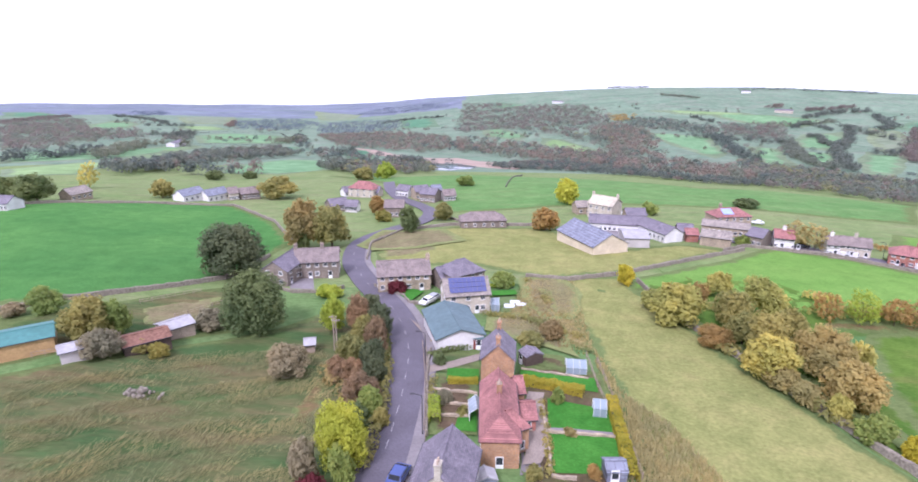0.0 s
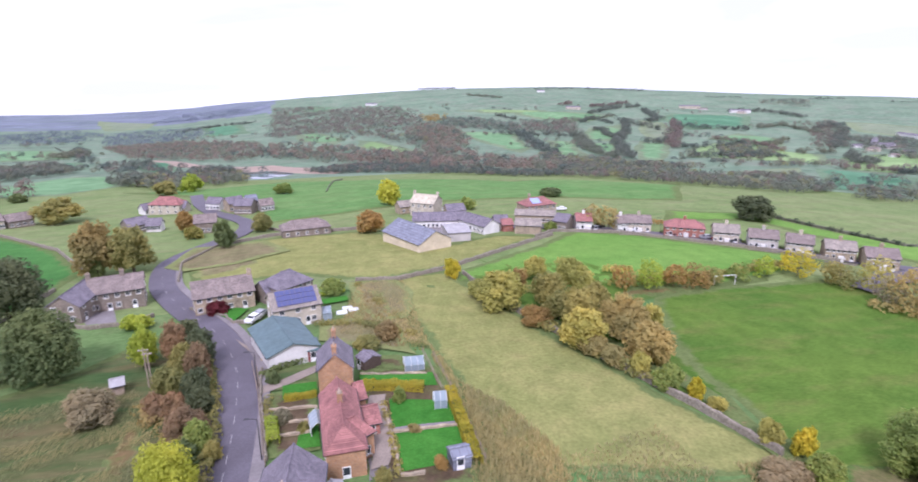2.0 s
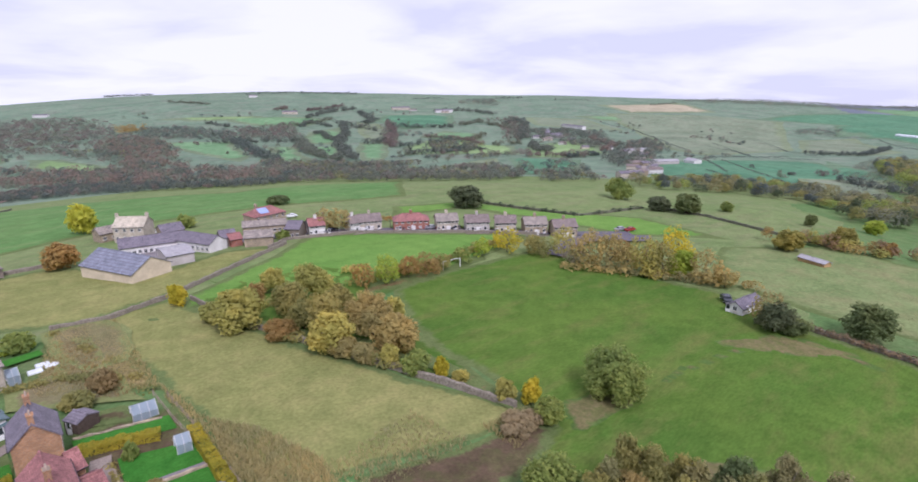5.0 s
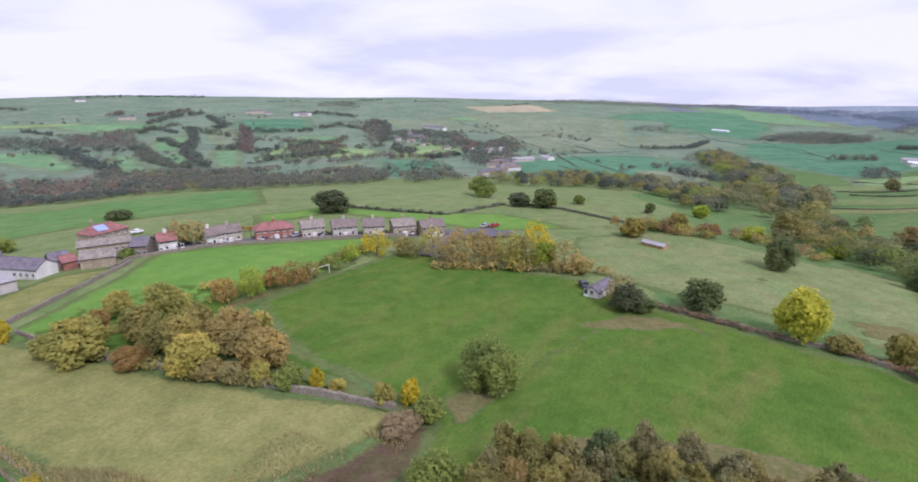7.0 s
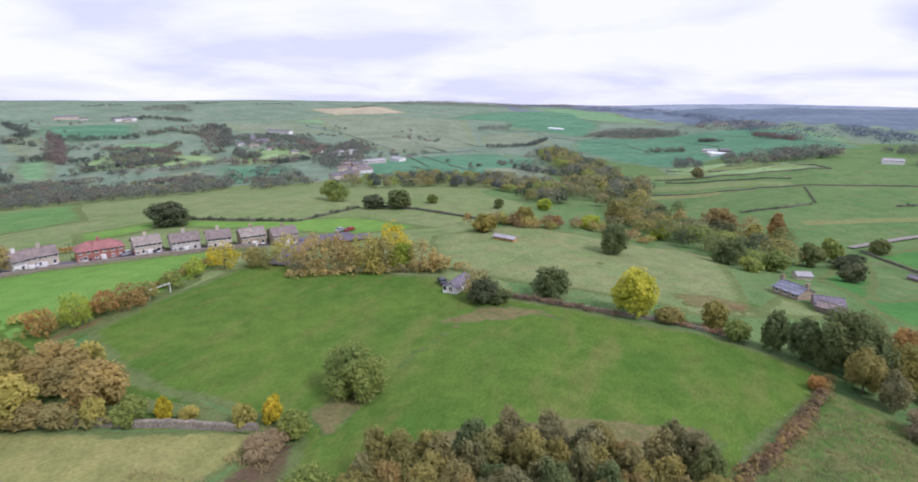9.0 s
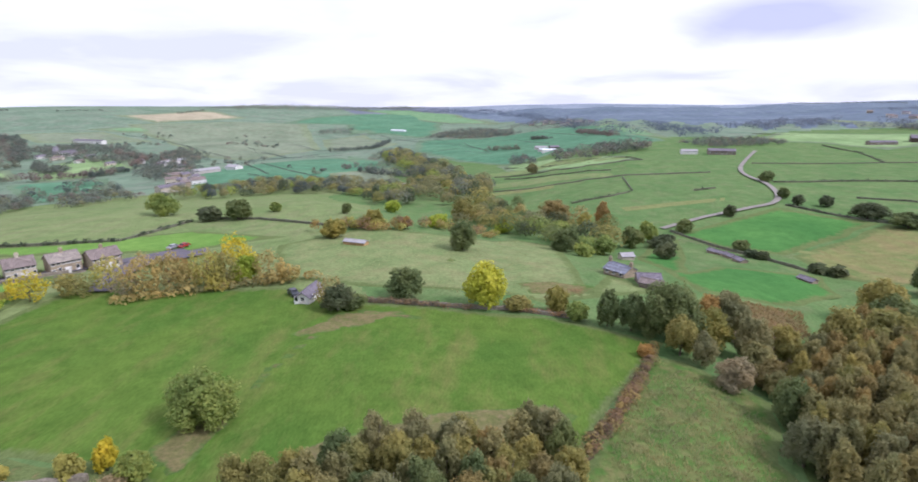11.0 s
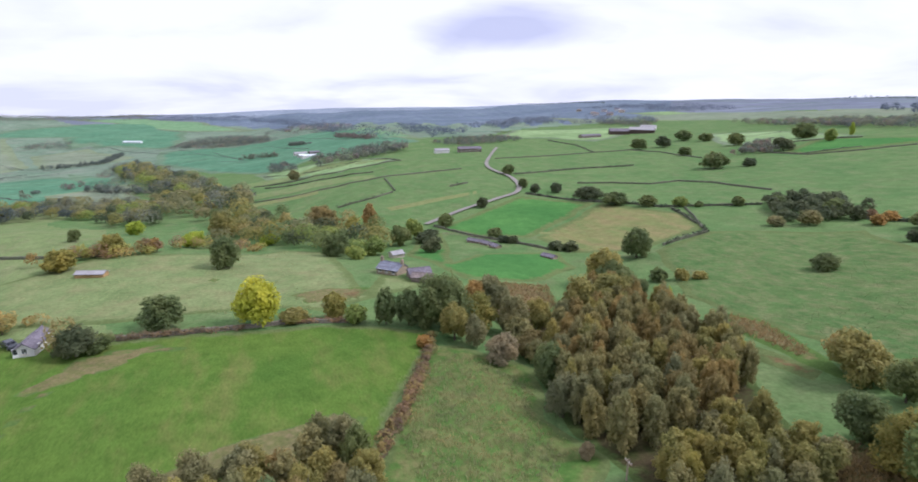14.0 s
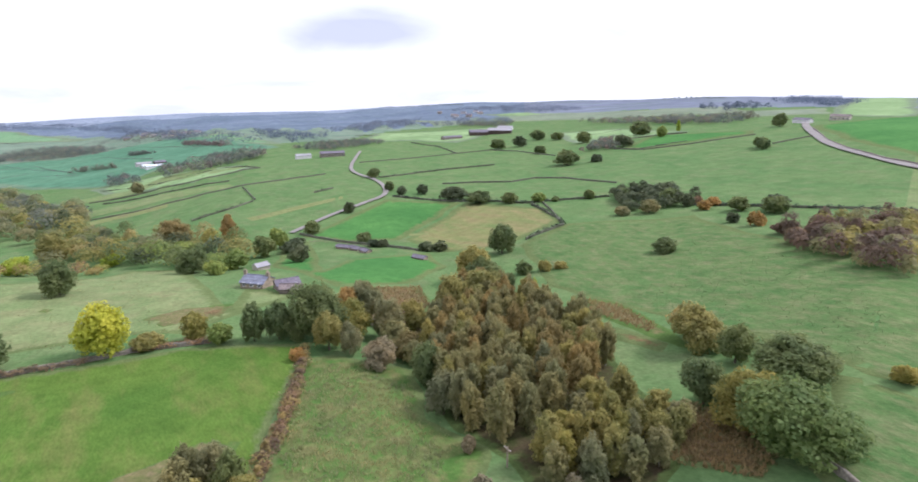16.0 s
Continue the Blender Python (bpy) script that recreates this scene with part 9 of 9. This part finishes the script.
def greenhouse(p1, p2, w, h, label, name="greenhouse"):
    a, b = Vector((*xy(*p1), 0)), Vector((*xy(*p2), 0))
    d = b - a
    L = d.length
    ob = new(name)
    ob.location, ob.rotation_euler = (a.x, a.y, ground_z(a.x, a.y)), (0, 0, math.atan2(d.y, d.x))
    n = max(2, int(L / 0.8))
    y = w / 2
    for i in range(n + 1):
        bm = bmesh.new()
        x = L * i / n
        for p, q in (((x, -y, 0), (x, -y, h * 0.65)), ((x, -y, h * 0.65), (x, 0, h)), ((x, 0, h), (x, y, h * 0.65)), ((x, y, h * 0.65), (x, y, 0))):
            add_tube(bm, p, q, 0.035, 0.035, 4)
        part("frame", bm, FRAME_WHITE, ob)
    for i in range(n):
        x0, x1 = L * i / n + 0.04, L * (i + 1) / n - 0.04
        for s in (-1, 1):
            bm = bmesh.new()
            v = [bm.verts.new(q) for q in ((x0, s * y, 0.1), (x1, s * y, 0.1), (x1, s * y, h * 0.65), (x0, s * y, h * 0.65))]
            bm.faces.new(v)
            t = [bm.verts.new(q) for q in ((x0, s * y, h * 0.66), (x1, s * y, h * 0.66), (x1, 0.01 * s, h), (x0, 0.01 * s, h))]
            bm.faces.new(t)
            bmesh.ops.solidify(bm, geom=bm.faces, thickness=0.02)
            part("pane", bm, GLASS_PALE, ob)
    return tagged(ob, label, "greenhouse")


greenhouse((8.75, 84.9), (10.87, 85.2), 3.2, 2.3, "white-framed greenhouse behind the gardens")
greenhouse((11.96, 72.2), (13.34, 72.4), 2.4, 2.6, "white garden summerhouse beside the lawn", "summerhouse")
greenhouse((-0.9, 67.3), (-1.1, 70.6), 2.0, 2.4, "white lean-to conservatory against the brick terrace", "conservatory")
greenhouse((0.40, 112.4), (1.28, 112.5), 3.4, 2.6, "white conservatory beside the solar house", "conservatory")
for p in ((2.40, 114.1), (3.01, 116.5), (3.64, 115.2)):
    x, y, z = at(*p)
    ob = part("plastic_sheet", box(-1.1, 1.1, -0.8, 0.8, 0.0, 0.45, 0.12), SHEET_WHITE)
    ob.location = (x, y, z)
    tagged(ob, "pale plastic covered stack in the yard", "stack")

# wheelie bin by the terrace
bin_ = new("wheelie_bin")
bin_.location = at(*(1.55, 58.1))
part("body", box(-0.28, 0.28, -0.3, 0.3, 0.12, 1.0, 0.04), BLUE_BIN, bin_)
part("lid", box(-0.31, 0.31, -0.35, 0.33, 1.004, 1.08, 0.02), BLUE_BIN, bin_)
for s in (-0.22, 0.22):
    part("wheel", add_tube(bmesh.new(), (s - 0.04, 0.28, 0.12), (s + 0.04, 0.28, 0.12), 0.12, 0.12, 10), RUBBER, bin_)
tagged(bin_, "blue plastic wheelie bin beside the door", "bin")


# road markings
for i in range(6, len(ROAD) - 30):
    if i % 3:
        continue
    a = ROAD[i]
    d = (ROAD[i + 1] - a).normalized()
    if (ROAD[i + 1] - a).length < 0.2:
        continue
    q = [a + d * t for t in (0, 1.1, 2.2)]
    tagged(ribbon("road_marking", q, -0.04, 0.04, PAINT_LINE, 0.2), "white dashed centre line on the road", "road marking", kind="structure")
stone_wall([(-6.15, 91.0), (-6.51, 82.0), (-6.56, 71.1), (-6.74, 64.4)], 0.9, 0.4, "low stone garden wall along the pavement", 31)
stone_wall([(-7.03, 115.5), (-8.29, 115.9), (-8.89, 120.7), (-11.93, 129.9)], 0.9, 0.4, "low stone garden wall along the pavement", 32)
stone_wall([(-15.07, 130.1), (-16.77, 127.2), (-20.26, 128.8), (-22.18, 134.4)], 0.9, 0.4, "low stone front garden wall", 33)


def pole(b, r, high, label="tall grey wooden telegraph pole beside the road"):
    p = at(b, r)
    ob = new("telegraph_pole")
    ob.location = p
    part("post", add_tube(bmesh.new(), (0, 0, -0.5), (0, 0, high), 0.13, 0.09, 8), WOOD_PALE, ob)
    part("crossarm", box(-0.7, 0.7, -0.05, 0.05, high - 0.5, high - 0.38), WOOD_PALE, ob)
    for s in (-0.6, -0.2, 0.2, 0.6):
        part("insulator", add_tube(bmesh.new(), (s, 0, high - 0.376), (s, 0, high - 0.22), 0.04, 0.03, 6), FRAME_WHITE, ob)
    return tagged(ob, label, "pole")


def lamp_post(b, r, high=6.0):
    p = at(b, r)
    ob = new("street_lamp")
    ob.location = p
    ob.rotation_euler = (0, 0, radians(90))
    part("post", add_tube(bmesh.new(), (0, 0, -0.3), (0, 0, high), 0.09, 0.05, 8), METAL_DARK, ob)
    part("arm", add_tube(bmesh.new(), (0, 0, high), (0, 1.1, high + 0.25), 0.045, 0.04, 6), METAL_DARK, ob)
    part("lantern", box(-0.14, 0.14, 0.9, 1.5, high + 0.18, high + 0.32, 0.04), METAL_DARK, ob)
    return tagged(ob, "slim grey street lamp at the pavement edge", "lamp")


pole(-16.18, 90.8, 7.5)
pole(-16.44, 93.9, 7.0)
pole(127.49, 64.5, 3.1, "thin wooden pole at the wood edge")
pole(28.15, 203.1, 7, "thin wooden pole beside the terrace street")
pole(29.83, 202.9, 7, "thin wooden pole beside the terrace street")
lamp_post(-6.69, 85.3)
lamp_post(-7.15, 64.5)
lamp_post(34.77, 203.1, 5)


# cars
def car(b, r, turn, paint, label, size=1.0):
    p = at(b, r)
    ob = new("car")
    ob.location = (p.x, p.y, p.z + 0.35)
    ob.rotation_euler = (0, 0, radians(turn))
    ob.scale = (size, size, size)
    bm = bmesh.new()
    prof = [(-2.1, 0.35), (-2.1, 0.8), (-1.9, 0.95), (-1.2, 1.0), (-0.75, 1.42), (0.9, 1.46), (1.7, 1.0), (2.1, 0.85), (2.1, 0.35)]
    rows = []
    for s, k in ((-0.86, 1), (0.86, 1)):
        rows.append([bm.verts.new((x, s * (0.82 if z > 1.2 else 1.0), z)) for x, z in prof])
    for i in range(len(prof) - 1):
        bm.faces.new((rows[0][i], rows[0][i + 1], rows[1][i + 1], rows[1][i]))
    bm.faces.new((rows[0][-1], rows[0][0], rows[1][0], rows[1][-1]))
    bm.faces.new(rows[0])
    bm.faces.new(rows[1][::-1])
    bmesh.ops.recalc_face_normals(bm, faces=bm.faces)
    bmesh.ops.bevel(bm, geom=bm.edges[:], offset=0.05, segments=2, affect="EDGES")
    part("body", bm, paint, ob)
    for x in (-1.3, 1.3):
        for s in (-0.8, 0.8):
            wheel = part("wheel", add_tube(bmesh.new(), (x, s - 0.1, 0.32), (x, s + 0.1, 0.32), 0.32, 0.32, 14), RUBBER, ob)
            part("rim", add_tube(bmesh.new(), (x, s - 0.115, 0.32), (x, s + 0.115, 0.32), 0.19, 0.19, 10), METAL_GALV, wheel)
    part("windscreen", add_quad((-1.19, -0.7, 1.04), (-1.19, 0.7, 1.04), (-0.8, 0.62, 1.42), (-0.8, -0.62, 1.42)), GLASS, ob)
    part("rear_window", add_quad((1.62, 0.7, 1.08), (1.62, -0.7, 1.08), (0.98, -0.62, 1.46), (0.98, 0.62, 1.46)), GLASS, ob)
    for s in (-1, 1):
        part("side_window", box(-0.75, 1.1, s * 0.80 - 0.02, s * 0.80 + 0.02, 1.08, 1.36), GLASS, ob)
    return tagged(ob, label, "car")


def add_quad(a, b, c, d):
    bm = bmesh.new()
    f = bm.faces.new([bm.verts.new(q) for q in (a, b, c, d)])
    bmesh.ops.solidify(bm, geom=[f], thickness=0.04)
    return bm


car(-10.15, 55.2, 75, CAR_BLUE, "dark blue car parked at the road edge")
car(-6.34, 115.3, 60, CAR_WHITE, "white car parked by the workshop")
car(-5.78, 117.1, 60, CAR_SILVER, "silver car parked by the workshop")
car(26.95, 203.4, 5, CAR_WHITE, "white car parked on the terrace street")
car(28.93, 200.9, 5, CAR_DARK, "dark car parked on the terrace street")
car(31.88, 200.7, 0, CAR_WHITE, "white van-like car parked on the terrace street", 1.1)
car(32.49, 199.7, 0, CAR_WHITE, "white car parked beside another")
car(36.45, 198.2, -4, CAR_DARK, "dark car parked before the brick houses")
car(38.94, 197.1, -4, CAR_SILVER, "silver car parked before the stone houses")
car(40.00, 196.6, -4, CAR_RED, "red car parked before the stone houses")
car(41.41, 196.5, -6, CAR_DARK, "dark car parked before the stone houses")
car(44.19, 194.9, -6, CAR_SILVER, "silver car parked before the terraces")
car(47.02, 194.4, -8, CAR_DARK, "dark car parked before the terraces")
car(13.17, 226.3, -8, CAR_WHITE, "white car parked in the farm yard")
car(25.19, 232.0, -8, CAR_WHITE, "white car behind the stone building")
car(68.29, 134.9, 40, CAR_DARK, "dark car parked beside the pavilion")
car(0.87, 210.2, 10, CAR_WHITE, "white car beside the bungalow", 0.9)
car(57.95, 206.1, -10, CAR_SILVER, "silver car behind the trees")
car(58.91, 206.7, -10, CAR_RED, "red car behind the trees")

# goal on the playing field
g0, g1 = at(*(40.14, 144.6)), at(*(41.91, 147.7))
goal = new("goal")
goal.location = g0
gd = (g1 - g0)
gd.z = 0
goal.rotation_euler = (0, 0, math.atan2(gd.y, gd.x))
gw = max(gd.length, 4.9)
for x in (0, gw):
    part("post", add_tube(bmesh.new(), (x, 0, -0.3), (x, 0, 2.3), 0.08, 0.08, 8), FRAME_WHITE, goal)
part("crossbar", add_tube(bmesh.new(), (-0.06, 0, 2.34), (gw + 0.06, 0, 2.34), 0.08, 0.08, 8), FRAME_WHITE, goal)
tagged(goal, "white metal football goal on the grass", "goal")


# post and rail fences
def fence(points, label, high=1.1, gap=2.2, material=None):
    pts = [Vector((*xy(*p), 0)) for p in points]
    ob = new("fence")
    o = pts[0]
    ob.location = (o.x, o.y, ground_z(o.x, o.y))
    base = Vector(ob.location)
    m = material or WOOD_PALE
    for a, b in zip(pts, pts[1:]):
        n = max(1, round((b - a).length / gap))
        q = [a.lerp(b, i / n) for i in range(n + 1)]
        q = [Vector((c.x, c.y, ground_z(c.x, c.y))) - base for c in q]
        for c in q[:-1]:
            part("post", add_tube(bmesh.new(), (c.x, c.y, c.z - 0.3), (c.x, c.y, c.z + high), 0.07, 0.06, 5), m, ob)
        for c, d in zip(q, q[1:]):
            for up in (0.5, 0.92):
                part("rail", add_tube(bmesh.new(), (c.x, c.y, c.z + high * up), (d.x, d.y, d.z + high * up), 0.045, 0.045, 4), m, ob)
    return tagged(ob, label, "fence")


fence([(-33.91, 127.8), (-30.96, 131.0), (-28.65, 133.5)], "pale wooden fence beside the paddock", material=WOOD_PALE)
fence([(-42.58, 107.3), (-40.72, 106.6)], "pale rail fence in front of the stable")
fence([(-6.98, 93.7), (-6.77, 82.1), (-6.83, 71.1), (-7.01, 65.1)], "thin wooden fence along the front gardens")
fence([(106.96, 252.0), (109.65, 244.6), (112.97, 230.9)], "weathered fence along the paddock", 1.2, 3)
fence([(10.82, 91.1), (12.28, 80.1), (14.17, 71.3)], "weathered fence behind the gardens", 1.2, 2.5)

# heap of rubble in the paddock
rubble = new("rubble_heap")
rubble.location = at(-35.5, 86)
rr = random.Random(9)
for k in range(34):
    c = Vector((rr.gauss(0, 1.5), rr.gauss(0, 0.8), 0))
    s_ = rr.uniform(0.25, 0.6)
    m = Matrix.Translation((c.x, c.y, s_ * 0.4 + max(0, 0.9 - c.length * 0.4) * rr.random())) @ Euler((rr.random() * 3, rr.random() * 3, rr.random() * 3)).to_matrix().to_4x4() @ Matrix.Diagonal((s_, s_ * 0.8, s_ * 0.6, 1))
    stone = bmesh.new()
    bmesh.ops.create_icosphere(stone, subdivisions=1, radius=1, matrix=m)
    part("stone", stone, RUBBLE, rubble)
tagged(rubble, "low heap of grey rubble in the grass", "rubble")

hedge([(34.77, 201.0), (38.94, 199.1), (44.18, 195.8), (49.77, 195.8), (53.48, 197.2)], LEAF_DARK, "clipped dark front hedge along the street", 1.2, 1.1, 61, skip=0.4)
hedge([(33.56, 216.5), (35.35, 214.5)], LEAF_ORANGE, "russet garden hedge between houses", 2.0, 1.6, 62)

# low stone walls, fence posts and pots of the cottage gardens
for k, line in enumerate((([(-6.02, 72.7), (-1.09, 71.2)], ), ([(-6.01, 76.5), (-0.85, 75.0)], ), ([(-5.91, 69.1), (-1.88, 68.4)], ), ([(7.24, 65.7), (14.56, 66.7)], ), ([(3.92, 83.6), (11.24, 82.4)], ), ([(6.51, 71.9), (7.91, 57.1)], ), ([(7.94, 56.5), (10.82, 56.5)], ), ([(-6.14, 94.8), (-0.67, 92.9)], ))):
    stone_wall(line[0], 0.7, 0.4, "low stone garden wall beside the lawns", 300 + k, material=STONE)


def post_fence(points, gap, high, label):
    ob = new("fence")
    spots = along(points, gap, 3, 0.0)
    first = Vector((*spots[0], ground_z(*spots[0])))
    ob.location = first
    tops = []
    for x, y in spots:
        z = ground_z(x, y)
        q = Vector((x, y, z)) - first
        part("post", box(q.x - 0.06, q.x + 0.06, q.y - 0.06, q.y + 0.06, q.z - 0.3, q.z + high, 0.01), WOOD_PALE, ob)
        tops.append(q)
    for lev in (0.45, 0.85):
        for a, b in zip(tops, tops[1:]):
            bm = bmesh.new()
            add_tube(bm, a + Vector((0, 0, high * lev)), b + Vector((0, 0, high * lev)), 0.03, 0.03, 4)
            part("rail", bm, WOOD_PALE, ob)
    return tagged(ob, label, "fence")


post_fence([(12.01, 89.3), (13.85, 77.8), (16.15, 66.1), (18.14, 58.3)], 2.4, 1.2, "weathered post and rail fence along the gardens")
post_fence([(-6.60, 91.1), (-6.55, 74.4), (-6.89, 62.4)], 2.2, 1.1, "weathered post and rail fence beside the pavement")
post_fence([(-31.23, 117.1), (-26.97, 124.5), (-23.65, 128.7)], 3.0, 1.2, "weathered rail fence behind the stables")
